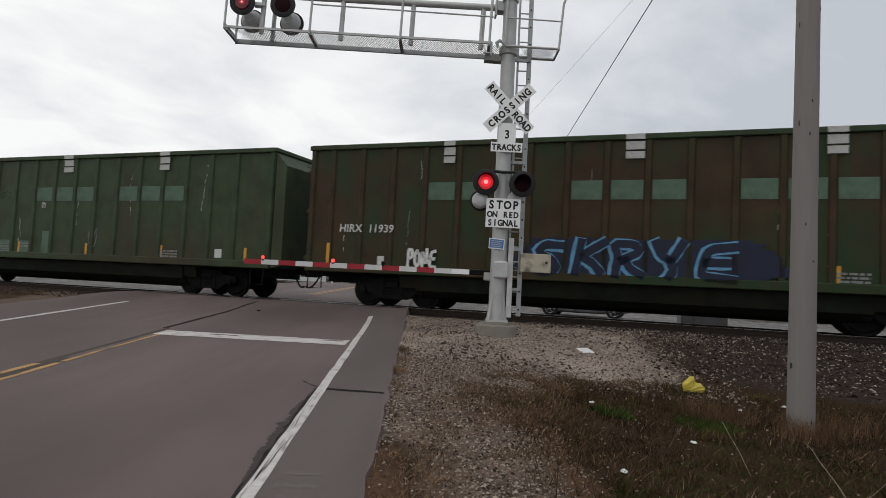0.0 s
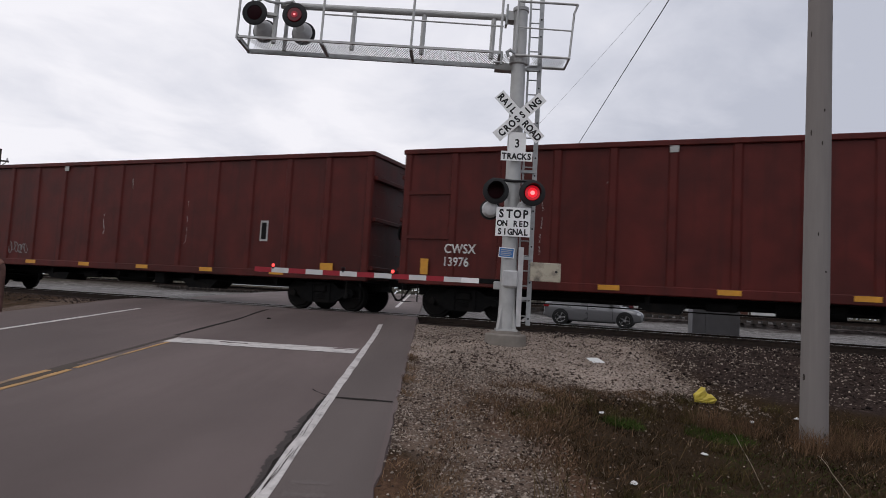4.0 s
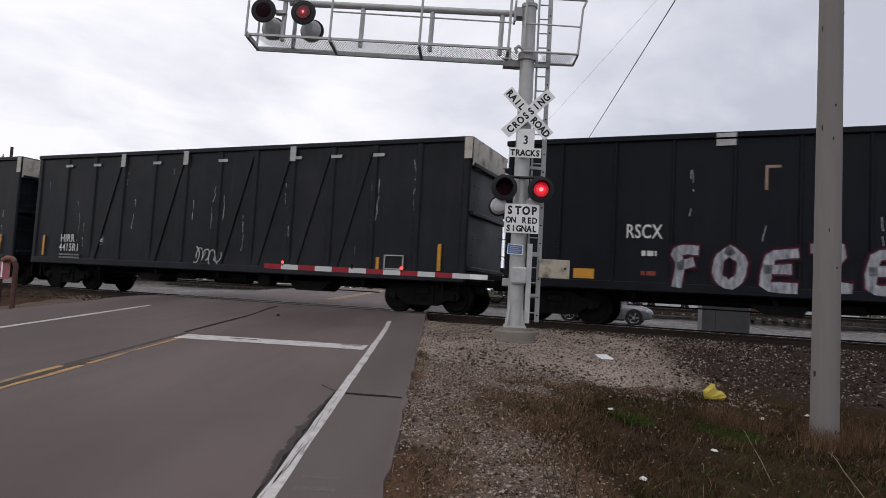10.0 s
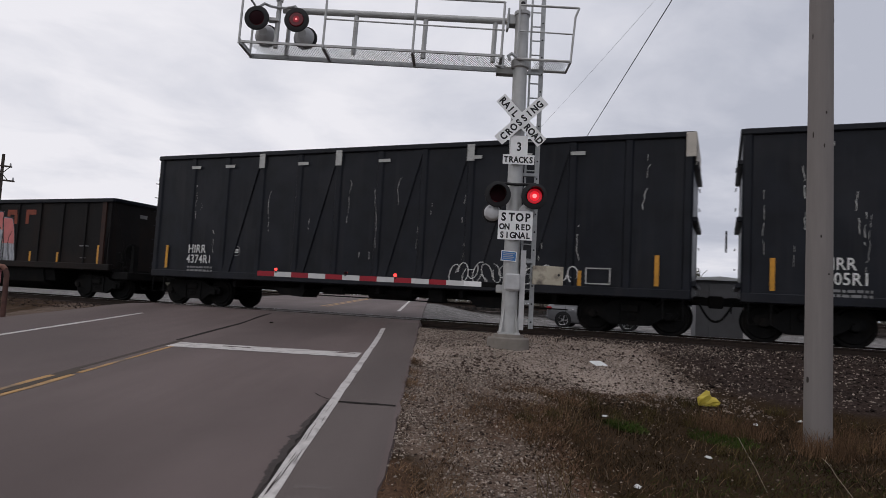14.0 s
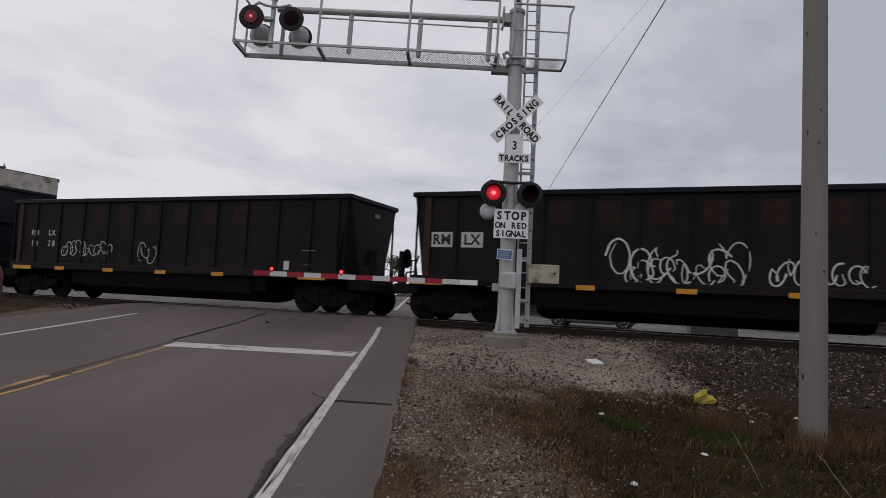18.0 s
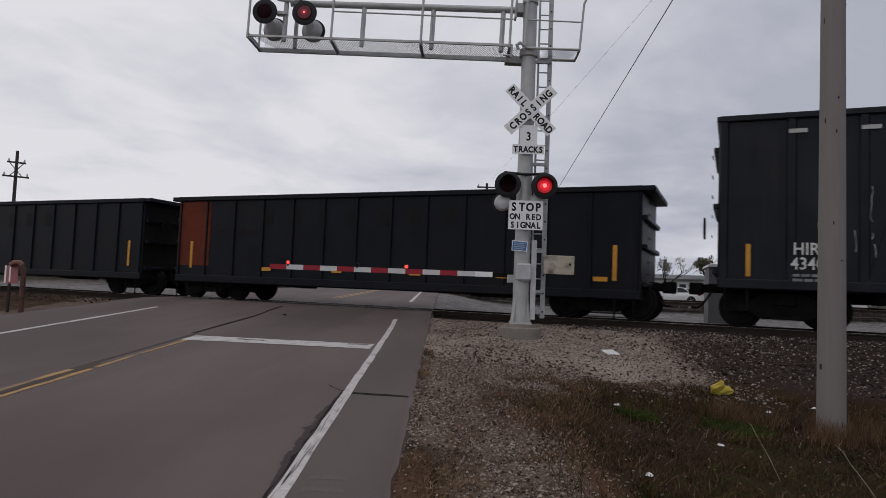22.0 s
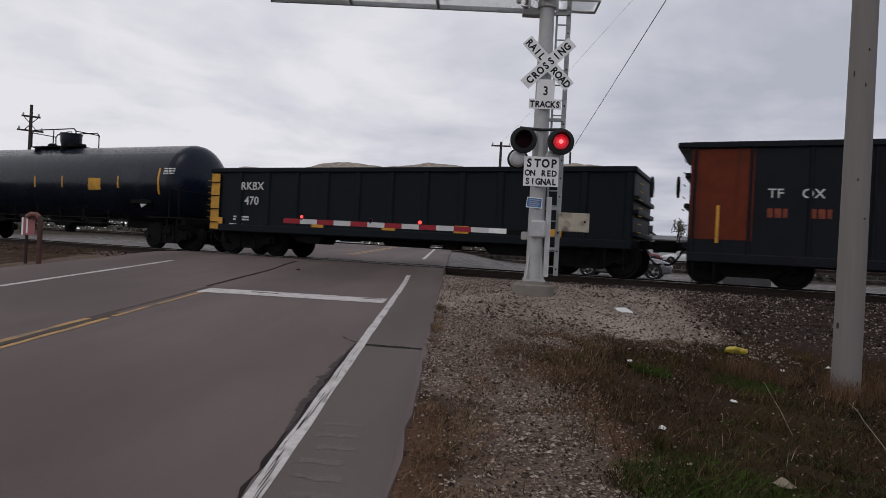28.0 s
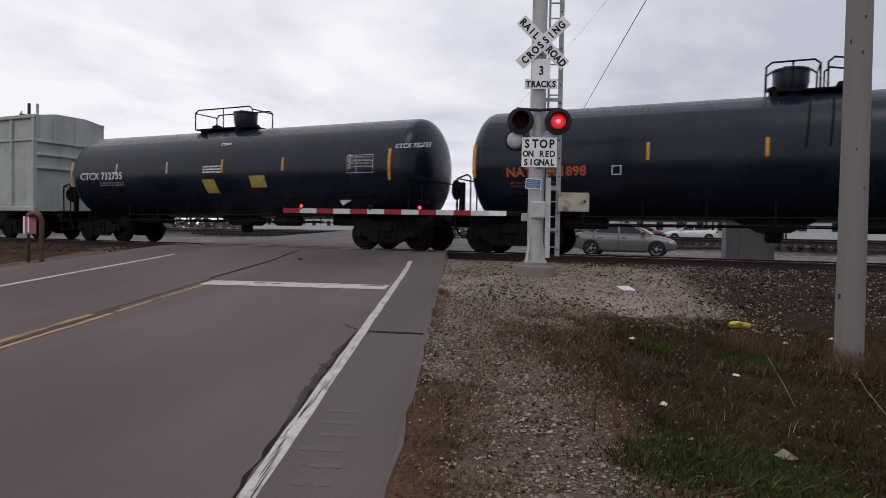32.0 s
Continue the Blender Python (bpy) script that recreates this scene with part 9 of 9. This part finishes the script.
scatter_stones("loose_gravel", "loose pale gravel on the road shoulder", 24000, m_stone, gravel_spot, 5, 0.006, 0.023)
scatter_stones("dark_gravel", "dark gravel among the pale stones", 11000, m_stone_mid, gravel_spot, 15, 0.007, 0.024)
scatter_stones("gravel_lumps", "pale broken lumps round the signal mast", 2000, m_stone, rubble_spot, 31, 0.012, 0.040)
scatter_stones("dark_lumps", "dark clods among the pale lumps", 1300, m_stone_mid, rubble_spot, 32, 0.012, 0.042)
scatter_stones("ballast_stones", "pale stones strewn over dark ballast", 5200, m_stone, ballast_spot, 6, 0.010, 0.040)
scatter_stones("track_ballast", "dark track ballast", 9000, m_stone_dark, ballast_spot, 8, 0.02, 0.05)
scatter_stones("track_ballast", "dark track ballast beyond the road", 3500, m_stone_dark, left_spot, 9, 0.02, 0.05)


def grass(name, label, n, material, choose, seed, lo, hi, width=0.004, lean=0.6):
    rnd = random.Random(seed)
    vs, fs = [], []
    made = 0
    while made < n:
        p = choose(rnd)
        if p is None:
            continue
        x, y = p
        h = rnd.uniform(lo, hi)
        a = rnd.uniform(0, 6.28)
        d = rnd.uniform(0, lean) * h
        dx, dy = math.cos(a) * d, math.sin(a) * d
        wx, wy = -math.sin(a + 1) * width, math.cos(a + 1) * width
        z = soil(x, y) - 0.01
        k = len(vs)
        vs += [(x - wx, y - wy, z), (x + wx, y + wy, z), (x + dx * 0.4 + wx * 0.8, y + dy * 0.4 + wy * 0.8, z + h * 0.6), (x + dx * 0.4 - wx * 0.8, y + dy * 0.4 - wy * 0.8, z + h * 0.6), (x + dx, y + dy, z + h * 0.95)]
        fs += [(k, k + 1, k + 2, k + 3), (k + 3, k + 2, k + 4)]
        made += 1
    me = bpy.data.meshes.new(name)
    me.from_pydata(vs, [], fs)
    me.materials.append(material)
    return tagged(new(name, me), label, "grass", kind="stuff")


def field(rnd):
    y = 2.0 + 9.0 * rnd.random()
    x = road_edge(y) + 1.2 + 8.0 * rnd.random()
    off = x - road_edge(y)
    edge = grass_edge(y) + 0.45 * noise.noise((x * 1.3, y * 1.6, 8)) - 0.35 * rnd.random() ** 2
    if off < edge or beyond(x, y) > -6.5 + 0.5 * noise.noise((x * 1.1, 0, 4)):
        return None
    if noise.noise((x * 1.4, y * 1.4, 2)) < -0.28 and rnd.random() < 0.8:
        return None
    return x, y


def fringe(rnd):
    """Where the gravel meets the grass."""
    y = 5.2 + 5.4 * rnd.random()
    off = grass_edge(y) - 0.15 + 0.45 * rnd.gauss(0, 1)
    x = road_edge(y) + off
    if off < 0.35 or noise.noise((x * 1.6, y * 1.1, 6)) < -0.05 + 0.4 * (rnd.random() - 0.5):
        return None
    return x, y


def border(rnd):
    """A thin ragged band along the asphalt, wider near the start of the verge."""
    y = 2.2 + 10.0 * rnd.random() ** 1.6
    off = (0.36 + rnd.gauss(0, 1) * 0.16) if y < 5.6 else abs(rnd.gauss(0, 1)) * 0.09
    if off < 0.02:
        return None
    x = road_edge(y) + off
    if noise.noise((x * 1.5, y * 1.8, 9)) < (-0.1 if y < 5.4 else 0.12) + 0.3 * (rnd.random() - 0.5):
        return None
    return x, y


def litter_spot(rnd):
    """Gravel between the road and the grass, thicker with straw towards the grass."""
    y = 2.2 + 8.0 * rnd.random() ** 1.3
    off = 0.1 + (grass_edge(y) + 0.3) * rnd.random() ** 0.7
    x = road_edge(y) + off
    if off > 2.6 or noise.noise((x * 1.9, y * 1.3, 12)) < -0.12 + 0.5 * (rnd.random() - 0.5):
        return None
    return x, y


def near(cx, cy, r):
    def pick(rnd):
        a, d = rnd.uniform(0, 6.28), r * math.sqrt(rnd.random()) * (0.7 + 0.3 * rnd.random())
        x, y = cx + d * math.cos(a), cy + d * math.sin(a)
        return (x, y) if x > road_edge(y) + 0.03 else None
    return pick


def any_of(*spots):
    def pick(rnd):
        return spots[rnd.randrange(len(spots))](rnd)
    return pick


def clumps(n, seed):
    """Scattered round tufts in the field."""
    pick_rnd = random.Random(seed)
    spots = []
    while len(spots) < n:
        p = field(pick_rnd)
        if p:
            spots.append((*p, pick_rnd.uniform(0.06, 0.22)))

    def pick(rnd):
        cx, cy, r = spots[rnd.randrange(len(spots))]
        a, d = rnd.uniform(0, 6.28), r * math.sqrt(rnd.random())
        return cx + d * math.cos(a), cy + d * math.sin(a)
    return pick


grass("field_grass", "matted dark dead grass", 42000, m_dark_grass, field, 1, 0.02, 0.075, 0.004, 2.2)
grass("straw_grass", "dry brown straw in the grass", 6000, m_straw, field, 2, 0.03, 0.13, 0.0025, 2.0)
grass("edge_grass", "dry brown grass at the road edge", 5200, m_straw, border, 3, 0.02, 0.085, 0.003, 2.0)
grass("dead_grass", "reddish dead grass in the gravel", 9000, m_rusty_grass, fringe, 4, 0.02, 0.08, 0.0035, 1.9)
grass("green_clump", "green grass clumps", 9000, m_green_grass, any_of(near(1.6, 4.3, 0.6), near(1.2, 4.0, 0.4), near(2.07, 7.8, 0.28), near(3.27, 8.05, 0.45), near(1.5, 3.4, 0.8), near(2.4, 3.9, 0.9)), 5, 0.02, 0.075, 0.0035, 1.9)
grass("green_clump", "sparse green blades in the dead grass", 3200, m_green_grass, any_of(near(2.5, 5.3, 0.9), near(3.6, 6.6, 1.0), near(4.3, 5.4, 1.2)), 25, 0.02, 0.06, 0.003, 2.2)
grass("straw_litter", "tan straw strewn over the gravel", 5200, m_straw, litter_spot, 26, 0.012, 0.028, 0.0028, 3.5)
grass("straw_litter", "bleached straw strewn over the verge", 1500, m_pale_straw, any_of(litter_spot, litter_spot, field), 27, 0.012, 0.045, 0.003, 3.2)
grass("tall_stalks", "tall pale dry stalks", 110, m_dry, any_of(field, near(0.9, 4.6, 0.3), near(1.3, 7.4, 0.6)), 6, 0.18, 0.42, 0.0035, 0.9)
grass("broken_stalks", "pale broken stalks in the dead grass", 420, m_pale_straw, any_of(field, fringe, field), 28, 0.04, 0.13, 0.0035, 1.7)
grass("brown_tufts", "brown weeds round the foot of the utility pole", 2600, m_rusty_grass, any_of(near(4.35, 7.75, 0.42), near(4.9, 8.3, 0.7), near(3.6, 8.6, 0.6)), 29, 0.05, 0.30, 0.003, 0.8)
grass("brown_tufts", "clumps of brown weeds in the matted grass", 8000, m_olive_grass, clumps(80, 3), 30, 0.03, 0.16, 0.003, 1.3)
# bent dead canes by the pole
canes = Shape()
for x0, y0, x1, y1, h in ((4.18, 7.53, 3.41, 5.4, 0.06), (3.7, 8.78, 2.86, 5.98, 0.05), (4.6, 6.6, 3.05, 4.95, 0.03)):
    pts = [(x0 + (x1 - x0) * u, y0 + (y1 - y0) * u, soil(x0 + (x1 - x0) * u, y0 + (y1 - y0) * u) + h * math.sin(math.pi * min(1, u * 0.9 + 0.08))) for u in [i / 8 for i in range(9)]]
    canes.path(pts, 0.0032, 5)
tagged(part("dead_canes", canes, mat("pale dead cane", (0.24, 0.20, 0.15), 0.85, bump=0)), "pale bent dead canes in the grass", "dead stalks", kind="stuff")


def crumpled(name, label, x, y, sx, sy, h, material, seed, turn=0.0, n=9):
    """A crumpled sheet or bag that lies on the ground."""
    rnd = random.Random(seed)
    s = Shape()
    pts = []
    for i in range(n):
        for j in range(n):
            u, v = i / (n - 1) * 2 - 1, j / (n - 1) * 2 - 1
            dome = max(0.0, 1 - 0.8 * max(abs(u), abs(v)) ** 2)
            pts.append((u * sx * rnd.uniform(0.88, 1.05), v * sy * rnd.uniform(0.85, 1.05), h * dome * rnd.uniform(0.35, 1.0)))
    s.add(pts, [(i * n + j, (i + 1) * n + j, (i + 1) * n + j + 1, i * n + j + 1) for i in range(n - 1) for j in range(n - 1)])
    ob = part(name, s, material)
    ob.matrix_basis = Matrix.Translation((x, y, soil(x, y) + 0.012)) @ Matrix.Rotation(radians(turn), 4, "Z")
    return tagged(ob, label, "litter")


m_paper = mat("white paper", (0.66, 0.66, 0.65), 0.7, spread=0.04, bump=0)
m_card = mat("sodden pale cardboard", (0.23, 0.19, 0.14), 0.8, spread=0.15, bump=0.1)
m_bag = mat("yellow plastic bag", (0.52, 0.41, 0.06), 0.4, spread=0.15, scale=8, bump=0.1)
crumpled("paper_sheet", "crumpled white paper on the gravel", 2.70, 12.33, 0.14, 0.14, 0.035, m_paper, 1, 20, 5).rotation_euler = (radians(14), 0, radians(20))
bag = thing("plastic_bag", "crumpled yellow plastic bag on the grass", "litter", Matrix.Translation((3.89, 10.14, soil(3.89, 10.14))))
rnd = random.Random(2)
for cx, cz, w, h, lean in ((-0.10, 0.01, 0.10, 0.23, 0.35), (0.10, 0.0, 0.11, 0.14, -0.25), (0.0, 0.0, 0.13, 0.10, 0.1)):
    pts, fs = [], []
    for i in range(7):
        for j in range(10):
            u, a = i / 6, j * 2 * math.pi / 10
            r = w * math.sin(math.pi * (0.12 + 0.82 * u)) ** 0.7 * rnd.uniform(0.72, 1.12)
            pts.append((cx + lean * h * u + r * math.cos(a), 0.55 * r * math.sin(a), cz + h * u * rnd.uniform(0.9, 1.05)))
    fs = [(i * 10 + j, i * 10 + (j + 1) % 10, (i + 1) * 10 + (j + 1) % 10, (i + 1) * 10 + j) for i in range(6) for j in range(10)] + [tuple(range(60, 70)), tuple(range(9, -1, -1))]
    part("bag_fold", Shape().add(pts, fs), m_bag, bag)
for i, (x, y, sz) in enumerate(((1.91, 8.2, 0.06), (4.16, 9.13, 0.055), (1.52, 5.28, 0.05), (2.70, 6.94, 0.05), (2.10, 4.45, 0.09), (4.9, 9.4, 0.05))):
    crumpled("paper_scrap", "small pale paper scrap in the grass", x, y, sz * 0.75, sz * 0.55, sz * 0.7, m_paper if i != 4 else m_card, 20 + i, 30 * i, 5)
# two dark stones on the asphalt beside the joint
for x, y, r in ((-4.4, 15.9, 0.05),):
    s = Shape().lathe([(0.02, -0.01), (r, 0.0), (r * 0.8, r * 0.4), (0.02, r * 0.55)], 9)
    tagged(part("asphalt_crumb", s, m_tar, None, at=Matrix.Translation((x, y, road_z(x, y) + 0.004))), "dark crumb of asphalt lying on the road", "rubble")


def motions():
    """The train rolls by, its wheels turn, and the crossing's lamps wink in turn."""
    homes = [c.matrix_basis.copy() for c in CARS]
    times = [i * 1.0 for i in range(33)]
    for c, home in zip(CARS, homes):
        walk(c, [(t, Matrix.Translation(ALONG * travelled(t)) @ home) for t in times])
    for w, ax, k in WHEELS:
        c = homes[ORDER.index(k)].translation.dot(ALONG)
        # the stretch of time in which its car is before the camera
        first = max(0.0, (-34 - c) / 10.5)
        last = min(32.0, (26 - c) / 10.2)
        base = Matrix.Translation((ax, 0, 0.457))
        keys = [0.0] if first > 0 else []
        n = int((last - first) * 15)
        keys += [first + i / 15 for i in range(n + 1)]
        turn0 = travelled(keys[1] if first > 0 else 0.0)
        rows, seen = [], set()
        for t in keys:
            if frame(t) in seen:
                continue
            seen.add(frame(t))
            a = 0.0 if t < first else (travelled((frame(t) - 1) / FPS) - turn0) / 0.457
            rows.append((t, base @ Matrix.Rotation(a, 4, "Y")))
        if rows[-1][0] < 31.9:
            rows.append((32.0, rows[-1][1]))
        walk(w, rows)
    # the wind lets the plastic bag down little by little
    home = bag.matrix_basis.copy()
    walk(bag, [(t, home @ Matrix.Rotation(radians(a), 4, "X")) for t, a in ((0.0, 0), (10.0, 0), (16.0, 20), (25.0, 45), (28.0, 68), (32.0, 70))])
    lamp_rows()


motions()
